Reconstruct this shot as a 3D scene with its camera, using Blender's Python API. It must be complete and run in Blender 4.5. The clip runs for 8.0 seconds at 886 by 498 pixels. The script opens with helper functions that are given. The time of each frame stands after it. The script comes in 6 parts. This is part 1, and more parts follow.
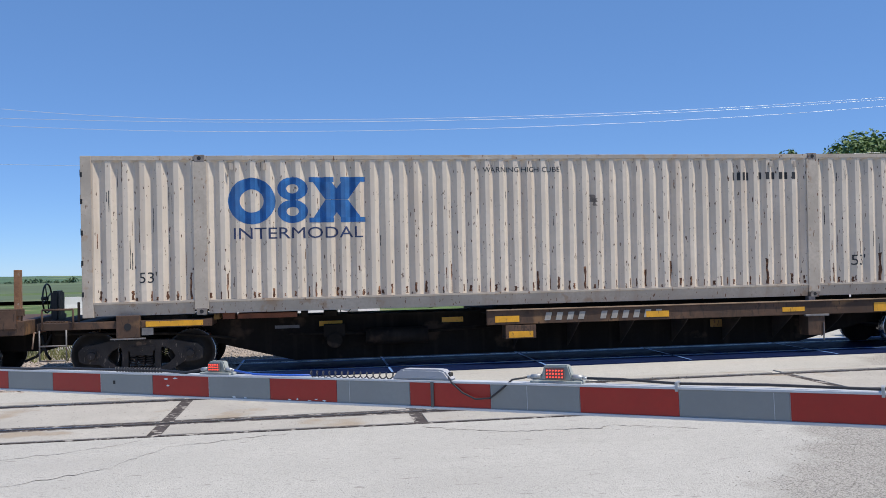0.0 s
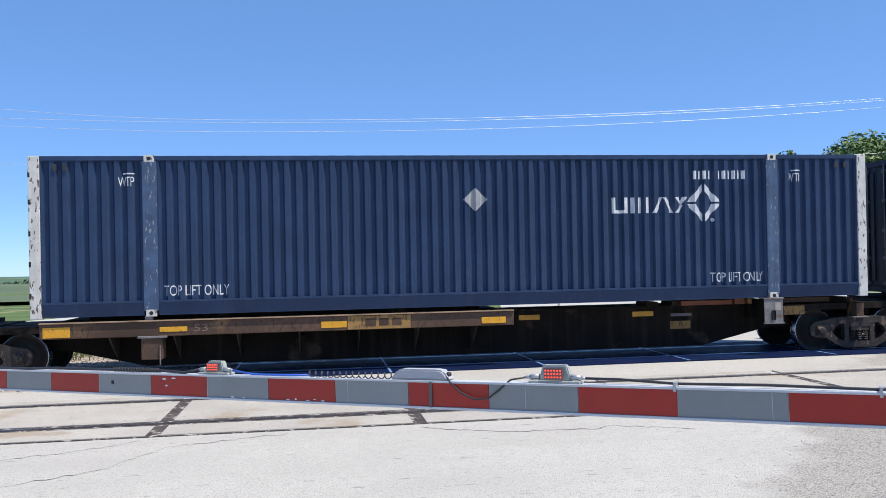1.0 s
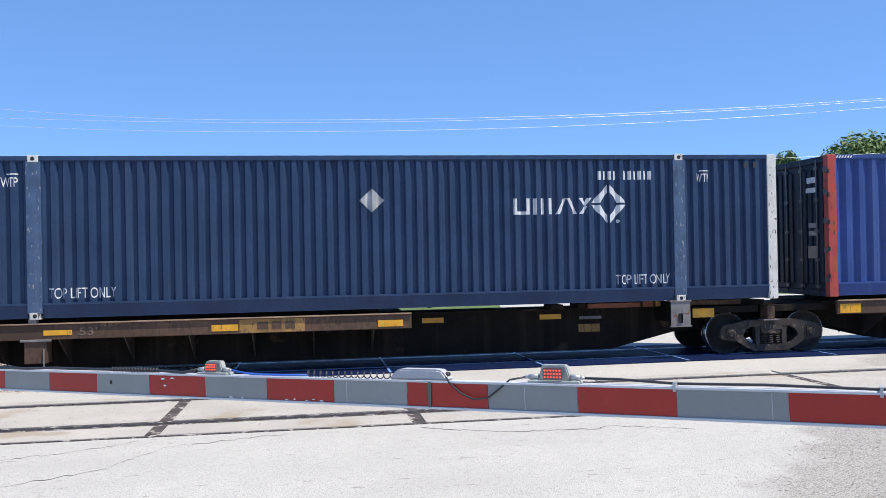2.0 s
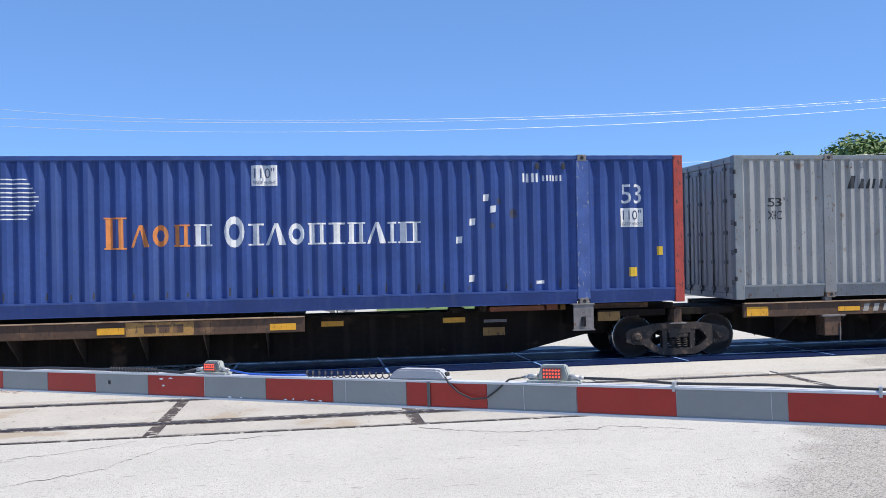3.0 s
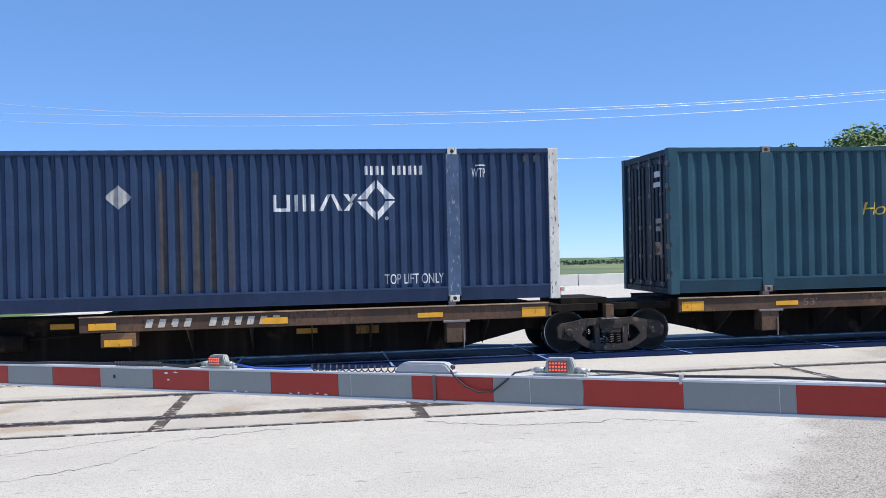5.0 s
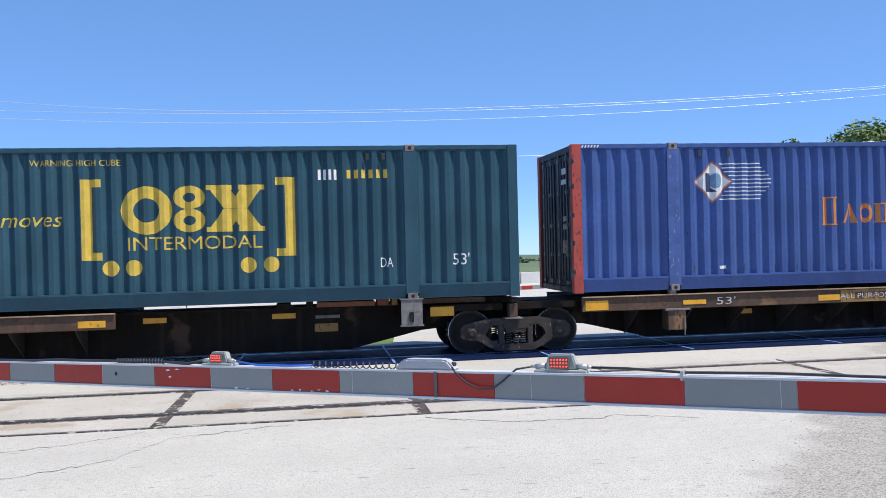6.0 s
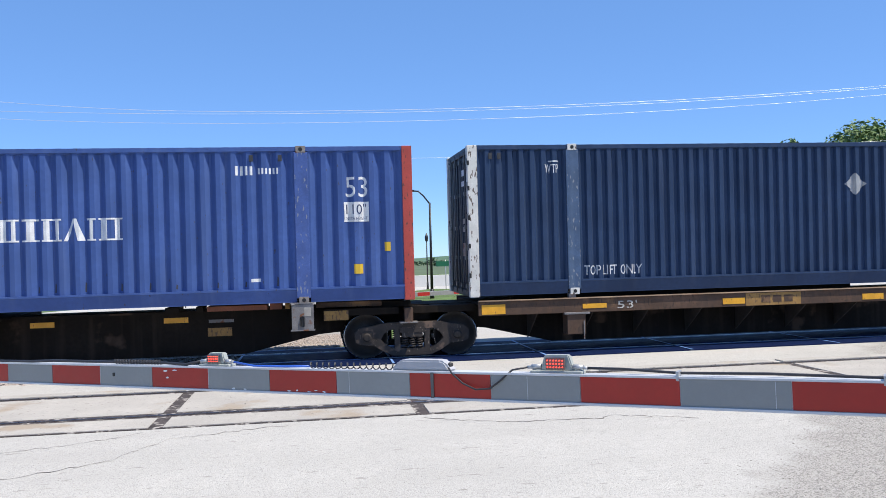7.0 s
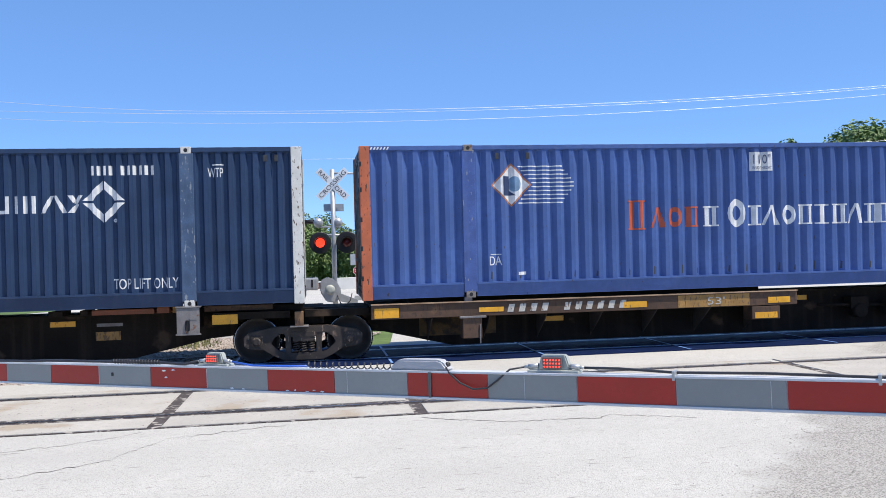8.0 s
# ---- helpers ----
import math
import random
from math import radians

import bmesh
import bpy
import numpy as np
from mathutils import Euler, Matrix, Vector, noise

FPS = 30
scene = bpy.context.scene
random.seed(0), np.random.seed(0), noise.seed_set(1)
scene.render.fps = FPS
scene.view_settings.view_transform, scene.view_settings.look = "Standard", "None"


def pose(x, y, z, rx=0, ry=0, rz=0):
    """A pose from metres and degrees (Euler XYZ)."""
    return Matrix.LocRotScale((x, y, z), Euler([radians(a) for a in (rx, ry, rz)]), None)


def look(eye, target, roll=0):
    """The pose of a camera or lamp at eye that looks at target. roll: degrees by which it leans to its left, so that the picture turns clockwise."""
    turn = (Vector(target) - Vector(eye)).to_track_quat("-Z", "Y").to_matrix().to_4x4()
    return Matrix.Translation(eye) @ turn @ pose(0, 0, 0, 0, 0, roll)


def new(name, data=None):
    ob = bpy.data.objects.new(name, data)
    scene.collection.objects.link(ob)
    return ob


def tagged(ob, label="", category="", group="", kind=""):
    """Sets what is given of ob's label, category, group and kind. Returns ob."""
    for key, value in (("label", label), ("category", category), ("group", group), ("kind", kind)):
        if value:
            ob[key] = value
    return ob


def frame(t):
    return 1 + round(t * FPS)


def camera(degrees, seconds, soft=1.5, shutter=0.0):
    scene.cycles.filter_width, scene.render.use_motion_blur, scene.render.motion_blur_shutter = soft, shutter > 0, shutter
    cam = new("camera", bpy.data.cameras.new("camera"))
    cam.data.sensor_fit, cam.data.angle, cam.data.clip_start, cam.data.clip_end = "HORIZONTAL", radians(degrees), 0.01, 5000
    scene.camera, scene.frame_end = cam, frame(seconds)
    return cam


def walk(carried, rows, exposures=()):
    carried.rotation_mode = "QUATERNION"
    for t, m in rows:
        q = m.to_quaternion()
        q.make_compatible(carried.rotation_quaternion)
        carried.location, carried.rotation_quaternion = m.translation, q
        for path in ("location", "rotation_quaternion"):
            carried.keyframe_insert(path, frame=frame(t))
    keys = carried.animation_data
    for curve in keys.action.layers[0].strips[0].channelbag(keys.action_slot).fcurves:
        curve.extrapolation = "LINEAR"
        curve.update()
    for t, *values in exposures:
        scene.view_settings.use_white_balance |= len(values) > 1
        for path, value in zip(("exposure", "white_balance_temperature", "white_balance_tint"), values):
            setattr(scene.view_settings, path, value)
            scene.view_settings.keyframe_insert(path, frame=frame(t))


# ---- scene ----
cam = camera(55.1, 8.0, soft=0.7, shutter=0.0)

# camera: seconds, turn to the right of +y, tilt up, roll (degrees), eye x, y, z
PATH = [
    (0.0, 8.483, 1.054, -1.271, -0.003, 0.000, 1.948),
    (0.5, 8.486, 1.102, -1.248, -0.002, 0.002, 1.945),
    (1.0, 8.537, 1.085, -1.226, 0.000, 0.000, 1.946),
    (1.5, 8.540, 1.084, -1.221, 0.004, 0.006, 1.945),
    (3.0, 8.690, 1.121, -1.203, 0.000, 0.012, 1.941),
    (3.5, 8.743, 1.109, -1.184, -0.004, 0.023, 1.940),
    (4.0, 8.742, 1.065, -1.207, -0.007, 0.022, 1.941),
    (4.5, 8.602, 0.882, -1.279, -0.008, 0.028, 1.939),
    (6.0, 8.347, 0.447, -1.518, -0.003, 0.032, 1.940),
    (6.5, 8.397, 0.427, -1.496, -0.004, 0.030, 1.942),
    (7.0, 8.382, 0.459, -1.558, 0.009, 0.021, 1.943),
    (7.5, 8.424, 0.455, -1.560, 0.011, 0.012, 1.942),
    (8.0, 8.470, 0.447, -1.555, 0.012, 0.005, 1.944),
]


def cam_pose(yaw, tilt, roll, x, y, z):
    a, b = radians(yaw), radians(tilt)
    way = Vector((math.sin(a) * math.cos(b), math.cos(a) * math.cos(b), math.sin(b)))
    return look((x, y, z), Vector((x, y, z)) + way * 10, roll)


EXPOSURES = [(0.0, -0.06, 6550, 10), (1.0, 0.25, 6550, 10), (1.5, 0.38, 6550, 10), (3.0, 0.32, 6550, 10), (3.5, 0.27, 6550, 10), (4.0, 0.14, 6550, 10), (4.5, 0.27, 6550, 10), (6.0, 0.30, 6550, 10), (8.0, 0.36, 6550, 10)]
walk(cam, [(r[0], cam_pose(*r[1:])) for r in PATH], exposures=EXPOSURES)

# ---- light: clear midday sky, sun high over the near side ----
SUN = Vector((0.37, -0.235, 0.90)).normalized()
world = bpy.data.worlds.new("world")
scene.world = world
world.use_nodes = True
wn = world.node_tree.nodes
sky = wn.new("ShaderNodeTexSky")
sky.sky_type = "NISHITA"
sky.sun_disc = False
sky.sun_elevation = math.asin(SUN.z)
sky.sun_rotation = math.atan2(SUN.x, SUN.y)
sky.altitude = 1200
sky.air_density, sky.dust_density, sky.ozone_density = 0.75, 0.0, 4.0
wn["Background"].inputs["Strength"].default_value = 0.130
deep = wn.new("ShaderNodeMix")
deep.data_type, deep.blend_type = "RGBA", "MULTIPLY"
deep.inputs["Factor"].default_value = 1.0
deep.inputs["B"].default_value = (0.84, 1.0, 1.22, 1)
world.node_tree.links.new(sky.outputs[0], deep.inputs["A"])
even = wn.new("ShaderNodeMix")   # clear dry air: an even blue over the whole dome
even.data_type = "RGBA"
even.inputs["Factor"].default_value = 0.45
even.inputs["B"].default_value = (1.2, 2.72, 5.75, 1)
world.node_tree.links.new(deep.outputs["Result"], even.inputs["A"])
world.node_tree.links.new(even.outputs["Result"], wn["Background"].inputs["Color"])
sun = new("sun", bpy.data.lights.new("sun", "SUN"))
sun.data.energy, sun.data.angle, sun.data.color = 5.0, radians(0.5), (1.0, 0.93, 0.81)
sun.matrix_world = look((0, 0, 60), Vector((0, 0, 60)) - SUN)


# ---- materials ----
def mat(name, color, rough=0.6, metal=0.0, var=0.25, scale=3.0, bump=0.0, bump_scale=40.0, dirt=None, dirt_amount=0.0,
        dirt_scale=1.0, streak=0.0, streak_color=(0.05, 0.04, 0.03), emit=0.0, per_object=0.0, speck=0.0, chips=None, chip_at=0.64):
    """A procedural surface: two scales of tone, spots of dirt or rust, upright streaks and a fine relief."""
    m = bpy.data.materials.new(name)
    m.use_nodes = True
    nt = m.node_tree
    N, K = nt.nodes, nt.links
    b = N["Principled BSDF"]
    b.inputs["Roughness"].default_value, b.inputs["Metallic"].default_value = rough, metal
    tc = N.new("ShaderNodeTexCoord")
    info = N.new("ShaderNodeObjectInfo")
    shift = N.new("ShaderNodeVectorMath")
    shift.operation = "MULTIPLY_ADD"
    K.new(info.outputs["Random"], shift.inputs[0])
    shift.inputs[1].default_value = (37, 53, 19)
    K.new(tc.outputs["Object"], shift.inputs[2])

    def ramp(src, lo, hi):
        r = N.new("ShaderNodeMapRange")
        r.inputs["From Min"].default_value, r.inputs["From Max"].default_value = lo, hi
        K.new(src, r.inputs["Value"])
        return r.outputs[0]

    def noise_at(s, detail=4.0, stretch=None):
        n = N.new("ShaderNodeTexNoise")
        n.inputs["Scale"].default_value, n.inputs["Detail"].default_value = s, detail
        v = shift.outputs[0]
        if stretch:
            mp = N.new("ShaderNodeMapping")
            mp.inputs["Scale"].default_value = stretch
            K.new(v, mp.inputs["Vector"])
            v = mp.outputs[0]
        K.new(v, n.inputs["Vector"])
        return n.outputs["Fac"]

    def mix(fac, a, c, mode="MIX"):
        x = N.new("ShaderNodeMix")
        x.data_type, x.blend_type = "RGBA", mode
        if isinstance(fac, float):
            x.inputs["Factor"].default_value = fac
        else:
            K.new(fac, x.inputs["Factor"])
        for socket, val in ((x.inputs["A"], a), (x.inputs["B"], c)):
            if isinstance(val, tuple):
                socket.default_value = (*val, 1)
            else:
                K.new(val, socket)
        return x.outputs["Result"]

    lo = tuple(c * (1 - var) for c in color)
    hi = tuple(min(1, c * (1 + var * 0.6)) for c in color)
    col = mix(ramp(noise_at(scale, 6), 0.3, 0.7), lo, hi)
    col = mix(ramp(noise_at(scale * 9, 3), 0.35, 0.65), col, mix(0.5, col, lo))
    if per_object:
        g = N.new("ShaderNodeMapRange")
        g.inputs["To Min"].default_value, g.inputs["To Max"].default_value = 1 - per_object, 1 + per_object * 0.6
        K.new(info.outputs["Random"], g.inputs["Value"])
        hs = N.new("ShaderNodeHueSaturation")
        K.new(g.outputs[0], hs.inputs["Value"])
        K.new(col, hs.inputs["Color"])
        col = hs.outputs[0]
    if streak:
        f = ramp(noise_at(1.0, 4, (5.5, 5.5, 0.28)), 0.52, 0.78)
        s = N.new("ShaderNodeMath")
        s.operation = "MULTIPLY"
        s.inputs[1].default_value = streak
        K.new(f, s.inputs[0])
        col = mix(s.outputs[0], col, streak_color)
    if dirt:
        t = 0.66 - 0.2 * dirt_amount
        col = mix(ramp(noise_at(dirt_scale, 8), t, t + 0.07), col, dirt)
    if chips:
        col = mix(ramp(noise_at(1.0, 5, (24, 24, 8)), chip_at, chip_at + 0.03), col, chips)
    if speck:
        f = ramp(noise_at(70, 3), 0.54, 0.64)
        s = N.new("ShaderNodeMath")
        s.operation = "MULTIPLY"
        s.inputs[1].default_value = speck
        K.new(f, s.inputs[0])
        col = mix(s.outputs[0], col, tuple(c * 0.5 for c in color))
    K.new(col, b.inputs["Base Color"])
    rr = ramp(noise_at(scale * 4, 4), 0.2, 0.8)
    mr = N.new("ShaderNodeMapRange")
    mr.inputs["To Min"].default_value, mr.inputs["To Max"].default_value = max(0.03, rough - 0.1), min(1, rough + 0.12)
    K.new(rr, mr.inputs["Value"])
    K.new(mr.outputs[0], b.inputs["Roughness"])
    if bump:
        bp = N.new("ShaderNodeBump")
        bp.inputs["Strength"].default_value, bp.inputs["Distance"].default_value = min(1.0, bump), 0.02
        K.new(noise_at(bump_scale, 6), bp.inputs["Height"])
        K.new(bp.outputs[0], b.inputs["Normal"])
    if emit:
        b.inputs["Emission Color"].default_value = (*color, 1)
        b.inputs["Emission Strength"].default_value = emit
    return m


def road_surface(m):
    """Worn concrete: soft dusty bands along the way of the wheels, fine dark grit, and loose gravel that thins out from the shoulder."""
    nt = m.node_tree
    N, K = nt.nodes, nt.links
    b = N["Principled BSDF"]
    tc = N.new("ShaderNodeTexCoord")

    def sum3(kx, ky, k0, src):
        d = N.new("ShaderNodeVectorMath")
        d.operation = "DOT_PRODUCT"
        d.inputs[1].default_value = (kx, ky, 0)
        K.new(src, d.inputs[0])
        a = N.new("ShaderNodeMath")
        a.operation = "ADD"
        a.inputs[1].default_value = k0
        K.new(d.outputs["Value"], a.inputs[0])
        return a.outputs[0]

    def tex(scale, stretch=(1, 1, 1), detail=5, turn=0.0):
        mp = N.new("ShaderNodeMapping")
        mp.inputs["Scale"].default_value = stretch
        mp.inputs["Rotation"].default_value = (0, 0, turn)
        K.new(tc.outputs["Object"], mp.inputs["Vector"])
        n = N.new("ShaderNodeTexNoise")
        n.inputs["Scale"].default_value, n.inputs["Detail"].default_value = scale, detail
        K.new(mp.outputs[0], n.inputs["Vector"])
        return n.outputs["Fac"]

    def fit(src, lo, hi, to=1.0):
        r = N.new("ShaderNodeMapRange")
        r.inputs["From Min"].default_value, r.inputs["From Max"].default_value = lo, hi
        r.inputs["To Max"].default_value = to
        K.new(src, r.inputs["Value"])
        return r.outputs[0]

    def blend(fac, col, other):
        x = N.new("ShaderNodeMix")
        x.data_type = "RGBA"
        K.new(fac, x.inputs["Factor"])
        K.new(col, x.inputs["A"])
        x.inputs["B"].default_value = (*other, 1)
        return x.outputs["Result"]

    def op(kind, a, c):
        x = N.new("ShaderNodeMath")
        x.operation = kind
        for i, v in enumerate((a, c)):
            if isinstance(v, float):
                x.inputs[i].default_value = v
            else:
                K.new(v, x.inputs[i])
        return x.outputs[0]

    col = b.inputs["Base Color"].links[0].from_socket
    col = blend(fit(tex(1.0, (0.35, 1.6, 1), 6, -0.62), 0.5, 0.72, 0.5), col, (0.385, 0.37, 0.345))
    col = blend(fit(tex(55, detail=2), 0.60, 0.66, 0.6), col, (0.23, 0.215, 0.20))
    col = blend(fit(tex(22, (0.5, 1.5, 1), 4, -0.5), 0.60, 0.66, 0.35), col, (0.30, 0.285, 0.265))
    col = blend(fit(tex(9, (0.35, 1.6, 1), 6, -0.45), 0.665, 0.69, 0.7), col, (0.20, 0.185, 0.17))
    # the shoulder's line runs slantwise away from the eye
    edge = op("ADD", sum3(0.78, -0.625, 0.95, tc.outputs["Object"]), fit(tex(1.4, detail=6), 0.2, 0.8, 0.9))
    loose = fit(edge, -0.05, 0.35)
    stones = op("MULTIPLY", fit(tex(60, detail=2), 0.50, 0.58), loose)
    col = blend(op("MULTIPLY", loose, 0.85), col, (0.37, 0.35, 0.32))
    col = blend(op("MULTIPLY", stones, 0.8), col, (0.15, 0.14, 0.13))
    K.new(col, b.inputs["Base Color"])
    return m


RUST = (0.16, 0.065, 0.03)
M = dict(
    cream=mat("cream_paint", (0.65, 0.565, 0.47), 0.6, var=0.12, scale=1.2, streak=0.45, streak_color=(0.44, 0.32, 0.23), chips=(0.10, 0.055, 0.035), chip_at=0.655),
    cream_rail=mat("cream_rail_paint", (0.46, 0.40, 0.335), 0.6, var=0.2, scale=2, streak=0.5, streak_color=(0.33, 0.22, 0.14), dirt=(0.36, 0.26, 0.18), dirt_amount=0.3, dirt_scale=3, chips=(0.16, 0.085, 0.05), chip_at=0.645),
    navy=mat("navy_paint", (0.026, 0.052, 0.115), 0.5, var=0.22, scale=1.5, streak=0.3, streak_color=(0.07, 0.09, 0.14)),
    navy_post=mat("navy_post_paint", (0.055, 0.10, 0.19), 0.55, var=0.35, scale=4, streak=0.5, streak_color=(0.12, 0.17, 0.24), chips=(0.22, 0.24, 0.27), chip_at=0.62),
    navy_rust=mat("navy_paint_rusty", (0.020, 0.045, 0.108), 0.5, var=0.25, scale=1.2, streak=0.5, streak_color=(0.10, 0.07, 0.06)),
    white_post=mat("white_post_paint", (0.66, 0.65, 0.61), 0.6, var=0.2, scale=4, streak=0.4, streak_color=(0.42, 0.37, 0.31), chips=(0.12, 0.085, 0.065), chip_at=0.60),
    blue=mat("bright_blue_paint", (0.052, 0.102, 0.295), 0.5, var=0.22, scale=1.3, streak=0.35, streak_color=(0.11, 0.16, 0.31), chips=(0.06, 0.06, 0.09), chip_at=0.69),
    blue_deep=mat("deep_blue_paint", (0.036, 0.074, 0.245), 0.5, var=0.22, scale=1.3, streak=0.35, streak_color=(0.11, 0.16, 0.31), chips=(0.06, 0.06, 0.09), chip_at=0.69),
    blue_pale=mat("faded_blue_paint", (0.062, 0.118, 0.315), 0.5, var=0.22, scale=1.3, streak=0.35, streak_color=(0.11, 0.16, 0.31), chips=(0.06, 0.06, 0.09), chip_at=0.69),
    red_post=mat("red_post_paint", (0.42, 0.06, 0.045), 0.6, var=0.25, scale=3, streak=0.4, streak_color=(0.30, 0.10, 0.08), chips=(0.07, 0.035, 0.03), chip_at=0.61),
    orange_post=mat("orange_post_paint", (0.50, 0.13, 0.055), 0.6, var=0.25, scale=3, streak=0.4, streak_color=(0.36, 0.13, 0.08), chips=(0.08, 0.04, 0.03), chip_at=0.61),
    grey=mat("light_grey_paint", (0.36, 0.36, 0.35), 0.55, var=0.14, scale=1.3, chips=(0.16, 0.12, 0.09), chip_at=0.68, streak=0.4, streak_color=(0.27, 0.25, 0.22), dirt=(0.22, 0.17, 0.13), dirt_amount=0.02, dirt_scale=3),
    grey_rail=mat("blue_grey_rail_paint", (0.20, 0.225, 0.245), 0.5, var=0.2, scale=2.5, streak=0.3, streak_color=(0.27, 0.22, 0.18), chips=(0.13, 0.085, 0.06), chip_at=0.64),
    green=mat("blue_green_paint", (0.026, 0.078, 0.112), 0.5, var=0.22, scale=1.4, streak=0.3, streak_color=(0.06, 0.11, 0.13)),
    rust=mat("rusted_steel", (0.25, 0.125, 0.065), 0.85, var=0.5, scale=4, streak=0.8, streak_color=(0.40, 0.37, 0.33), bump=0.3, dirt=(0.14, 0.06, 0.03), dirt_amount=0.45, dirt_scale=5, chips=(0.30, 0.24, 0.19), chip_at=0.62),
    # one near-black tone for door ends, darker than the same containers' walls
    door_dark=mat("near_black_door", (0.012, 0.021, 0.042), 0.55, var=0.4, scale=3, streak=0.4, streak_color=(0.03, 0.03, 0.035)),
    rod=mat("galvanised_rod", (0.15, 0.155, 0.16), 0.5, 0.5, var=0.3, scale=8),
    casting=mat("corner_casting_steel", (0.26, 0.23, 0.21), 0.65, 0.2, var=0.45, scale=10, dirt=RUST, dirt_amount=0.4, dirt_scale=12),
    roof=mat("roof_steel", (0.45, 0.46, 0.47), 0.6, 0.1, var=0.2),
    white_ink=mat("white_lettering_paint", (0.72, 0.73, 0.74), 0.6, var=0.22, scale=6),
    dark_ink=mat("black_lettering_paint", (0.035, 0.036, 0.04), 0.6, var=0.4, scale=6),
    blue_ink=mat("blue_lettering_paint", (0.02, 0.14, 0.40), 0.6, var=0.35, scale=5, streak=0.4, streak_color=(0.12, 0.24, 0.42)),
    navy_ink=mat("navy_lettering_paint", (0.03, 0.05, 0.13), 0.6, var=0.35, scale=5),
    yellow_ink=mat("yellow_lettering_paint", (0.62, 0.44, 0.07), 0.6, var=0.2, scale=6),
    orange_ink=mat("orange_lettering_paint", (0.62, 0.22, 0.06), 0.6, var=0.2, scale=6),
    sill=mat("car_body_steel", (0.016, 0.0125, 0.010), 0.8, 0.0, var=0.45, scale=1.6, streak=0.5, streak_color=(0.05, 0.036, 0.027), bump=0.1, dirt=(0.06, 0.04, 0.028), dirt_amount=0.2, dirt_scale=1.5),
    channel=mat("brown_side_channel", (0.098, 0.054, 0.033), 0.75, 0.0, var=0.5, scale=1.1, bump=0.1, dirt=(0.19, 0.105, 0.05), dirt_amount=0.3, dirt_scale=1.3, streak=0.4, streak_color=(0.045, 0.03, 0.022), chips=(0.05, 0.03, 0.02), chip_at=0.58),
    reflector=mat("yellow_reflector", (0.74, 0.36, 0.02), 0.4, var=0.2, scale=5, chips=(0.30, 0.16, 0.03), chip_at=0.63),
    plate_yellow=mat("faded_yellow_plate", (0.34, 0.19, 0.055), 0.7, var=0.35, scale=4, chips=(0.13, 0.075, 0.04), chip_at=0.58),
    truck=mat("cast_truck_steel", (0.040, 0.030, 0.025), 0.7, 0.0, var=0.6, scale=5, bump=0.2, dirt=(0.13, 0.085, 0.06), dirt_amount=0.25, dirt_scale=4, chips=(0.17, 0.13, 0.10), chip_at=0.64),
    wheel=mat("wheel_steel", (0.026, 0.021, 0.018), 0.7, 0.1, var=0.4, scale=6),
    tread=mat("polished_tread", (0.45, 0.45, 0.46), 0.25, 1.0, var=0.1),
    bracket=mat("grey_bracket", (0.21, 0.20, 0.20), 0.65, 0.2, var=0.4, scale=5, dirt=RUST, dirt_amount=0.25, dirt_scale=7),
    rubber=mat("black_rubber_hose", (0.02, 0.02, 0.02), 0.7, var=0.3),
    concrete=mat("pale_concrete_road", (0.47, 0.455, 0.425), 0.9, var=0.10, scale=0.5, bump=0.4, bump_scale=75, dirt=(0.38, 0.365, 0.335), dirt_amount=0.25, dirt_scale=0.55, speck=0.6),
    concrete_near=mat("worn_concrete_road", (0.47, 0.455, 0.425), 0.9, var=0.10, scale=0.5, bump=0.5, bump_scale=75, speck=0.6),
    panel=mat("crossing_panel_concrete", (0.42, 0.395, 0.36), 0.9, var=0.16, scale=1.1, bump=0.4, bump_scale=60, chips=(0.13, 0.12, 0.11), chip_at=0.66, dirt=(0.33, 0.275, 0.215), dirt_amount=0.3, dirt_scale=0.8, speck=0.4, per_object=0.05),
    # far rubber panels: the train's shade and the sky's blue are in the colour
    panel_shaded=mat("shaded_rubber_crossing_panel", (0.006, 0.014, 0.055), 0.6, var=0.3, scale=1.5, bump=0.15, bump_scale=60, dirt=(0.010, 0.02, 0.06), dirt_amount=0.15, dirt_scale=1.2, per_object=0.1),
    # steel edging; the blue skylight on it is put into the base colour
    panel_edge=mat("skylit_panel_edging", (0.16, 0.30, 0.60), 0.5, var=0.15),
    flange=mat("flangeway_filler", (0.07, 0.057, 0.055), 0.9, var=0.55, scale=6, bump=0.5, dirt=(0.36, 0.33, 0.30), dirt_amount=0.5, dirt_scale=11),
    steel=mat("rail_steel", (0.10, 0.08, 0.075), 0.5, 0.6, var=0.3, scale=3),
    railtop=mat("rail_head_steel", (0.50, 0.50, 0.50), 0.3, 1.0, var=0.15, scale=4),
    crack=mat("crack_sealant", (0.17, 0.155, 0.14), 0.9, var=0.5, scale=8),
    gravel=mat("gravel", (0.36, 0.33, 0.30), 0.95, var=0.45, scale=12, bump=0.6, bump_scale=40),
    stone=mat("ballast_stone", (0.40, 0.34, 0.30), 0.9, var=0.35, scale=14, per_object=0.2),
    arm_grey=mat("grey_reflective_sheet", (0.265, 0.272, 0.262), 0.42, var=0.08, scale=5, per_object=0.06),
    arm_red=mat("red_reflective_sheet", (0.40, 0.020, 0.011), 0.42, var=0.12, scale=5, per_object=0.06),
    arm_body=mat("aluminium_arm", (0.62, 0.63, 0.65), 0.45, 0.2, var=0.12, scale=6),
    fixture=mat("grey_lamp_housing", (0.38, 0.40, 0.37), 0.5, var=0.12, scale=10),
    lens_dark=mat("lamp_lens", (0.16, 0.10, 0.09), 0.3, var=0.1),
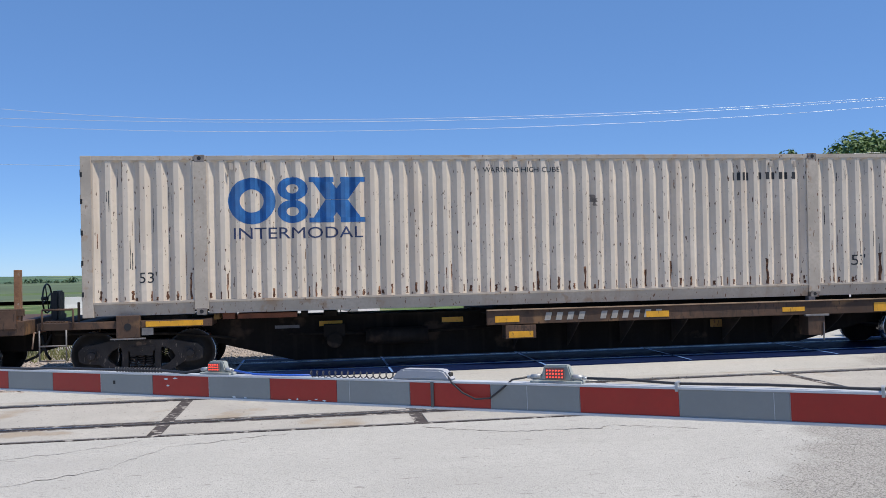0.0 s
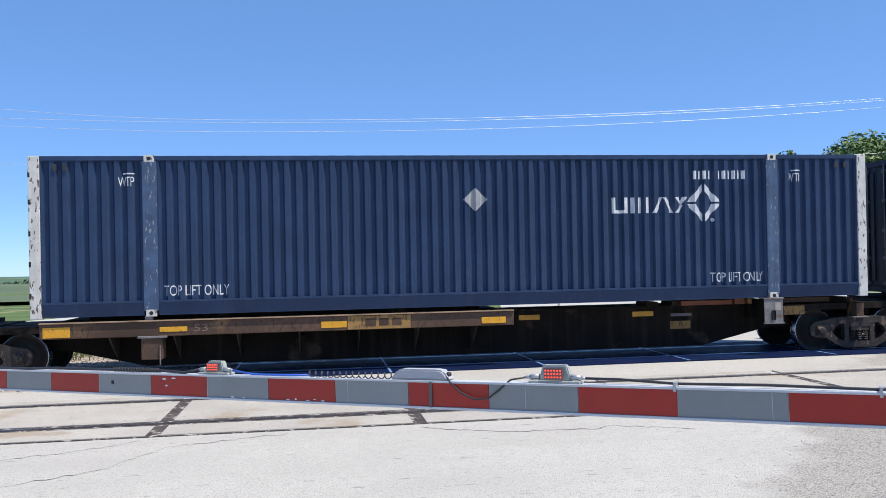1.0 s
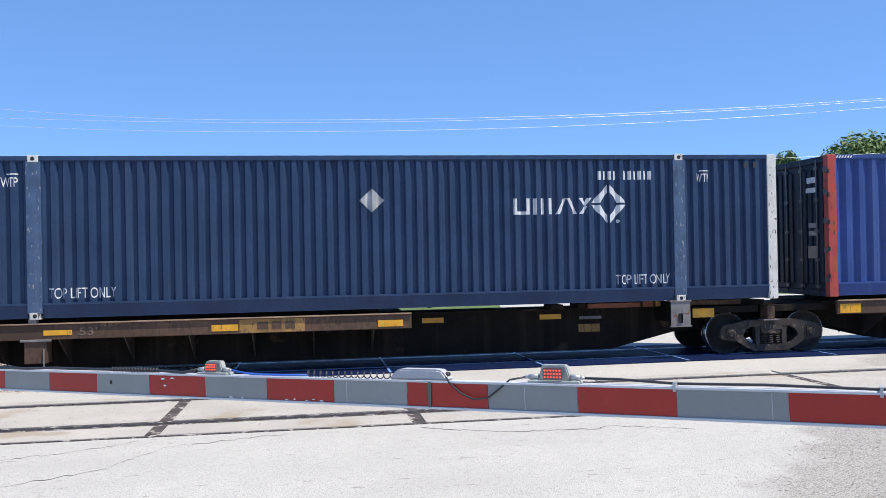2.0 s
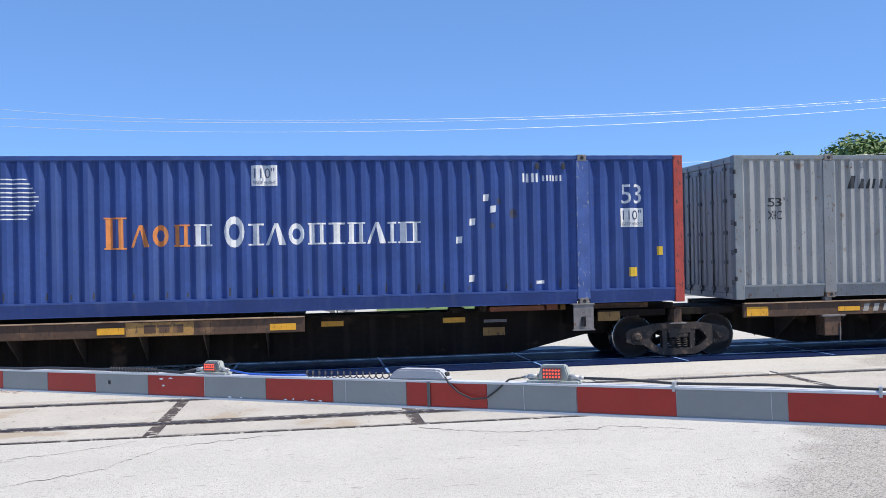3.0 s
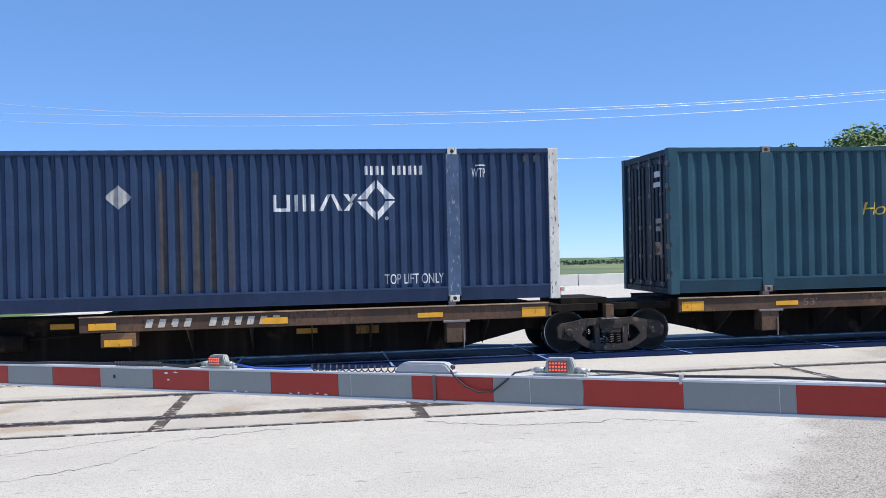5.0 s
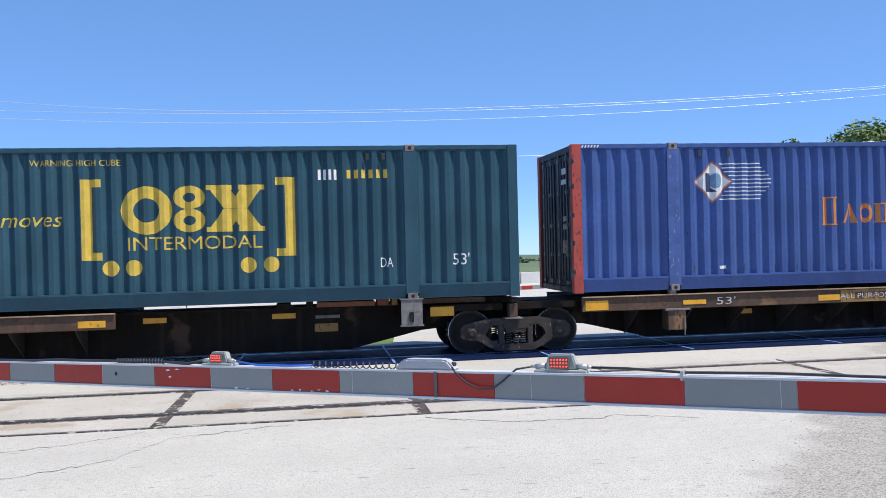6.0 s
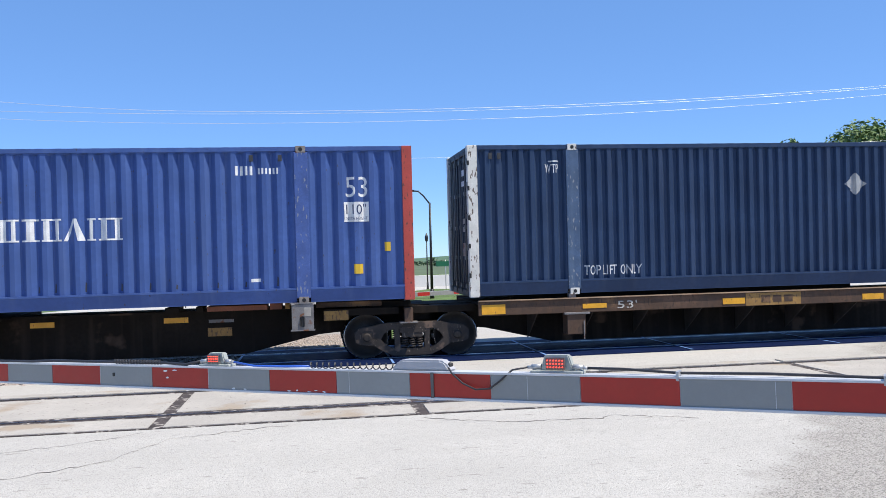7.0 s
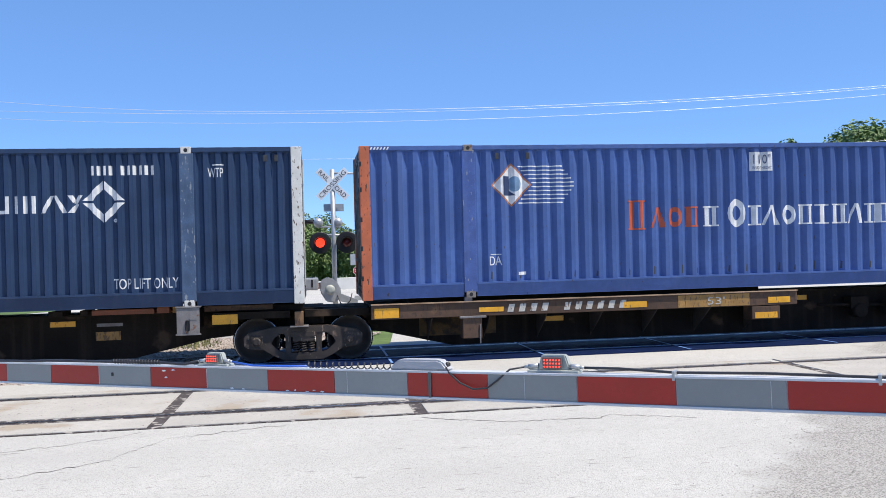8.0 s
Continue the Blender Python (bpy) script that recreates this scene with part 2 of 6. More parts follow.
    led=mat("red_led", (1.0, 0.075, 0.045), 0.3, var=0.0, emit=1.2),
    led_off=mat("unlit_led", (0.75, 0.66, 0.60), 0.3, var=0.1),
    sleeve_grey=mat("grey_plastic_cover", (0.42, 0.42, 0.44), 0.5, var=0.1, scale=8),
    blue_cable=mat("blue_cable_sheath", (0.03, 0.12, 0.55), 0.4, var=0.1),
    cable=mat("black_cable", (0.03, 0.03, 0.035), 0.45, var=0.2),
    galv=mat("galvanised_steel", (0.45, 0.46, 0.47), 0.45, 0.5, var=0.15, scale=9),
    black=mat("black_paint", (0.012, 0.012, 0.013), 0.5, var=0.3),
    sign_white=mat("white_sign", (0.75, 0.76, 0.77), 0.5, var=0.06),
    sign_red=mat("red_sign", (0.42, 0.02, 0.025), 0.5, var=0.1),
    red_lamp=mat("lit_red_signal_lens", (1.0, 0.045, 0.02), 0.3, var=0.0, emit=1.5),
    red_lamp_off=mat("unlit_red_signal_lens", (0.10, 0.015, 0.015), 0.2, var=0.0),
    grass=mat("roadside_grass", (0.095, 0.15, 0.035), 0.95, var=0.45, scale=0.6, bump=0.5, bump_scale=18, dirt=(0.24, 0.21, 0.10), dirt_amount=0.25, dirt_scale=0.5),
    field=mat("green_field", (0.105, 0.145, 0.07), 0.95, var=0.4, scale=0.02, dirt=(0.16, 0.19, 0.075), dirt_amount=0.4, dirt_scale=0.012),
    hill=mat("far_hill", (0.075, 0.14, 0.075), 0.95, var=0.35, scale=0.015, dirt=(0.14, 0.19, 0.09), dirt_amount=0.5, dirt_scale=0.008),
    leaf=mat("leaf", (0.125, 0.20, 0.055), 0.6, var=0.35, scale=2.5),
    leaf_dark=mat("far_leaf", (0.085, 0.145, 0.075), 0.7, var=0.35, scale=1.0),
    bark=mat("bark", (0.12, 0.09, 0.07), 0.9, var=0.4, scale=8),
    white_wall=mat("white_concrete_barrier", (0.66, 0.65, 0.62), 0.85, var=0.1, scale=1.2),
    shed=mat("white_shed_sheet", (0.70, 0.71, 0.72), 0.5, var=0.08),
    shed_end=mat("grey_shed_front", (0.20, 0.24, 0.30), 0.6, var=0.25, scale=1.0),
    tractor=mat("green_machine_paint", (0.02, 0.20, 0.06), 0.45, var=0.2),
    brick=mat("red_brick_kerb", (0.28, 0.10, 0.07), 0.8, var=0.2),
    wire=mat("bright_wire", (0.80, 0.81, 0.83), 0.45, 0.6, var=0.05),
    blade=mat("grass_blade", (0.19, 0.21, 0.08), 0.8, var=0.5, scale=1.5, dirt=(0.32, 0.26, 0.12), dirt_amount=0.5, dirt_scale=2.5),
    pebble=mat("pebble", (0.50, 0.47, 0.43), 0.9, var=0.6, scale=30),
    sign_green=mat("green_sign", (0.01, 0.13, 0.06), 0.5, var=0.1),
    blue_post=mat("worn_blue_post_paint", (0.055, 0.105, 0.32), 0.5, var=0.3, scale=4, streak=0.5, streak_color=(0.11, 0.16, 0.30), chips=(0.20, 0.22, 0.28), chip_at=0.63),
    red_ink=mat("red_orange_lettering_paint", (0.50, 0.10, 0.05), 0.6, var=0.2, scale=6),
    # the sun's highlight on the channel's top edge is painted as lighter tan
    top_flange=mat("sunlit_worn_flange", (0.38, 0.26, 0.17), 0.6, var=0.4, scale=2.5, dirt=(0.20, 0.11, 0.065), dirt_amount=0.3, dirt_scale=2),
    pale_mark=mat("worn_pale_marking", (0.36, 0.34, 0.31), 0.7, var=0.3, scale=8),
    caution=mat("yellow_caution_label", (0.66, 0.42, 0.03), 0.5, var=0.1),
)


for k, v in (("navy", 0.25), ("navy_rust", 0.25), ("blue", 0.3), ("blue_pale", 0.3), ("blue_deep", 0.3), ("door_dark", 0.3), ("green", 0.25), ("sill", 0.15), ("panel_shaded", 0.05)):   # chalked, dull surfaces
    M[k].node_tree.nodes["Principled BSDF"].inputs["Specular IOR Level"].default_value = v


# ---- mesh tools ----
def box(bm, x0, x1, y0, y1, z0, z1):
    v = [bm.verts.new(p) for p in ((x0, y0, z0), (x1, y0, z0), (x1, y1, z0), (x0, y1, z0), (x0, y0, z1), (x1, y0, z1), (x1, y1, z1), (x0, y1, z1))]
    for f in ((0, 3, 2, 1), (4, 5, 6, 7), (0, 1, 5, 4), (1, 2, 6, 5), (2, 3, 7, 6), (3, 0, 4, 7)):
        bm.faces.new([v[i] for i in f])


def bbox(x0, x1, y0, y1, z0, z1, bevel=0.0):
    bm = bmesh.new()
    box(bm, x0, x1, y0, y1, z0, z1)
    if bevel:
        bmesh.ops.bevel(bm, geom=bm.edges[:], offset=bevel, segments=2, affect="EDGES", profile=0.6)
    return bm


def tube(bm, p0, p1, r0, r1=None, seg=12, caps=True):
    r1 = r0 if r1 is None else r1
    p0, p1 = Vector(p0), Vector(p1)
    d = (p1 - p0).normalized()
    a = d.orthogonal().normalized()
    b = d.cross(a)
    ring = [[bm.verts.new(p + (a * math.cos(k) + b * math.sin(k)) * r) for k in [2 * math.pi * i / seg for i in range(seg)]] for p, r in ((p0, r0), (p1, r1))]
    for i in range(seg):
        f = bm.faces.new((ring[0][i], ring[0][(i + 1) % seg], ring[1][(i + 1) % seg], ring[1][i]))
        f.smooth = True
    if caps:
        bm.faces.new(ring[0][::-1])
        bm.faces.new(ring[1])


def pipe(bm, pts, r, seg=8):
    """A bent tube along points."""
    pts = [Vector(p) for p in pts]
    rings = []
    for i, p in enumerate(pts):
        d = (pts[min(i + 1, len(pts) - 1)] - pts[max(i - 1, 0)]).normalized()
        a = d.cross(Vector((0.31, 0.17, 0.93))).normalized()
        b = d.cross(a)
        rings.append([bm.verts.new(p + (a * math.cos(k) + b * math.sin(k)) * r) for k in [2 * math.pi * j / seg for j in range(seg)]])
    for u, w in zip(rings, rings[1:]):
        for j in range(seg):
            f = bm.faces.new((u[j], u[(j + 1) % seg], w[(j + 1) % seg], w[j]))
            f.smooth = True
    bm.faces.new(rings[0][::-1])
    bm.faces.new(rings[-1])


def plate(bm, outline, y0, y1):
    """An outline in x and z, given thickness from y0 to y1."""
    a = [bm.verts.new((x, y0, z)) for x, z in outline]
    b = [bm.verts.new((x, y1, z)) for x, z in outline]
    bm.faces.new(a)
    bm.faces.new(b[::-1])
    n = len(a)
    for i in range(n):
        bm.faces.new((a[i], b[i], b[(i + 1) % n], a[(i + 1) % n]))


def lathe(bm, profile, center, axis="y", seg=32):
    """Turn (distance along the axis, radius) round an axis through center."""
    cx, cy, cz = center
    rings = []
    for s, r in profile:
        ring = []
        for i in range(seg):
            k = 2 * math.pi * i / seg
            c, d = r * math.cos(k), r * math.sin(k)
            ring.append(bm.verts.new((cx + c, cy + s, cz + d) if axis == "y" else (cx + c, cy + d, cz + s) if axis == "z" else (cx + s, cy + c, cz + d)))
        rings.append(ring)
    for u, w in zip(rings, rings[1:]):
        for i in range(seg):
            f = bm.faces.new((u[i], u[(i + 1) % seg], w[(i + 1) % seg], w[i]))
            f.smooth = True
    bm.faces.new(rings[0])
    bm.faces.new(rings[-1][::-1])


def mesh_of(bm, name, material):
    bmesh.ops.recalc_face_normals(bm, faces=bm.faces[:])
    me = bpy.data.meshes.new(name)
    bm.to_mesh(me)
    bm.free()
    me.materials.append(material)
    return me


def part(name, bm, material, parent=None, label="", at=None):
    """One mesh object, under a thing or a part."""
    ob = new(name, mesh_of(bm, name, material))
    ob.parent = parent
    if at is not None:
        ob.matrix_basis = at
    return tagged(ob, label) if label else ob


def share(name, mesh, parent, at):
    ob = new(name, mesh)
    ob.parent = parent
    ob.matrix_basis = at
    return ob


def thing(name, at, label, category, group="", kind=""):
    ob = new(name)
    ob.empty_display_size = 0.3
    ob.matrix_basis = at
    return tagged(ob, label, category, group, kind)


# ---- the ground ----
TRACK_Y = 17.20          # middle of the train's track
FACE_Y = 15.90           # near side of the containers


def sheet(name, x0, x1, y0, y1, z, material, kind="structure", nx=1, ny=1, label="", rise=None):
    bm = bmesh.new()
    vs = [[bm.verts.new((x0 + (x1 - x0) * i / nx, y0 + (y1 - y0) * j / ny, z)) for i in range(nx + 1)] for j in range(ny + 1)]
    for j in range(ny):
        for i in range(nx):
            bm.faces.new((vs[j][i], vs[j][i + 1], vs[j + 1][i + 1], vs[j + 1][i]))
    if rise:
        for v in bm.verts:
            v.co.z = rise(v.co.x, v.co.y)
    return tagged(part(name, bm, material), label or name.replace("_", " "), name.replace("_", " "), kind=kind)


def smooth(a, b, v):
    t = min(1, max(0, (v - a) / (b - a)))
    return t * t * (3 - 2 * t)


def land(x, y):
    h = -0.06 - 1.0 * smooth(60, 130, y)
    roll = noise.noise(Vector((x * 0.004, y * 0.004, 1.7)))
    h += smooth(150, 900, y) * (-7.0 + 5 * roll) * (0.6 + 0.4 * smooth(400, -300, x))
    return h


ground = sheet("ground", -1500, 1500, -1200, 1800, -0.06, M["grass"], nx=60, ny=60, label="rough green roadside grass with dry patches", rise=lambda x, y: -0.06 if y < 60 else land(x, y))
tagged(ground, category="ground")
field = sheet("field", -900, 900, 62, 1300, 0.0, M["field"], nx=70, ny=60, label="rolling green crop fields reaching the horizon", rise=lambda x, y: land(x, y) + 0.12)
hills = sheet("hills", -1500, 1500, 1150, 1700, 0.0, M["hill"], nx=90, ny=8, label="low wooded hills on the horizon",
              rise=lambda x, y: land(x, 1150) - 2 + 7 * smooth(1150, 1450, y) * (0.85 + 0.5 * noise.noise(Vector((x * 0.006, y * 0.002, 3))) + 0.12 * noise.noise(Vector((x * 0.05, 0, 9)))))


def polygon(name, pts, z, material, label, depth=0.05):
    bm = bmesh.new()
    top = [bm.verts.new((x, y, z)) for x, y in pts]
    bot = [bm.verts.new((x, y, z - depth)) for x, y in pts]
    bm.faces.new(top)
    for i in range(len(pts)):
        bm.faces.new((top[i], bot[i], bot[(i + 1) % len(pts)], top[(i + 1) % len(pts)]))
    return tagged(part(name, bm, material), label, name.replace("_", " "), kind="structure")


road_surface(M["concrete_near"])
road = polygon("road", [(-30, -25), (60, -25), (60, 14.6), (24, 15.2), (24, 18.6), (40, 30), (40, 38), (-11, 55), (-11, 46), (-6, 40), (2.5, 27), (1.6, 19.2), (-1.5, 18.4), (-1.55, 15.9), (-5.2, 15.0), (-30, 14.6)], -0.012, M["concrete_near"], "sunlit pale worn concrete road")
road_far = polygon("road", [(-11.5, 47.8), (70, 42), (140, 40), (140, 47), (70, 50), (-11.5, 57.3)], -0.02, M["concrete"], "pale concrete road beyond the crossing")
apron = polygon("road", [(-70, 26.5), (1.2, 25.4), (2.4, 30.4), (3.1, 44), (6.4, 49.6), (5, 53.4), (-14, 53.4), (-10.5, 40), (-15, 33), (-70, 31)], -0.016, M["concrete"], "pale concrete side road beyond the track")
ballast_l = polygon("ballast", [(-80, 14.9), (-5.2, 14.95), (-1.6, 15.8), (-1.6, 18.4), (0.5, 19.4), (1.9, 25.35), (-3, 25.2), (-80, 25.6)], -0.03, M["gravel"], "crushed stone ballast bed beside the road")
ballast_r = polygon("ballast", [(24, 15.0), (90, 15.0), (90, 20.5), (24, 20.5)], -0.03, M["gravel"], "crushed stone ballast bed")


def crossing(name, mid, x0, x1, bed, gauge, filler="flange"):
    """Two rails in a dark bed, with concrete panels between and beside them."""
    base = thing(name, pose(0, mid, 0), "concrete panel crossing with rails set in dark flangeways", "rail crossing", kind="structure")
    part("bed", bbox(x0, x1, -bed[0], bed[1], -0.05, -0.002), M[filler], base)
    for s in (-gauge / 2, gauge / 2):
        part("rail", bbox(x0, x1, s - 0.037, s + 0.037, -0.04, 0.006, 0.004), M["steel"], base)
        part("rail_head", bbox(x0, x1, s - 0.025, s + 0.025, 0.0055, 0.009), M["railtop"], base)
    return base


def panels(base, rows, edges, material, edging=False):
    cells = {}
    for a, b in zip(edges, edges[1:]):
        for y0, y1 in rows:
            key = (round(b - a, 3), round(y1 - y0, 3))
            if key not in cells:
                w, d = key
                cells[key] = mesh_of(bbox(0.03 if edging else 0.085, w - (0.03 if edging else 0.085), 0, d, -0.03, 0.008, 0.006), "panel", material)
            at = pose(a, y0, random.uniform(-0.002, 0.002))
            p = share("panel", cells[key], base, at)
            if edging:
                w, d = key
                if ("edging", key) not in cells:
                    cells["edging", key] = mesh_of(bbox(0.03, w - 0.03, d - 0.05, d - 0.005, 0.0085, 0.0115), "panel_edging", M["panel_edge"])
                    cells["joint", key] = mesh_of(bbox(0.005, 0.05, 0.0, d, 0.0085, 0.0115), "panel_edging", M["panel_edge"])
                share("panel_edging", cells["edging", key], p, pose(0, 0, 0))
                share("panel_edging", cells["joint", key], p, pose(0, 0, 0))


near_track = crossing("crossing_near", 12.29, -40, 40, (1.84, 1.06), 1.98)
panels(near_track, [(-1.80, -1.16), (-0.82, 0.83), (1.14, 1.42)], [-30.9, -27.7, -24.5, -21.3, -18.1, -14.9, -11.6, -8.37, -5.16, -1.95, 1.24, 4.45, 7.67, 10.9, 14.1, 17.3, 20.5, 23.7], M["panel"])
# bed and panels here take the colour with the train's shade painted in
far_track = crossing("crossing_far", TRACK_Y, -1.6, 24, (1.68, 1.46), 1.51, "panel_shaded")
panels(far_track, [(-1.66, -0.83), (-0.62, 0.62), (0.83, 1.42)], [-1.6, 1.3, 4.22, 7.08, 10.15, 13.1, 16.05, 19.0, 21.95, 24], M["panel_shaded"], True)
rails_far = thing("railway_track", pose(0, TRACK_Y, 0), "steel rails on timber sleepers in ballast", "railway track", kind="structure")
for s in (-0.755, 0.755):
    for a, b in ((-90, -1.6), (24, 100)):
        part("rail", bbox(a, b, s - 0.037, s + 0.037, -0.03, 0.006, 0.004), M["steel"], rails_far)

# ---- the near gate arm ----
STEP = 0.4058
arm = thing("gate_arm", pose(-1.885, 5.558, 1.24, 0, -1.19, -36.1), "lowered red and grey striped aluminium crossing gate arm", "gate arm")
part("beam", bbox(-2.2, 5.6, 0.004, 0.075, 0.0, 0.121, 0.006), M["arm_body"], arm, "pale aluminium beam behind the striped sheeting")
stripe_mesh = {k: mesh_of(bbox(0.0015, STEP - 0.0015, 0.0, 0.006, 0.008, 0.113), "stripe", M[k]) for k in ("arm_grey", "arm_red")}
for i in range(-5, 13):
    share("stripe", stripe_mesh["arm_red" if i % 2 else "arm_grey"], arm, pose(i * STEP, 0, 0))
part("beam_edge", bbox(-2.2, 5.6, -0.006, 0.004, -0.004, 0.007, 0.002), M["arm_body"], arm)
part("beam_edge", bbox(-2.2, 5.6, -0.003, 0.004, 0.114, 0.124, 0.002), M["arm_body"], arm)
part("support_post", bbox(5.36, 5.56, -0.02, 0.14, -1.365, -0.002, 0.01), M["galv"], arm, "grey steel post that holds the arm")
part("joint_strap", bbox(7.275 * STEP, 7.31 * STEP, -0.008, 0.002, 0.004, 0.118, 0.002), M["rod"], arm, "worn metal strap over the joint")


def s_of(u):
    return u * STEP


def arm_light(s, size, lit):
    base = part("lamp_base", bbox(s - 0.62 * size, s + 0.62 * size, 0.012, 0.07, 0.121, 0.134, 0.004), M["fixture"], arm, "grey cast lamp housing")
    bm = bmesh.new()
    plate(bm, [(s - 0.40 * size, 0.132), (s + 0.40 * size, 0.132), (s + 0.29 * size, 0.132 + 0.36 * size), (s - 0.29 * size, 0.132 + 0.36 * size)], 0.028, 0.066)
    bmesh.ops.bevel(bm, geom=bm.edges[:], offset=0.005, segments=2, affect="EDGES")
    body = part("lamp_body", bm, M["fixture"], arm, "grey cast lamp housing")
    part("lamp_lens", bbox(s - 0.23 * size, s + 0.23 * size, 0.009, 0.016, 0.140, 0.134 + 0.30 * size, 0.002), M["lens_dark"], body)
    bm = bmesh.new()
    for c in range(6):
        for r in range(3):
            tube(bm, (s + (c - 2.5) * 0.072 * size, 0.005, 0.150 + r * 0.075 * size), (s + (c - 2.5) * 0.072 * size, 0.012, 0.150 + r * 0.075 * size), 0.019 * size, seg=8)
    part("diodes", bm, M["led"] if lit else M["led_off"], body, "red light-emitting diodes")
    for k in (-1, 1):
        bm = bmesh.new()
        tube(bm, (s + k * 0.38 * size, 0.035, 0.150), (s + k * 0.62 * size, 0.035, 0.146), 0.011, seg=10)
        tube(bm, (s + k * 0.60 * size, 0.035, 0.1465), (s + k * 0.72 * size, 0.035, 0.1445), 0.007, seg=10)
        part("cable_gland", bm, M["galv"], arm)


arm_light(s_of(4.07), 0.165, True)
arm_light(s_of(8.73), 0.185, True)
bm = bmesh.new()
plate(bm, [(s_of(6.74), 0.123), (s_of(7.52), 0.123), (s_of(7.43), 0.166), (s_of(7.37), 0.172), (s_of(6.90), 0.172), (s_of(6.84), 0.166)], 0.010, 0.072)
bmesh.ops.bevel(bm, geom=bm.edges[:], offset=0.008, segments=2, affect="EDGES")
cover = part("sleeve", bm, M["sleeve_grey"], arm, "pale grey plastic cable cover with slanted ends")
bm = bmesh.new()
tube(bm, (s_of(7.455), 0.04, 0.146), (s_of(7.487), 0.04, 0.143), 0.015, seg=14)
part("sleeve_mouth", bm, M["black"], cover)


def coil(x0, x1, n, r, z):
    bm = bmesh.new()
    pipe(bm, [(x0 + (x1 - x0) * k / (n * 12), 0.035 + r * math.cos(k * math.pi / 6), z + r * math.sin(k * math.pi / 6)) for k in range(n * 12 + 1)], 0.0032, 5)
    part("coiled_cable", bm, M["cable"], arm, "black coiled cable")


coil(s_of(5.55), s_of(6.80), 14, 0.015, 0.136)
coil(s_of(2.2), s_of(3.1), 16, 0.011, 0.137)
bm = bmesh.new()
pipe(bm, [(s_of(-2), 0.03, 0.127), (s_of(0.4), 0.03, 0.128), (s_of(1.0), 0.03, 0.136), (s_of(2.2), 0.035, 0.133), (s_of(3.1), 0.035, 0.134), (s_of(3.55), 0.03, 0.128), (s_of(3.8), 0.035, 0.146)], 0.0075)
part("cable", bm, M["cable"], arm)
bm = bmesh.new()
pipe(bm, [(s_of(4.35), 0.035, 0.146), (s_of(4.7), 0.03, 0.128), (s_of(5.2), 0.035, 0.127), (s_of(5.55), 0.04, 0.13)], 0.005)
part("cable", bm, M["blue_cable"], arm, "bright blue cable")
bm = bmesh.new()
pipe(bm, [(s_of(7.45), 0.03, 0.145), (s_of(7.54), -0.005, 0.118), (s_of(7.68), -0.012, 0.075), (s_of(7.85), -0.028, 0.052), (s_of(8.0), -0.012, 0.055), (s_of(8.12), -0.008, 0.09), (s_of(8.25), 0.01, 0.135), (s_of(8.42), 0.035, 0.146)], 0.0042)
part("cable", bm, M["cable"], arm, "black cable hanging in a loop")
bm = bmesh.new()
pipe(bm, [(s_of(9.02), 0.035, 0.145), (s_of(9.4), 0.05, 0.142), (s_of(9.98), 0.035, 0.132), (s_of(10.8), 0.045, 0.134), (s_of(11.75), 0.02, 0.131), (s_of(13.5), 0.02, 0.128)], 0.0055)
part("cable", bm, M["cable"], arm)
for u in (9.98, 11.76):
    part("cable_clip", bbox(s_of(u) - 0.006, s_of(u) + 0.006, -0.004, 0.05, 0.105, 0.142, 0.002), M["galv"], arm)
part("bolt_head", bbox(s_of(2.27) - 0.008, s_of(2.27) + 0.008, -0.004, 0.002, 0.058, 0.078, 0.003), M["black"], arm)

for u in (-0.6, 2.0, 4.0, 6.18, 8.42, 10.86, 12.3):
    part("sheet_seam", bbox(s_of(u), s_of(u) + 0.0016, -0.0009, 0.001, 0.010, 0.111), M["arm_body"], arm)
rnd = random.Random(77)
for u, z in ((5.30, 0.012), (5.42, 0.016), (5.60, 0.011), (5.70, 0.018), (5.82, 0.013), (4.60, 0.012), (4.42, 0.014), (3.25, 0.095), (3.42, 0.100), (3.28, 0.06)):
    w, h = rnd.uniform(0.006, 0.02), rnd.uniform(0.002, 0.006)
    bm = bmesh.new()
    plate(bm, [(s_of(u) + w * rnd.uniform(0.45, 1.1) * math.cos(k * 0.7), z + h * rnd.uniform(0.5, 1.2) * math.sin(k * 0.7)) for k in range(9)], -0.0015, 0.001)
    part("paint_chip", bm, M["sign_white"], arm, "chipped bare patch")

# ---- containers ----
L, W, H = 16.154, 2.59, 2.896
CANT = 0.83


class Ribs:
    """The wall's wave: outer flat, slope in, inner flat, slope out."""

    def __init__(self, flat, slope, inner, depth, x0, x1):
        self.pitch = flat + inner + 2 * slope
        n = max(1, round((x1 - x0) / self.pitch))
        k = (x1 - x0) / (n * self.pitch)
        f, s, i = flat * k, slope * k, inner * k
        self.x0, self.x1, self.depth = x0, x1, depth
        self.knots = [(x0, 0.0)]
        for j in range(n):
            a = x0 + j * (f + i + 2 * s)
            self.knots += [(a + f / 2, 0.0), (a + f / 2 + s, depth), (a + f / 2 + s + i, depth), (a + f / 2 + 2 * s + i, 0.0)]
        self.knots.append((x1, 0.0))

    def at(self, x):
        kn = self.knots
        for (a, u), (b, w) in zip(kn, kn[1:]):
            if a <= x <= b:
                return u + (w - u) * (x - a) / max(b - a, 1e-6)
        return 0.0


def wave_wall(ribs, y, z0, z1, sign=1, cap=0.03):
    """A folded wall; the inner folds end in a short slope at the top."""
    bm = bmesh.new()
    levels = [(z0, 1.0), (z1 - cap - 0.01, 1.0), (z1 - 0.01, 0.0), (z1, 0.0)] if cap else [(z0, 1.0), (z1, 1.0)]
    cols = [[bm.verts.new((x, y + sign * d * g, z)) for z, g in levels] for x, d in ribs.knots]
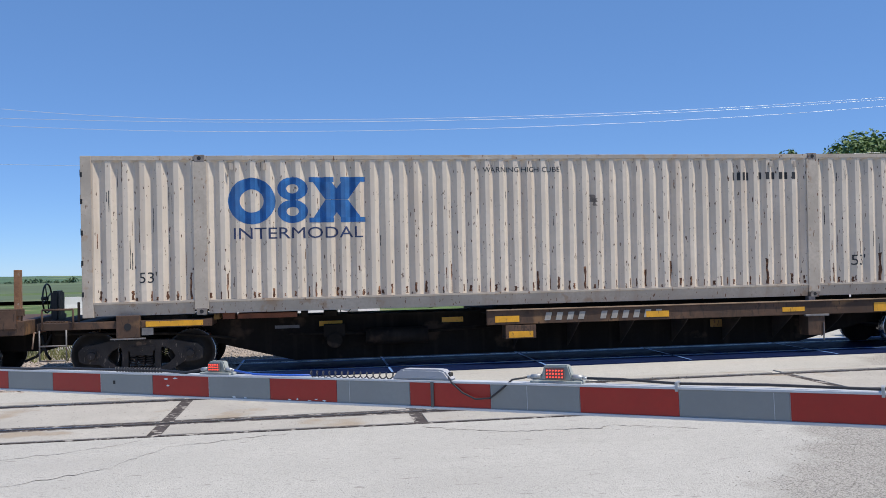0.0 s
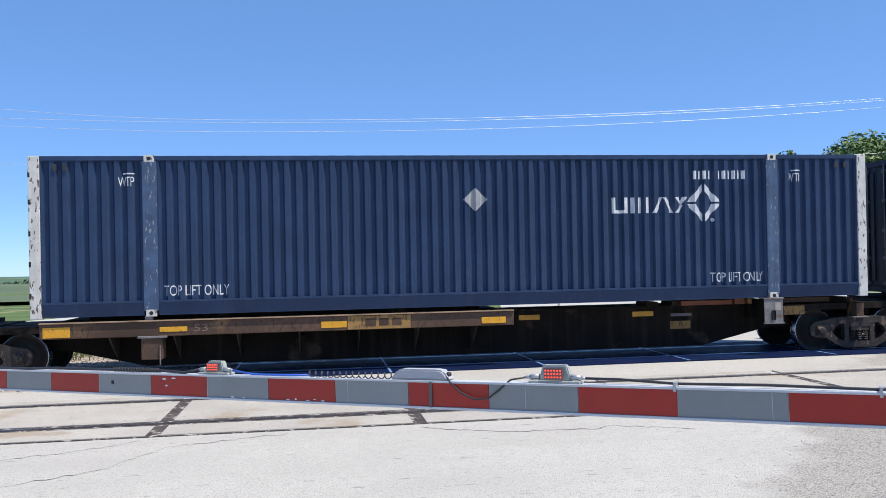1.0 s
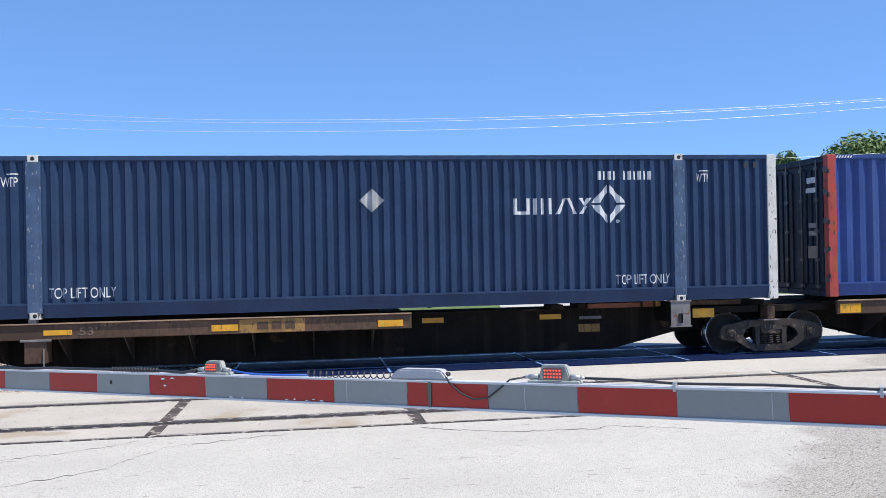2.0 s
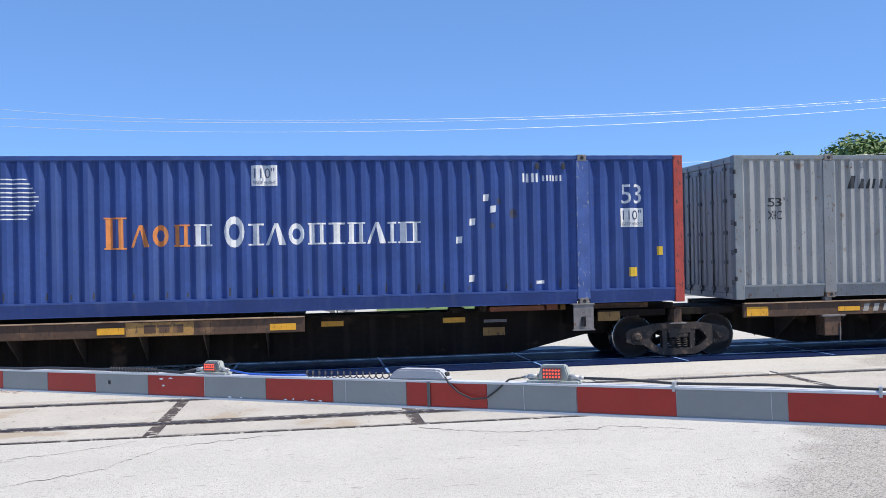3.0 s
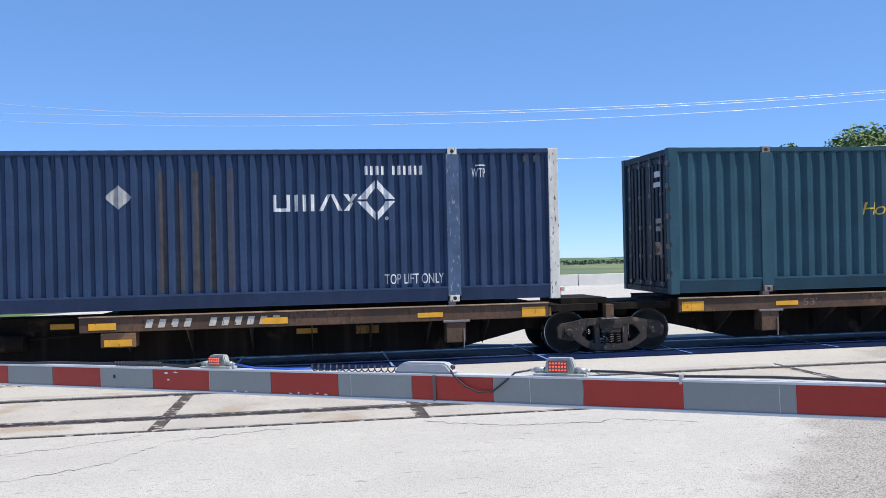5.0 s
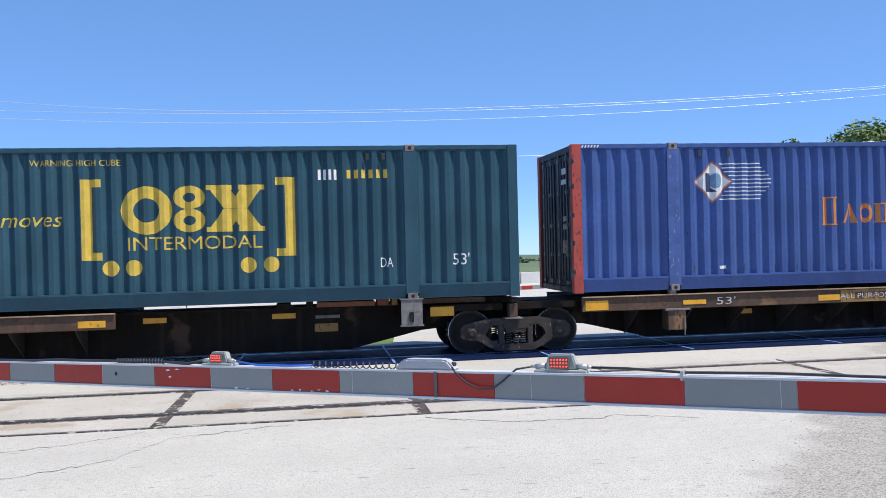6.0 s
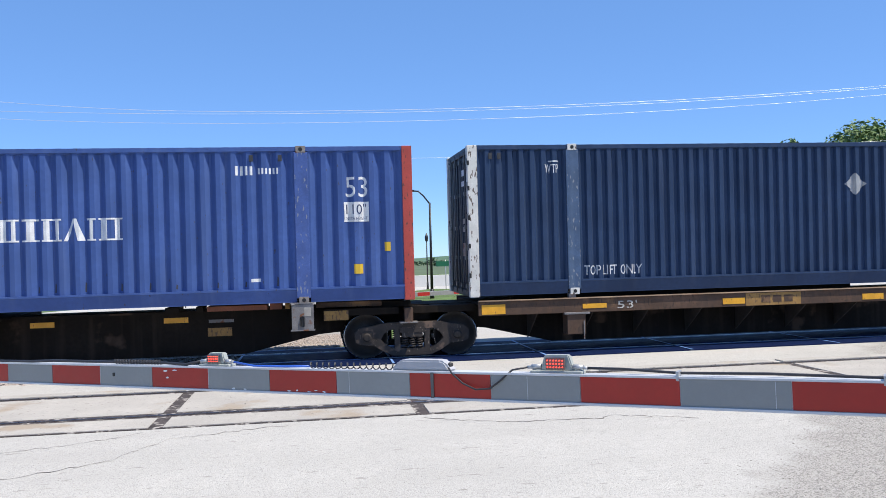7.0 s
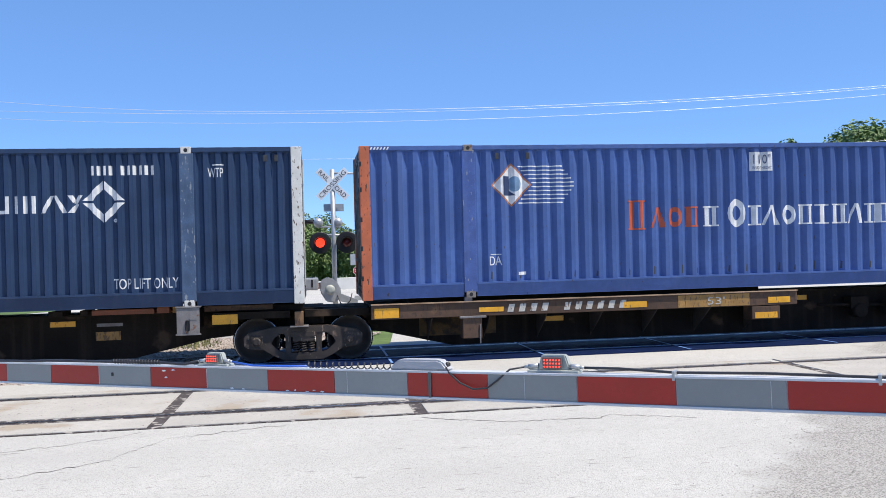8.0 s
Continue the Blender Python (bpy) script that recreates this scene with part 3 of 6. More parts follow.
    for a, b in zip(cols, cols[1:]):
        for j in range(len(levels) - 1):
            bm.faces.new((a[j], b[j], b[j + 1], a[j + 1]))
    return bm


def flat_text(text, size, font_shear=0.0, width=1.0):
    cu = bpy.data.curves.new("writing", "FONT")
    cu.body, cu.size, cu.shear = text, size, font_shear
    cu.resolution_u = 3
    ob = bpy.data.objects.new("writing", cu)
    scene.collection.objects.link(ob)
    dg = bpy.context.evaluated_depsgraph_get()
    me = bpy.data.meshes.new_from_object(ob.evaluated_get(dg))
    bm = bmesh.new()
    bm.from_mesh(me)
    bpy.data.objects.remove(ob)
    bpy.data.curves.remove(cu)
    bpy.data.meshes.remove(me)
    for v in bm.verts:
        v.co = Vector((v.co.x * width, 0, v.co.y))
    return bm


def shapes(polys):
    bm = bmesh.new()
    for p in polys:
        bm.faces.new([bm.verts.new((x, 0, z)) for x, z in p])
    bmesh.ops.remove_doubles(bm, verts=bm.verts[:], dist=0.0005)
    return bm


def fit_to(bm, x0, x1, z0, z1):
    xs, zs = [v.co.x for v in bm.verts], [v.co.z for v in bm.verts]
    a, b, c, d = min(xs), max(xs), min(zs), max(zs)
    for v in bm.verts:
        v.co.x = x0 + (v.co.x - a) / (b - a) * (x1 - x0)
        v.co.z = z0 + (v.co.z - c) / (d - c) * (z1 - z0)
    return bm


def painted(parent, name, bm, material, ribs, y=0.0, label="", proud=0.003):
    """Lay a flat drawing in x and z on the folded wall, following its folds."""
    if ribs:
        xs = [v.co.x for v in bm.verts]
        for k, _ in ribs.knots:
            if min(xs) < k < max(xs):
                bmesh.ops.bisect_plane(bm, geom=bm.verts[:] + bm.edges[:] + bm.faces[:], plane_co=(k, 0, 0), plane_no=(1, 0, 0))
        for v in bm.verts:
            v.co.y = y + ribs.at(v.co.x) - proud
    else:
        for v in bm.verts:
            v.co.y = y - proud
    return part(name, bm, material, parent, label)


def word(parent, ribs, text, x0, x1, z0, z1, material, y=0.028, shear=0.0, label=""):
    return painted(parent, "lettering", fit_to(flat_text(text, 1.0, shear), x0, x1, z0, z1), material, ribs, y, label)


def bars(parent, ribs, widths, x0, x1, z0, z1, material, y=0.028, gap=0.25, lean=0.0, label="", name="marking"):
    """Plain bars for writing that is not spelt out; a negative width is a space."""
    total = sum(abs(w) + gap for w in widths) - gap
    k = (x1 - x0) / total
    x = x0
    for w in widths:
        if w > 0:
            painted(parent, name, shapes([[(x, z0), (x + w * k, z0), (x + w * k + lean, z1), (x + lean, z1)]]), material, ribs, y, label)
        x += (abs(w) + gap) * k


def signs(parent, ribs, count, x0, x1, z0, z1, material, y=0.028, lean=0.0, label="", gaps=()):
    """A serial marking not spelt out: one slim plain bar for each sign."""
    n = count + len(gaps)
    w = (x1 - x0) / n
    for i in range(n):
        if i not in gaps:
            a, b = x0 + w * (i + 0.22), x0 + w * (i + 0.74)
            painted(parent, "marking", shapes([[(a, z0), (b, z0), (b + lean, z1), (a + lean, z1)]]), material, ribs, y, label)


def diamond(cx, cz, w, h):
    return [(cx - w, cz), (cx, cz - h), (cx + w, cz), (cx, cz + h)]


def ring_poly(cx, cz, rx, rz, inner=0.55, n=20):
    out = []
    for i in range(n):
        a, b = 2 * math.pi * i / n, 2 * math.pi * (i + 1) / n
        out.append([(cx + rx * math.cos(a), cz + rz * math.sin(a)), (cx + rx * math.cos(b), cz + rz * math.sin(b)),
                    (cx + rx * inner * math.cos(b), cz + rz * inner * math.sin(b)), (cx + rx * inner * math.cos(a), cz + rz * inner * math.sin(a))])
    return out


POST0, POST1 = 2.06, L - 2.06
WIDE = (0.082, 0.080, 0.034, 0.068)
NARROW = (0.078, 0.034, 0.066, 0.056)


def lean_rail(a, b, y0, y1, z1):
    """A bottom rail with a small upright lip and a face that leans in towards its foot."""
    out, s = (y0, 1) if y0 < 1 else (y1, -1)
    prof = [(out, z1), (out, z1 - 0.035), (out + s * 0.012, z1 - 0.045), (out + s * 0.055, 0.035), (out + s * 0.055, 0.02), (out + s * 0.096, 0.02), (out + s * 0.096, z1)]
    bm = bmesh.new()
    u = [bm.verts.new((a, y, z)) for y, z in prof]
    w = [bm.verts.new((b, y, z)) for y, z in prof]
    bm.faces.new(u)
    bm.faces.new(w[::-1])
    for i in range(len(prof)):
        j = (i + 1) % len(prof)
        bm.faces.new((u[i], w[i], w[j], u[j]))
    return bm


def container(spec):
    c = thing("container", pose(0, 0, 0), spec["label"], "shipping container", "containers on the train")
    wall, rail, post, end = M[spec["wall"]], M[spec["rail"]], M[spec["post"]], M[spec["end"]]
    zb, zt = spec.get("sill", 0.29), H - 0.075
    spans = [(0.17, POST0 - 0.12), (POST0 + 0.12, POST1 - 0.12), (POST1 + 0.12, L - 0.17)]
    ribs = [Ribs(*spec["wave"], a, b) for a, b in spans]
    for r in ribs:
        part("side_panel", wave_wall(r, 0.028, zb, zt), wall, c, spec["wall_label"])
    for r in ribs:
        part("side_panel", wave_wall(r, W - 0.028, zb, zt, -1), wall, c, spec["wall_label"])
    for y0, y1 in ((0.004, 0.10), (W - 0.10, W - 0.004)):
        for a, b in ((0.10, POST0 - 0.1285), (POST0 + 0.1285, POST1 - 0.1285), (POST1 + 0.1285, L - 0.10)):
            part("bottom_rail", lean_rail(a, b, y0, y1, zb), rail, c)
        part("top_rail", bbox(0.10, L - 0.10, y0 + (0.012 if y0 < 1 else 0), y1 - (0.012 if y0 > 1 else 0), H - 0.085, H - 0.003, 0.006), rail, c)
    for x in (POST0, POST1):
        for y0, y1, yo in ((0.0, 0.11, 0), (W - 0.11, W, W)):
            p = part("lift_post", bbox(x - 0.125, x + 0.125, y0, y1, 0.10, H - 0.10, 0.01), M[spec["lift"]], c)
            for z0, z1 in ((0.0, 0.125), (H - 0.115, H + 0.012)):
                y0c, y1c = (W - 0.16, W + 0.004) if yo else (-0.004, 0.16)
                part("corner_casting", bbox(x - 0.09, x + 0.09, y0c, y1c, z0, z1, 0.008), M["casting"] if spec["post"] != "white_post" else post, p)
                if not yo:
                    bm = bmesh.new()
                    tube(bm, (x, -0.0065, (z0 + z1) / 2), (x, 0.002, (z0 + z1) / 2), 0.036, seg=14)
                    part("casting_hole", bm, M["black"], p)
    for x0, x1 in ((0.0, 0.19), (L - 0.19, L)):
        for y0, y1 in ((0.0, 0.16), (W - 0.16, W)):
            part("corner_post", bbox(x0, x1, y0, y1, 0.0, H, 0.012), post, c, spec["post_label"])
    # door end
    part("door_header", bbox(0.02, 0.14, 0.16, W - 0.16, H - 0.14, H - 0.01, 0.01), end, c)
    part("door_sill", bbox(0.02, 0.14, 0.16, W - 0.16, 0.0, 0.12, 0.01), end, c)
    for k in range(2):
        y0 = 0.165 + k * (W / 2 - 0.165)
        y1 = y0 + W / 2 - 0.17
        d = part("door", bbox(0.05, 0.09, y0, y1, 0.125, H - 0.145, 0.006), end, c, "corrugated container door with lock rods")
        for f in (0.25, 0.75):
            y = y0 + (y1 - y0) * f
            bm = bmesh.new()
            tube(bm, (0.025, y, 0.05), (0.025, y, H - 0.06), 0.017, seg=8)
            for z in (0.2, 0.75, 1.35, 2.0, 2.65):
                box(bm, 0.0, 0.05, y - 0.05, y + 0.05, z - 0.035, z + 0.035)
            part("lock_rod", bm, M["rod"], d)
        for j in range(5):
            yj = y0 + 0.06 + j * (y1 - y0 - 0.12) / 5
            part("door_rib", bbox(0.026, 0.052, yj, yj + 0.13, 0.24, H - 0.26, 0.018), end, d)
        if k == 0 and spec["end"] == "door_dark":
            for z0, z1, u, w, m in ((2.36, 2.48, 0.30, 0.62, "white_ink"), (2.16, 2.26, 0.30, 0.66, "white_ink"), (1.42, 1.52, 0.30, 0.58, "pale_mark"), (1.26, 1.36, 0.30, 0.58, "pale_mark"), (0.78, 1.04, 0.30, 0.62, "rust_pale")):
                part("door_label", bbox(0.021, 0.027, y0 + u, y0 + w, z0, z1), M[m], d, "small worn label on the door")
    for z in (0.35, 0.95, 1.55, 2.15, 2.6):
        part("hinge", bbox(-0.012, 0.02, 0.02, 0.16, z - 0.05, z + 0.05, 0.006), M[spec.get("hinge", "rod")], c)
    # closed end, with upright or level folds
    if spec.get("end_level"):
        r = Ribs(0.06, 0.03, 0.10, 0.04, 0.16, H - 0.12)
        bm = bmesh.new()
        cols = [[bm.verts.new((L - 0.02 - d, y, z)) for y in (0.155, W - 0.155)] for z, d in r.knots]
        for a, b in zip(cols, cols[1:]):
            bm.faces.new((a[0], a[1], b[1], b[0]))
    else:
        r = Ribs(0.09, 0.05, 0.10, 0.04, 0.16, W - 0.16)
        bm = bmesh.new()
        cols = [[bm.verts.new((L - 0.02 - d, y, z)) for z in (0.1, H - 0.1)] for y, d in r.knots]
        for a, b in zip(cols, cols[1:]):
            bm.faces.new((a[0], b[0], b[1], a[1]))
    part("end_wall", bm, wall, c)
    part("end_sill", bbox(L - 0.13, L - 0.01, 0.16, W - 0.16, 0.0, 0.16, 0.01), rail, c)
    part("end_header", bbox(L - 0.13, L - 0.01, 0.16, W - 0.16, H - 0.12, H - 0.01, 0.01), rail, c)
    # roof with low cross waves, and floor
    rr = Ribs(0.13, 0.03, 0.13, 0.018, 0.19, L - 0.19)
    bm = bmesh.new()
    cols = [[bm.verts.new((x, y, H + 0.002 - d)) for y in (0.05, W - 0.05)] for x, d in rr.knots]
    for a, b in zip(cols, cols[1:]):
        bm.faces.new((a[0], b[0], b[1], a[1]))
    part("roof", bm, M[spec.get("roof", spec["wall"])], c)
    part("floor", bbox(0.14, L - 0.13, 0.10, W - 0.10, 0.06, 0.16), M["sill"], c)
    for z in (0.42, 0.98, 1.52, 2.08, 2.56):
        part("post_notch", bbox(-0.004, 0.035, -0.003, 0.05, z - 0.045, z + 0.045, 0.004), M["black"], c, "dark hinge notch in the post")
    if spec.get("hazard"):
        for k in range(6):
            x = 0.20 + k * 0.062
            painted(c, "hazard_stripe", shapes([[(x, H - 0.07), (x + 0.03, H - 0.07), (x + 0.055, H - 0.02), (x + 0.025, H - 0.02)]]), M["white_ink"], None, 0.014)
    # small vents near the top
    for x in spec.get("vents", ()):
        part("vent", bbox(x - 0.035, x + 0.035, 0.002, 0.016, H - 0.27, H - 0.15, 0.006), M["dark_ink"] if spec["wall"] in ("navy", "navy_rust", "blue", "blue_pale", "blue_deep", "green") else rail, c)
    spec["paint"](c, ribs)
    return c


def mid_of(ribs, x):
    for r in ribs:
        if r.x0 - 0.05 <= x <= r.x1 + 0.05:
            return r
    return ribs[1]


def ragged(c, r, x, z, w, h, rnd, material, name="rust_streak"):
    """An upright spot or run with a torn outline."""
    n = 5
    left = [(x + w * rnd.uniform(0.0, 0.35), z + h * k / n) for k in range(n + 1)]
    right = [(x + w * rnd.uniform(0.55, 1.0), z + h * (k + rnd.uniform(-0.2, 0.2)) / n) for k in range(n + 1)]
    painted(c, name, shapes([left + right[::-1]]), M[material], r, 0.028, proud=0.002)


def rail_rust(c, ribs, rnd, z, count, material, lo, hi, tall):
    """Rust that creeps up the folds from the bottom rail."""
    span = ribs[2].x1 - ribs[0].x0
    for i in range(count):
        x = ribs[0].x0 + span * (i + rnd.random()) / count
        r = mid_of(ribs, x)
        x = min(max(r.x0 + 0.02, x), r.x1 - 0.09)
        h = rnd.uniform(lo, hi) if rnd.random() < 0.8 else rnd.uniform(hi, tall)
        ragged(c, r, x, z + rnd.uniform(0, 0.03), rnd.uniform(0.02, 0.075), h, rnd, material)


def paint_cream(c, ribs):
    m = ribs[1]
    ink = M["blue_ink"]
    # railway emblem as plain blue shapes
    painted(c, "emblem", shapes(ring_poly(2.98, 2.06, 0.43, 0.43, 0.5)), ink, m, 0.028, "faded blue emblem of plain shapes")
    for z in (1.86, 2.28):
        painted(c, "emblem", shapes(ring_poly(3.72, z, 0.28, 0.215, 0.40)), ink, m, 0.028)
    for z in (1.65, 2.40):
        for x in (4.02, 4.60):
            painted(c, "emblem", shapes([[(x, z), (x + 0.46, z), (x + 0.46, z + 0.09), (x, z + 0.09)]]), ink, m, 0.028, proud=0.0045)
    painted(c, "emblem", shapes([[(4.04, 1.65), (4.40, 1.65), (4.53, 1.84), (4.66, 1.65), (5.03, 1.65), (4.74, 2.07), (4.32, 2.07)], [(4.32, 2.075), (4.74, 2.075), (5.03, 2.48), (4.68, 2.48), (4.53, 2.28), (4.38, 2.48), (4.04, 2.48)]]), ink, m, 0.028)
    word(c, m, "INTERMODAL", 2.65, 5.01, 1.36, 1.57, M["navy_ink"], label="navy serif lettering")
    word(c, m, "WARNING HIGH CUBE", 7.31, 8.82, 2.56, 2.66, M["dark_ink"])
    signs(c, m, 4, 12.38, 12.78, 2.37, 2.53, M["dark_ink"], label="dark serial marking")
    signs(c, m, 6, 12.93, 13.77, 2.39, 2.53, M["dark_ink"])
    word(c, ribs[0], "53'", 0.98, 1.28, 0.60, 0.80, M["dark_ink"])
    word(c, ribs[2], "53'", 14.97, 15.28, 0.62, 0.84, M["dark_ink"])
    for y0, y1, z0, z1 in ((0.80, 1.10, 2.05, 2.40), (1.14, 1.36, 2.05, 2.40), (1.40, 1.72, 2.05, 2.40), (0.84, 1.68, 1.88, 1.97)):
        part("end_emblem", bbox(L - 0.017, L - 0.012, y0, y1, z0, z1), ink, c, "faded blue emblem shape on the end wall")
    rnd = random.Random(5)
    rail_rust(c, ribs, rnd, 0.275, 95, "rust_spot", 0.05, 0.20, 0.55)
    for k, n in ((0, 16), (1, 44), (2, 14)):
        r = ribs[k]
        for i in range(n):
            x = rnd.uniform(r.x0 + 0.03, r.x1 - 0.08)
            ragged(c, r, x, rnd.uniform(0.45, 2.62), rnd.uniform(0.008, 0.022), rnd.uniform(0.03, 0.22 if k == 1 else 0.5), rnd, "dark_ink" if i % 3 else "rust_spot")
    for x, z in ((9.42, 1.98), (9.46, 1.90)):
        ragged(c, m, x, z, 0.12, 0.14, rnd, "stain_grey")


def paint_umax(rusty=False):
    def paint(c, ribs):
        m, ink = ribs[1], M["white_ink"]
        for k, x in ((0, 1.52), (2, 14.47)):
            word(c, ribs[k], "WTP", x, x + 0.27, 2.35, 2.52, ink)
            bars(c, ribs[k], [1], x + 0.08, x + 0.28, 2.565, 2.59, ink)
        word(c, m, "TOP LIFT ONLY", 2.28, 3.43, 0.36, 0.55, ink, label="white lettering")
        word(c, m, "TOP LIFT ONLY", 12.78, 13.90, 0.36, 0.55, ink, label="white lettering")
        painted(c, "placard", shapes([diamond(8.03, 2.05, 0.235, 0.225)]), M["placard_grey"], m, 0.020, "pale grey diamond placard")
        # company emblem in plain white shapes
        x, z, r = 12.65, 1.94, 0.375
        for sx, sz in ((1, 1), (1, -1), (-1, 1), (-1, -1)):
            p = [(x + sx * 0.018, z + sz * r), (x + sx * (r - 0.018), z + sz * 0.02), (x + sx * (r - 0.20), z + sz * 0.02), (x + sx * 0.13, z + sz * 0.10), (x + sx * 0.018, z + sz * 0.22)]
            painted(c, "emblem", shapes([p]), ink, m, 0.028, "white diamond emblem of plain shapes")
        z0, z1, t = 1.75, 2.06, 0.062
        for a, b in ((10.75, 11.06), (11.14, 11.50)):
            p = [[(a, z0), (a + t, z0), (a + t, z1), (a, z1)], [(b - t, z0), (b, z0), (b, z1), (b - t, z1)], [(a + t, z0), (b - t, z0), (b - t, z0 + t), (a + t, z0 + t)] if a < 11 else [((a + b) / 2 - t / 2, z0), ((a + b) / 2 + t / 2, z0), ((a + b) / 2 + t / 2, z1), ((a + b) / 2 - t / 2, z1)]]
            painted(c, "name_block", shapes(p), ink, m, 0.028, "white company name in plain shapes")
        painted(c, "name_block", shapes([[(11.58, z0), (11.66, z0), (11.80, z1), (11.74, z1)], [(11.94, z0), (12.02, z0), (11.86, z1), (11.80, z1)]]), ink, m, 0.028)
        painted(c, "name_block", shapes([[(12.04, z0), (12.14, z0), (12.225, 1.90), (12.175, 1.91)], [(12.30, z1), (12.21, z1), (12.145, 1.92), (12.195, 1.91)], [(12.04, z1), (12.13, z1), (12.18, 1.95), (12.13, 1.93)]]), ink, m, 0.028)
        signs(c, m, 10, 12.42, 13.55, 2.41, 2.58, ink, label="white serial marking", gaps=(4,))
        painted(c, "dot", shapes(ring_poly(12.84, 1.60, 0.035, 0.035, 0.3, 10)), ink, m, 0.028)
        if rusty:
            rnd = random.Random(8)
            for i in range(5):
                xa = 8.70 + i * 0.30
                painted(c, "rust_stain", shapes([[(xa, 0.34), (xa + 0.16, 0.34), (xa + 0.14, 2.6 - rnd.uniform(0, 0.4)), (xa + 0.03, 2.5)]]), M["stain"], m, 0.028, proud=0.0015)
    return paint


def stack_train(orange="orange_ink", tape=False):
    def paint(c, ribs):
        m, ink, oi = ribs[1], M["white_ink"], M[orange]
        # maker's emblem and speed stripes
        painted(c, "emblem", shapes([diamond(2.90, 2.13, 0.39, 0.42)]), M["emblem_rim"], m, 0.028, "thin orange rim of the emblem", proud=0.002)
        painted(c, "emblem", shapes([diamond(2.90, 2.13, 0.35, 0.375)]), ink, m, 0.028, "white diamond emblem with stripes", proud=0.0035)
        painted(c, "emblem", shapes(ring_poly(2.96, 2.15, 0.13, 0.15, 0.0, 14)), M["pale_blue_ink"], m, 0.028, proud=0.005)
        painted(c, "emblem", shapes([[(2.74, 1.93), (2.98, 1.93), (2.86, 2.02), (2.86, 2.30), (2.74, 2.30)]]), M["navy_ink"], m, 0.028, proud=0.007)
        st = [[(3.02 + 0.30 * min(i, 9 - i) / 4.5, 1.77 + i * 0.078), (3.92 + 0.24 * min(i, 9 - i) / 4.5, 1.77 + i * 0.078), (3.92 + 0.24 * min(i, 9 - i) / 4.5, 1.792 + i * 0.078), (3.03 + 0.30 * min(i, 9 - i) / 4.5, 1.792 + i * 0.078)] for i in range(10)]
        painted(c, "stripes", shapes(st), ink, m, 0.028, "thin white stripes", proud=0.0025)

        def blocks(spans, z0, z1, material, label):
            """One plain shape for each letter: a hoop, a wedge, or two uprights with a thin foot."""
            for a, b, tall, kind in spans:
                t, o, w = z1 + tall, z0 - tall * 0.25, b - a
                if kind == "o":
                    p = ring_poly((a + b) / 2, (t + o) / 2, w * 0.48, (t - o) / 2, 0.52, 16)
                elif kind == "a":
                    p = [[(a, o), (a + w * 0.16, o), (a + w * 0.50, t - 0.05), (a + w * 0.44, t)], [(a + w * 0.66, o), (b, o), (a + w * 0.62, t), (a + w * 0.44, t)]]
                elif kind == "i":
                    p = [[(a + w * 0.3, o), (b - w * 0.3, o), (b - w * 0.3, t), (a + w * 0.3, t)], [(a, o), (b, o), (b, o + 0.03), (a, o + 0.03)], [(a, t - 0.035), (b, t - 0.035), (b, t), (a, t)]]
                else:
                    p = [[(a + w * 0.08, o), (a + w * 0.36, o), (a + w * 0.36, t), (a + w * 0.08, t)], [(a + w * 0.66, o), (a + w * 0.86, o), (a + w * 0.86, t), (a + w * 0.66, t)], [(a, o), (b, o), (b, o + 0.03), (a, o + 0.03)], [(a, t - 0.03), (b, t - 0.03), (b, t), (a, t)]]
                for k, q in enumerate(p if kind != "o" else [p]):
                    painted(c, "name_block", shapes(q if kind == "o" else [q]), material, m, 0.028, label, proud=0.003 + 0.0015 * k)
        blocks([(5.22, 5.60, 0.14, "n"), (5.68, 6.00, 0, "a"), (6.05, 6.34, 0, "o"), (6.42, 6.70, 0, "n")], 1.25, 1.65, oi, "orange company name in plain shapes")
        blocks([(6.78, 7.10, 0, "n"), (7.30, 7.68, 0.14, "o"), (7.74, 8.02, 0, "i"), (8.05, 8.42, 0, "a"), (8.46, 8.76, 0, "o"), (8.82, 9.15, 0, "n"), (9.20, 9.50, 0, "i"), (9.55, 9.88, 0, "n"), (9.91, 10.27, 0, "a"), (10.30, 10.46, 0, "i"), (10.50, 10.92, 0, "n")], 1.25, 1.65, ink, "white company name in plain shapes")
        # height label
        painted(c, "height_label", shapes([[(7.81, 2.34), (8.28, 2.34), (8.28, 2.72), (7.81, 2.72)]]), ink, m, 0.022, "white height label")
        word(c, None, '110"', 7.86, 8.23, 2.48, 2.67, M["navy_ink"], y=0.017)
        word(c, None, "INSIDE HEIGHT", 7.84, 8.25, 2.37, 2.43, M["navy_ink"], y=0.017)
        e = ribs[2]
        word(c, e, "53", 14.91, 15.31, 1.95, 2.33, ink, label="large white figures")
        painted(c, "height_label", shapes([[(14.87, 1.49), (15.33, 1.49), (15.33, 1.86), (14.87, 1.86)]]), ink, e, 0.022, "white height label")
        word(c, None, '110"', 14.91, 15.28, 1.63, 1.82, M["navy_ink"], y=0.017)
        word(c, None, "INSIDE HEIGHT", 14.90, 15.30, 1.52, 1.58, M["navy_ink"], y=0.017)
        painted(c, "caution_label", shapes([[(15.03, 0.52), (15.2, 0.52), (15.2, 0.70), (15.03, 0.70)]]), M["caution"], e, 0.022, "small yellow caution label")
        painted(c, "caution_label", shapes([[(15.61, 0.93), (15.72, 0.93), (15.72, 1.10), (15.61, 1.10)]]), M["caution"], e, 0.022, "small yellow caution label")
        signs(c, m, 4, 12.89, 13.24, 2.38, 2.55, ink, label="white serial marking")
        signs(c, m, 6, 13.30, 13.70, 2.40, 2.51, ink)
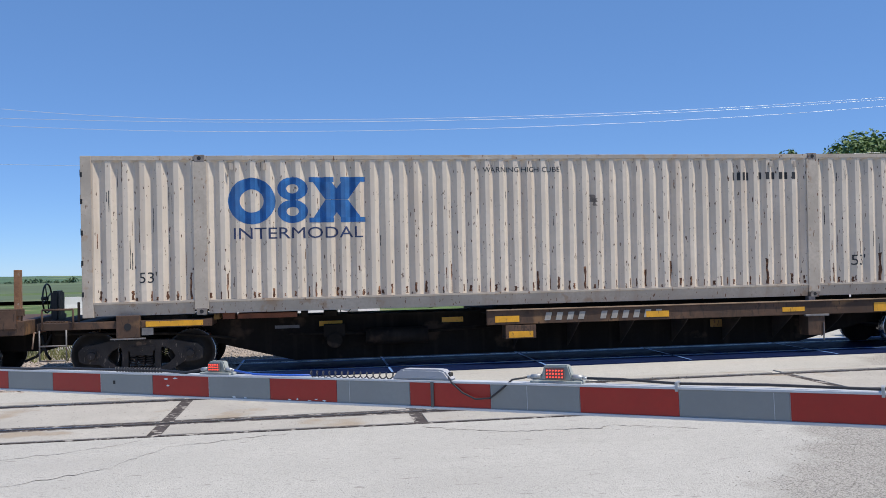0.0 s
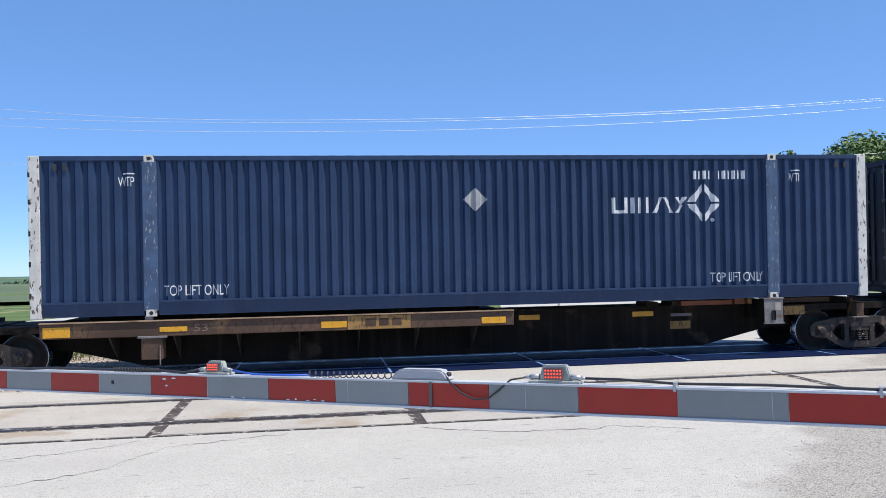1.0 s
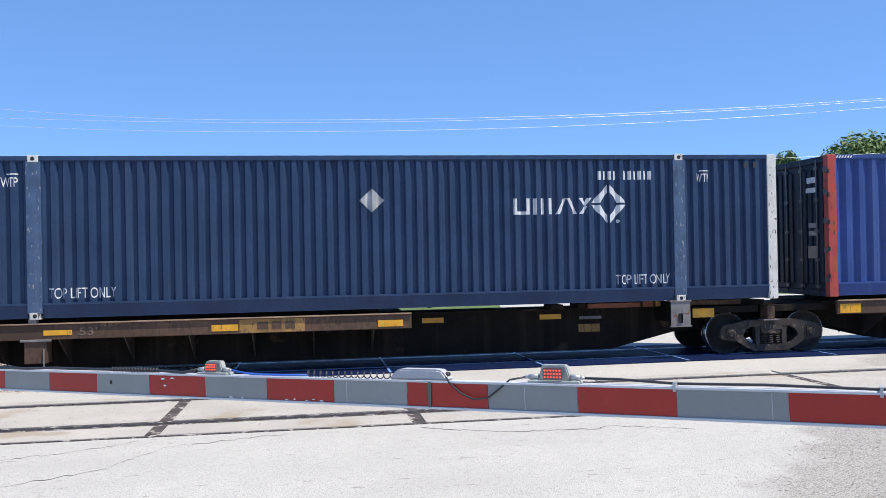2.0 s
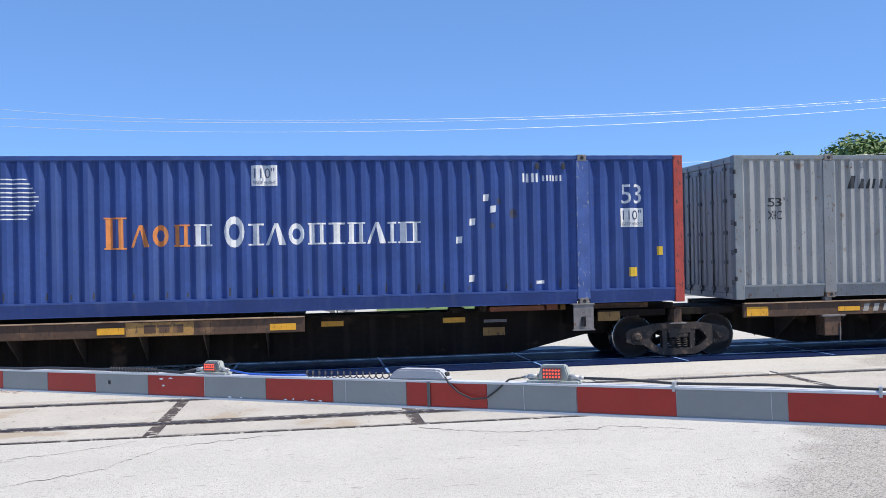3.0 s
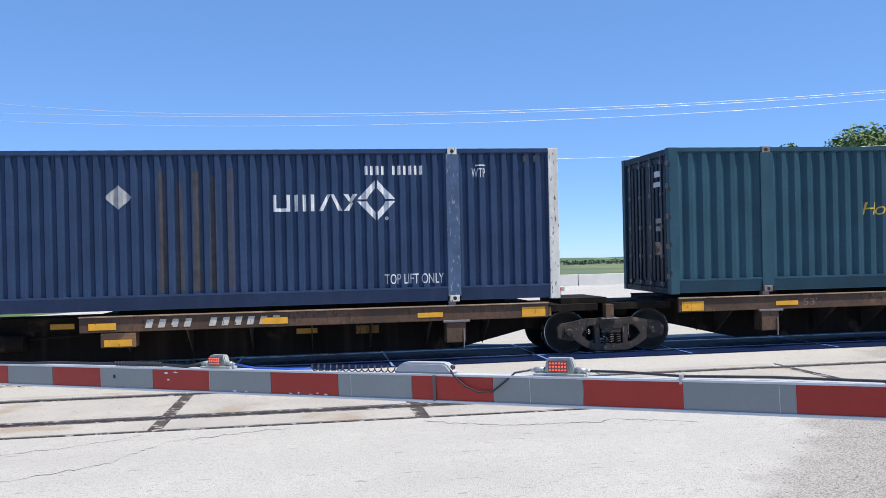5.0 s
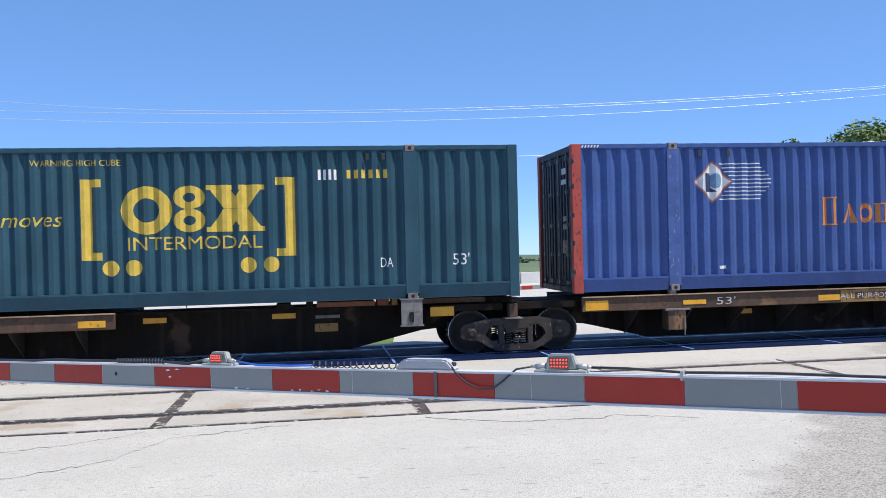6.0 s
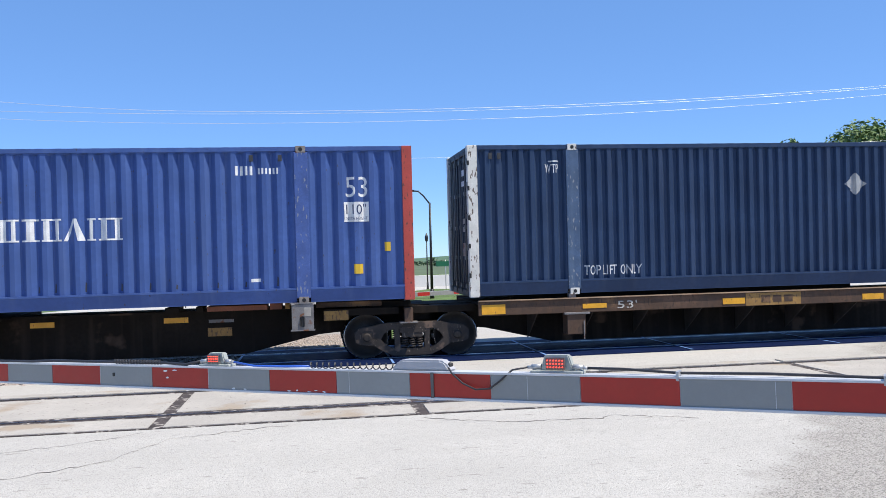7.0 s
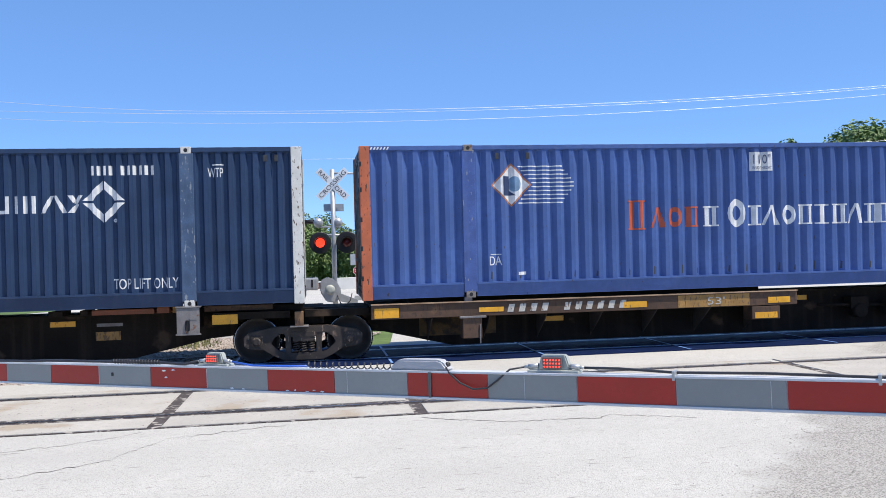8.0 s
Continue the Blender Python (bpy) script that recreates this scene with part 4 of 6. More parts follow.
        bars(c, m, [1], 3.0, 3.16, 0.40, 0.46, ink)
        bars(c, m, [1], 13.15, 13.32, 0.42, 0.48, ink)
        if orange == "red_ink":
            word(c, m, "DA", 2.44, 2.68, 0.60, 0.77, ink)
            bars(c, m, [1], 2.46, 2.67, 0.80, 0.815, ink)
        for y0, y1, z0, z1 in ((1.10, 1.50, 2.05, 2.38), (1.05, 1.55, 1.50, 1.85), (1.10, 1.45, 0.80, 1.02)):
            part("end_label", bbox(L - 0.017, L - 0.012, y0, y1, z0, z1), ink, c, "white marking on the end wall")
        if tape:
            rnd = random.Random(3)
            for x, z in ((12.13, 2.02), (12.26, 1.80), (11.86, 1.56), (11.60, 1.22), (11.83, 0.48)):
                painted(c, "tape_patch", shapes([[(x, z), (x + 0.11, z + 0.01), (x + 0.12, z + 0.14), (x + 0.01, z + 0.13)]]), ink, m, 0.024, "white tape patch")
            for x, z, r in ((12.45, 2.02, 0.05), (12.72, 1.78, 0.08), (12.3, 1.55, 0.05)):
                painted(c, "scuff", shapes([[(x + r * (0.8 + 0.4 * rnd.random()) * math.cos(a), z + 1.2 * r * math.sin(a)) for a in [j * 0.7 for j in range(9)]]]), M["stain_dark"], m, 0.028)
        rnd = random.Random(int(len(orange)) + 11)
        for i in range(22):
            x = 2.4 + i * 0.52 + rnd.uniform(0, 0.3)
            if x > POST1 - 0.3:
                continue
            h = rnd.uniform(0.04, 0.14)
            painted(c, "rust_streak", shapes([[(x, 0.34), (x + 0.03, 0.33), (x + 0.035, 0.36 + h), (x + 0.01, 0.38 + h)]]), M["stain"], m, 0.028, proud=0.002)
    return paint


def paint_grey(c, ribs):
    m, ink = ribs[1], M["dark_ink"]
    # lessor's name as plain leaning blocks
    z0, z1 = 2.21, 2.41
    x = 2.52
    for i, w in enumerate((0.19, 0.15, 0.06, 0.13, 0.14, 0.15, 0.15, 0.12)):
        t = z1 + (0.06 if i == 0 else 0)
        painted(c, "name_block", shapes([[(x, z0), (x + w * 0.75, z0), (x + w * 0.9 + 0.02, t), (x + 0.05, t)]]), ink, m, 0.028, "dark company name in plain leaning blocks")
        x += w + 0.035

    word(c, ribs[0], "53'", 0.75, 1.10, 1.86, 2.04, ink)
    word(c, ribs[0], "XHC", 0.75, 1.03, 1.60, 1.77, ink)
    painted(c, "rust_field", shapes([[(12.95, 0.33), (13.92, 0.33), (13.92, 2.80), (12.95, 2.80)]]), M["rust"], m, 0.028, "brown rusted area with vertical streaks", proud=0.0015)
    painted(c, "patch_plate", shapes([[(12.25, 0.69), (12.66, 0.68), (12.68, 1.28), (12.26, 1.28)]]), M["rust_pale"], m, 0.020, "rust-edged repair patch")
    painted(c, "patch_plate", shapes([[(12.65, 1.54), (12.87, 1.54), (12.87, 1.86), (12.65, 1.86)]]), M["grey_rail"], m, 0.020, "grey repair patch")
    painted(c, "caution_label", shapes([[(15.57, 0.50), (15.87, 0.50), (15.87, 0.84), (15.57, 0.84)]]), M["caution"], ribs[2], 0.022, "yellow height caution label")
    for t, z in (("CAUTION", 0.75), ("9' 6 1/2", 0.64), ("HIGH", 0.53)):
        word(c, None, t, 15.60, 15.84, z, z + 0.07, ink, y=0.017)
    for i in range(11):
        if i != 4:
            painted(c, "serial_marking", shapes([[(15.68, 2.66 - i * 0.15), (15.745, 2.66 - i * 0.15), (15.745, 2.755 - i * 0.15), (15.68, 2.755 - i * 0.15)]]), ink, ribs[2], 0.028)
    for x, z, r in ((14.93, 1.18, 0.07), (14.78, 1.5, 0.045), (15.05, 1.35, 0.05)):
        painted(c, "scuff", shapes([[(x + r * (1 + 0.4 * math.sin(a * 3 + x * 9)) * math.cos(a), z + r * (1 + 0.3 * math.cos(a * 2)) * math.sin(a)) for a in [j * 0.45 for j in range(14)]]]), M["stain_dark"], ribs[2], 0.028)
    for x, z, h in ((14.9, 0.9, 0.6), (15.25, 1.2, 0.75), (14.7, 0.5, 0.3)):
        painted(c, "rust_streak", shapes([[(x, z), (x + 0.03, z), (x + 0.04, z + h), (x, z + h)]]), M["rust"], ribs[2], 0.028)


def paint_green(c, ribs):
    m, ink = ribs[1], M["yellow_ink"]
    # bracketed railway emblem in plain yellow shapes
    for x, s in ((8.28, 1), (11.86, -1)):
        lo, hi = min(x + s * 0.09, x + s * 0.26), max(x + s * 0.09, x + s * 0.26)
        painted(c, "emblem", shapes([[(x - 0.09, 0.88), (x + 0.09, 0.88), (x + 0.09, 2.33), (x - 0.09, 2.33)], [(lo, 2.19), (hi, 2.19), (hi, 2.33), (lo, 2.33)], [(lo, 0.88), (hi, 0.88), (hi, 1.02), (lo, 1.02)]]), ink, m, 0.028, "yellow bracket shape")
    painted(c, "emblem", shapes(ring_poly(9.31, 1.76, 0.45, 0.44, 0.5)), ink, m, 0.028, "yellow emblem of plain shapes")
    for z in (1.565, 1.985):
        painted(c, "emblem", shapes(ring_poly(10.06, z, 0.28, 0.215, 0.40)), ink, m, 0.028)
    for z in (1.35, 2.11):
        for x in (10.36, 10.94):
            painted(c, "emblem", shapes([[(x, z), (x + 0.46, z), (x + 0.46, z + 0.09), (x, z + 0.09)]]), ink, m, 0.028, proud=0.0045)
    painted(c, "emblem", shapes([[(10.37, 1.35), (10.74, 1.35), (10.88, 1.54), (11.02, 1.35), (11.39, 1.35), (11.09, 1.77), (10.67, 1.77)], [(10.67, 1.775), (11.09, 1.775), (11.39, 2.20), (11.03, 2.20), (10.88, 1.99), (10.73, 2.20), (10.37, 2.20)]]), ink, m, 0.028)
    word(c, m, "INTERMODAL", 8.98, 11.34, 1.04, 1.28, ink, label="yellow serif lettering")
    for x in (8.68, 9.07, 11.09, 11.50):
        painted(c, "emblem", shapes(ring_poly(x, 0.73, 0.145, 0.145, 0.0, 18)), ink, m, 0.028)
    word(c, m, "How tomorrow moves", 4.2, 7.86, 1.50, 1.76, ink, shear=0.25, label="thin yellow slanted lettering")
    word(c, m, "WARNING HIGH CUBE", 7.35, 8.88, 2.57, 2.68, ink)
    signs(c, m, 4, 12.36, 12.75, 2.27, 2.46, M["white_ink"], label="pale serial marking")
    signs(c, m, 6, 12.88, 13.70, 2.29, 2.45, ink)
    word(c, m, "DA", 13.51, 13.74, 0.62, 0.80, M["white_ink"])
    word(c, ribs[2], "53'", 14.88, 15.2, 0.63, 0.85, M["white_ink"])


M["emblem_rim"] = mat("orange_rim_paint", (0.50, 0.20, 0.10), 0.6, var=0.2, scale=6)
M["pale_blue_ink"] = mat("pale_blue_lettering_paint", (0.18, 0.30, 0.45), 0.6, var=0.3, scale=8)
M["placard_grey"] = mat("worn_placard", (0.40, 0.41, 0.42), 0.5, var=0.3, scale=5)
M["stain_grey"] = mat("grey_scuff", (0.24, 0.20, 0.17), 0.7, var=0.4, scale=9)
M["rust_spot"] = mat("dark_rust_spot", (0.115, 0.05, 0.028), 0.85, var=0.5, scale=14, chips=(0.26, 0.12, 0.06), chip_at=0.55)
M["stain"] = mat("rust_stain_paint", (0.050, 0.050, 0.062), 0.7, var=0.4, scale=6, streak=0.8, streak_color=(0.025, 0.045, 0.11))
M["stain_dark"] = mat("dark_scuff", (0.07, 0.075, 0.12), 0.7, var=0.4, scale=8)
M["rust_pale"] = mat("rust_edged_grey", (0.36, 0.30, 0.25), 0.7, var=0.3, scale=6, dirt=RUST, dirt_amount=0.5, dirt_scale=4)

VENTS = (2.62, 3.22, 13.2, 13.72)
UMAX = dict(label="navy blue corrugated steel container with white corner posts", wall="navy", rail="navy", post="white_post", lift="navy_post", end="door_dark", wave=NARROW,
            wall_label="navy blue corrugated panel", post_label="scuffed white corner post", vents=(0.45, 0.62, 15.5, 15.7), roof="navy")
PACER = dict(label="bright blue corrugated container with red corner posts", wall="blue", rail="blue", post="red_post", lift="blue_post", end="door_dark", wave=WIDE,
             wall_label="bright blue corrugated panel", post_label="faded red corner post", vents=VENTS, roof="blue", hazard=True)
SPECS = [
    dict(label="rust-streaked cream corrugated container with a blue emblem", wall="cream", rail="cream_rail", post="cream_rail", lift="cream_rail", end="cream", wave=WIDE,
         wall_label="cream panel with rust streaks", post_label="rusty cream corner post", vents=VENTS, paint=paint_cream, sill=0.27),
    dict(UMAX, paint=paint_umax()),
    dict(UMAX, paint=paint_umax()),
    dict(PACER, label="deep blue container with red posts and white tape patches", wall="blue_deep", rail="blue_deep", wall_label="deep blue corrugated panel", paint=stack_train(tape=True)),
    dict(label="light grey corrugated container with a brown rusted section", wall="grey", rail="grey_rail", post="grey_rail", lift="grey_rail", end="grey", wave=NARROW,
         wall_label="light grey corrugated panel", post_label="grey corner post", vents=(2.55, 2.8), paint=paint_grey, end_level=True, roof="grey"),
    dict(UMAX, label="navy blue container with brown rust stains and white posts", paint=paint_umax(True)),
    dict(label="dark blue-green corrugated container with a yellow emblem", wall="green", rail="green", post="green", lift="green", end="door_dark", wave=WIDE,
         wall_label="blue-green corrugated panel", post_label="blue-green corner post", vents=(13.3, 13.6), paint=paint_green, roof="green"),
    dict(PACER, paint=stack_train()),
    dict(UMAX, paint=paint_umax()),
    dict(PACER, label="faded blue corrugated container with orange corner posts", wall="blue_pale", rail="blue_pale", post="orange_post", wall_label="faded blue corrugated panel", post_label="orange corner post", paint=stack_train("red_ink")),
]
START = [-4.19, 14.18, 31.45, 48.73, 65.97, 84.57, 102.97, 120.20, 137.41, 154.63]
SPEED = 19.23
BASE_Z = 1.133
containers = [container(s) for s in SPECS]

# ---- spine cars: local x from the container's door end, y from its near side, z from the rail ----
WHEEL_R = 0.435
AXLE = 0.865
MID = W / 2
wheelsets = []


def wheelset_mesh():
    bm = bmesh.new()
    for s in (-1, 1):
        prof = [(-0.775, 0.05), (-0.775, 0.10), (-0.765, 0.12), (-0.735, 0.14), (-0.735, 0.335), (-0.795, 0.365), (-0.80, WHEEL_R - 0.015), (-0.795, WHEEL_R), (-0.70, WHEEL_R + 0.003), (-0.685, WHEEL_R + 0.026), (-0.665, WHEEL_R + 0.024), (-0.66, 0.36), (-0.70, 0.33), (-0.70, 0.12), (-0.62, 0.10)]
        lathe(bm, [(s * a, r) for a, r in prof], (0, 0, 0), "y", 36)
    tube(bm, (0, -0.95, 0), (0, 0.95, 0), 0.075, seg=16)
    for f in bm.faces:
        p = f.calc_center_median()
        if math.hypot(p.x, p.z) > WHEEL_R - 0.012 and len(f.verts) == 4:
            f.material_index = 1
    me = mesh_of(bm, "wheelset", M["wheel"])
    me.materials.append(M["tread"])
    return me


WHEELSET = wheelset_mesh()


def sideframe_mesh(name):
    """One cast side frame, with its two windows open."""
    bm = bmesh.new()
    for s in (-1, 1):
        arm_out = [(1.09, 0.34), (1.0, 0.30), (0.80, 0.27), (0.66, 0.30), (0.60, 0.36), (0.585, 0.44), (0.54, 0.51), (0.44, 0.54), (0.44, 0.70), (0.56, 0.69), (0.74, 0.65), (1.0, 0.61), (1.10, 0.52)]
        plate(bm, [(s * x, z) for x, z in arm_out], 0.0, 0.12)
        plate(bm, [(s * x, z) for x, z in ((0.23, 0.12), (0.36, 0.12), (0.325, 0.24), (0.325, 0.46), (0.37, 0.60), (0.23, 0.60))], -0.006, 0.12)
    plate(bm, [(-0.52, 0.56), (0.52, 0.56), (0.48, 0.70), (-0.48, 0.70)], -0.015, 0.12)
    plate(bm, [(-0.82, 0.36), (-0.74, 0.27), (-0.56, 0.16), (-0.36, 0.06), (0.36, 0.06), (0.56, 0.16), (0.74, 0.27), (0.82, 0.36), (0.60, 0.40), (0.56, 0.32), (0.46, 0.235), (0.34, 0.19), (-0.34, 0.19), (-0.46, 0.235), (-0.56, 0.32), (-0.60, 0.40)], -0.003, 0.12)
    bmesh.ops.bevel(bm, geom=bm.edges[:], offset=0.012, segments=2, affect="EDGES")
    return mesh_of(bm, name, M["truck"])


SIDEFRAME = sideframe_mesh("side_frame")


def spring_mesh():
    bm = bmesh.new()
    for x in (-0.14, 0.0, 0.14):
        pipe(bm, [(x + 0.058 * math.cos(k * math.pi / 5), 0.05 + 0.058 * math.sin(k * math.pi / 5), 0.20 + 0.022 * k / 5) for k in range(51)], 0.014, 6)
    return mesh_of(bm, "springs", M["truck"])


SPRINGS = spring_mesh()


def bearing_mesh():
    bm = bmesh.new()
    box(bm, -0.115, 0.115, -0.03, 0.05, -0.11, 0.12)
    bmesh.ops.bevel(bm, geom=bm.edges[:], offset=0.025, segments=2, affect="EDGES")
    lathe(bm, [(-0.06, 0.05), (-0.055, 0.075), (-0.02, 0.085)], (0, 0, 0), "y", 18)
    for k in range(3):
        a = k * 2.094 + 0.5
        tube(bm, (0.045 * math.cos(a), -0.075, 0.045 * math.sin(a)), (0.045 * math.cos(a), -0.05, 0.045 * math.sin(a)), 0.012, seg=6)
    return mesh_of(bm, "bearing_cap", M["truck"])


BEARING = bearing_mesh()


def truck(car, x):
    """A two-axle truck, the middle of its wheelbase at x."""
    bm = bmesh.new()
    box(bm, -0.20, 0.20, -1.06, 1.06, 0.42, 0.60)
    box(bm, -0.30, 0.30, -0.40, 0.40, 0.55, 0.72)
    t = part("truck", bm, M["truck"], car, "dark cast-steel two-axle truck", pose(x, MID, 0))
    for s in (-1, 1):
        f = share("side_frame", SIDEFRAME, t, pose(0, -1.04, 0) if s < 0 else pose(0, 1.04, 0, 0, 0, 180))
        share("springs", SPRINGS, t, pose(0, -1.04, 0) if s < 0 else pose(0, 0.94, 0))
        for a in (-AXLE, AXLE):
            share("bearing_cap", BEARING, t, pose(a, s * 1.045, WHEEL_R, 0, 0, 0 if s < 0 else 180))
        b = bmesh.new()
        box(b, -0.24, 0.24, s * 1.02 - 0.05, s * 1.02 + 0.05, 0.50, 0.585)
        part("bolster_end", b, M["truck"], t)
    for a in (-AXLE, AXLE):
        w = share("wheelset", WHEELSET, t, pose(a, 0, WHEEL_R))
        wheelsets.append(w)
    return t


def reflector(car, x0, x1, z0, z1, y=-0.004, m="reflector"):
    return part("reflector", bbox(x0, x1, y - 0.004, y + 0.001, z0, z1, 0.001), M[m], car, "yellow reflective strip" if m == "reflector" else "")


def spine_car(kind, flip, left_end, right_end, i):
    """kind: which end carries a coupler; flip: the deck lies toward the closed end."""
    car = thing("spine_car", pose(0, 0, 0), "dark brown articulated spine car carrying one container", "railway wagon", "spine cars of the train")
    if kind:
        tagged(car, "dark brown end spine car with coupler and handrails")

    def X(a, b):
        return (a, b) if not flip else (L - b, L - a)

    # middle sill, deep between the trucks
    if kind == "left":
        out = [(left_end, 0.60), (2.35, 0.52), (3.75, 0.16), (14.3, 0.16), (15.65, 0.48), (right_end, 0.62), (right_end, 1.0), (left_end, 1.0)]
    elif kind == "right":
        out = [(left_end, 0.62), (0.5, 0.48), (1.85, 0.16), (12.4, 0.16), (13.8, 0.52), (right_end, 0.60), (right_end, 1.0), (left_end, 1.0)]
    else:
        out = [(left_end, 0.62), (0.5, 0.48), (1.85, 0.16), (13.0, 0.16), (14.4, 0.48), (right_end, 0.62), (right_end, 1.0), (left_end, 1.0)]
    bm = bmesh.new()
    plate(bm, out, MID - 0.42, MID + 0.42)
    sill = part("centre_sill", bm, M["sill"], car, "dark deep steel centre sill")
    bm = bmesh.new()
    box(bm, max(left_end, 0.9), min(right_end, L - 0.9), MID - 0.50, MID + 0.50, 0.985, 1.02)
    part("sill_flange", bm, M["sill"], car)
    # half-length deck on brackets with a brown channel along each side
    a, b = X(0.20, 8.78)
    for y0, y1, lip in ((0.0, 0.07, 1), (W - 0.07, W, -1)):
        bm = bmesh.new()
        box(bm, a, b, y0, y1, 0.775, 1.045)
        bmesh.ops.bevel(bm, geom=bm.edges[:], offset=0.01, segments=1, affect="EDGES")
        ch = part("side_channel", bm, M["channel"], car, "brown worn side channel")
        bm = bmesh.new()
        yy = (y0 - 0.035, y0 + 0.05) if lip > 0 else (y1 - 0.05, y1 + 0.035)
        box(bm, a, b, yy[0], yy[1], 1.046, 1.066)
        # worn flange, its lit highlight put into the colour
        part("top_flange", bm, M["top_flange"], ch)
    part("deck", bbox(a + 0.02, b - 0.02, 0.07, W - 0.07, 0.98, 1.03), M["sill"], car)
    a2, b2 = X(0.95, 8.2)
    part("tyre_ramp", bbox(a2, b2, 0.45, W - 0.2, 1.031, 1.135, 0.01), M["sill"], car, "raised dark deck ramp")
    for k in range(7):
        x = X(1.35 + k * 1.12, 1.35 + k * 1.12)[0]
        for y0, y1 in ((0.07, MID - 0.42), (W - 0.07, MID + 0.42)):
            bm = bmesh.new()
            v = [bm.verts.new(p) for p in ((x, y0, 0.775), (x, y1, 0.775), (x, y1, 0.25), (x, y0 + (0.22 if y0 < 1 else -0.22), 0.62))]
            w = [bm.verts.new(q.co + Vector((0.02, 0, 0))) for q in v]
            bm.faces.new(v)
            bm.faces.new(w[::-1])
            for j in range(4):
                bm.faces.new((v[j], w[j], w[(j + 1) % 4], v[(j + 1) % 4]))
            part("gusset", bm, M["gusset"], car)
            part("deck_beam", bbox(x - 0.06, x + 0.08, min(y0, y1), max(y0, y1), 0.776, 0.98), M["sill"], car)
    # container pedestals
    for x, deck in ((POST0, not flip), (POST1, flip)):
        ends = kind and ((kind == "left" and x == POST0) or (kind == "right" and x == POST1))
        if ends:
            continue
        if deck:
            p = part("pedestal", bbox(x - 0.13, x + 0.24, -0.02, 0.30, 0.36, 0.76, 0.012), M["channel"], car, "brown folding container pedestal")
            part("hinge_pin", bbox(x - 0.19, x + 0.32, -0.05, 0.03, 0.745, 0.785, 0.008), M["bracket"], p)
            part("stop_bar", bbox(x + 0.19, x + 0.21, -0.045, -0.02, 0.26, 0.62, 0.004), M["bracket"], p)
            part("locking_cone", bbox(x - 0.07, x + 0.07, 0.02, 0.16, 0.78, 1.15, 0.01), M["bracket"], p)
        else:
            bm = bmesh.new()
            plate(bm, [(x - 0.18, 1.12), (x - 0.18, 0.66), (x + 0.22, 0.64), (x + 0.22, 1.12)], -0.02, 0.0)
            p = part("pedestal", bm, M["bracket"], car, "grey steel container pedestal plate")
            part("pedestal_arm", bbox(x - 0.14, x + 0.18, 0.0, W, 0.72, 1.10, 0.01), M["sill"], p)
            part("pedestal_slot", bbox(x - 0.03, x + 0.05, -0.026, -0.018, 0.70, 0.90, 0.03), M["black"], p)
            part("pedestal_cap", bbox(x - 0.20, x + 0.24, -0.035, 0.16, 1.125, 1.15, 0.004), M["bracket"], p)
            part("pedestal_sticker", bbox(x + 0.05, x + 0.17, -0.026, -0.018, 0.90, 1.06), M["pale_mark"] if i % 3 == 1 else M["bracket"], p)
            part("pedestal_shelf", bbox(x - 0.20, x + 0.24, -0.04, 0.02, 0.630, 0.655), M["bracket"], p)
    # blocks and red-brown pads on the open half of the sill
    for u, w, z1, m in ((11.6, 11.85, 1.115, "sill"), (12.15, 12.28, 1.12, "sill"), (12.35, 13.45, 1.115, "pad"), (13.5, 13.72, 1.135, "pad"), (13.78, 13.88, 1.13, "plate_yellow"), (14.35, 15.6, 1.12, "channel")):
        u, w = X(u, w)
        part("support_block", bbox(u, w, 0.40, 0.95, 1.021, z1, 0.006), M[m], car)
    # reflectors and faded plates
    strips = [(0.26, 0.72, 0.80, 0.985), (2.25, 2.73, 0.85, 0.94), (5.13, 5.60, 0.83, 0.95), (8.15, 8.62, 0.82, 0.94)]
    for u, w, z0, z1 in strips:
        u, w = X(u, w)
        reflector(car, u, w, z0, z1)
    for u, w, z0, z1, m in ((9.09, 9.52, 0.80, 0.90, "reflector"), (11.49, 11.94, 0.80, 0.90, "reflector"), (12.32, 12.79, 0.78, 0.84, "bracket")):
        u, w = X(u, w)
        reflector(car, u, w, z0, z1, y=MID - 0.42, m=m)
    if kind != "right":
        reflector(car, right_end - 1.62, right_end - 1.16, 0.78, 0.96, y=0.285, m="plate_yellow" if i % 2 else "reflector")
        part("data_plate", bbox(12.3, 12.75, MID - 0.427, MID - 0.418, 0.52, 0.68), M["plate_yellow"], car)
    if not kind:
        u, w = X(5.62, 6.80)
        part("name_plate", bbox(u, w, -0.005, 0.002, 0.785, 1.03), M["plate_yellow"], car, "faded yellow maker's plate")
        for k, w in ((0.32, 0.20), (0.58, 0.18), (0.82, 0.18)):
            painted(car, "plate_marking", shapes([[(u + k, 0.84), (u + k + w, 0.84), (u + k + w, 0.98), (u + k, 0.98)]]), M["channel"], None, -0.006)
        if i in (7, 8):
            word(car, None, "53'", 2.95, 3.35, 0.83, 0.98, M["faded_white"], y=-0.004)
        if i == 7:
            word(car, None, "ALL PURPOSE SPINE CAR", 5.65 - 0.05, 7.75, 0.86, 0.96, M["faded_white"], y=-0.009)
        elif i != 8:
            word(car, None, "53'", 2.85, 3.15, 0.84, 0.98, M["channel_dark"], y=-0.002)
    else:
        u = 2.75 if not flip else 8.45
        signs(car, None, 10, u, u + 2.45, 0.835, 0.985, M["faded_white"] if i in (5, 9) else M["pale_mark"], y=-0.003, lean=0.04, gaps=(4,), label="pale slanted serial marking")
    if i == 9:
        part("name_plate", bbox(6.25, 7.75, -0.005, 0.002, 0.79, 1.03), M["plate_yellow"], car, "faded yellow painted patch")
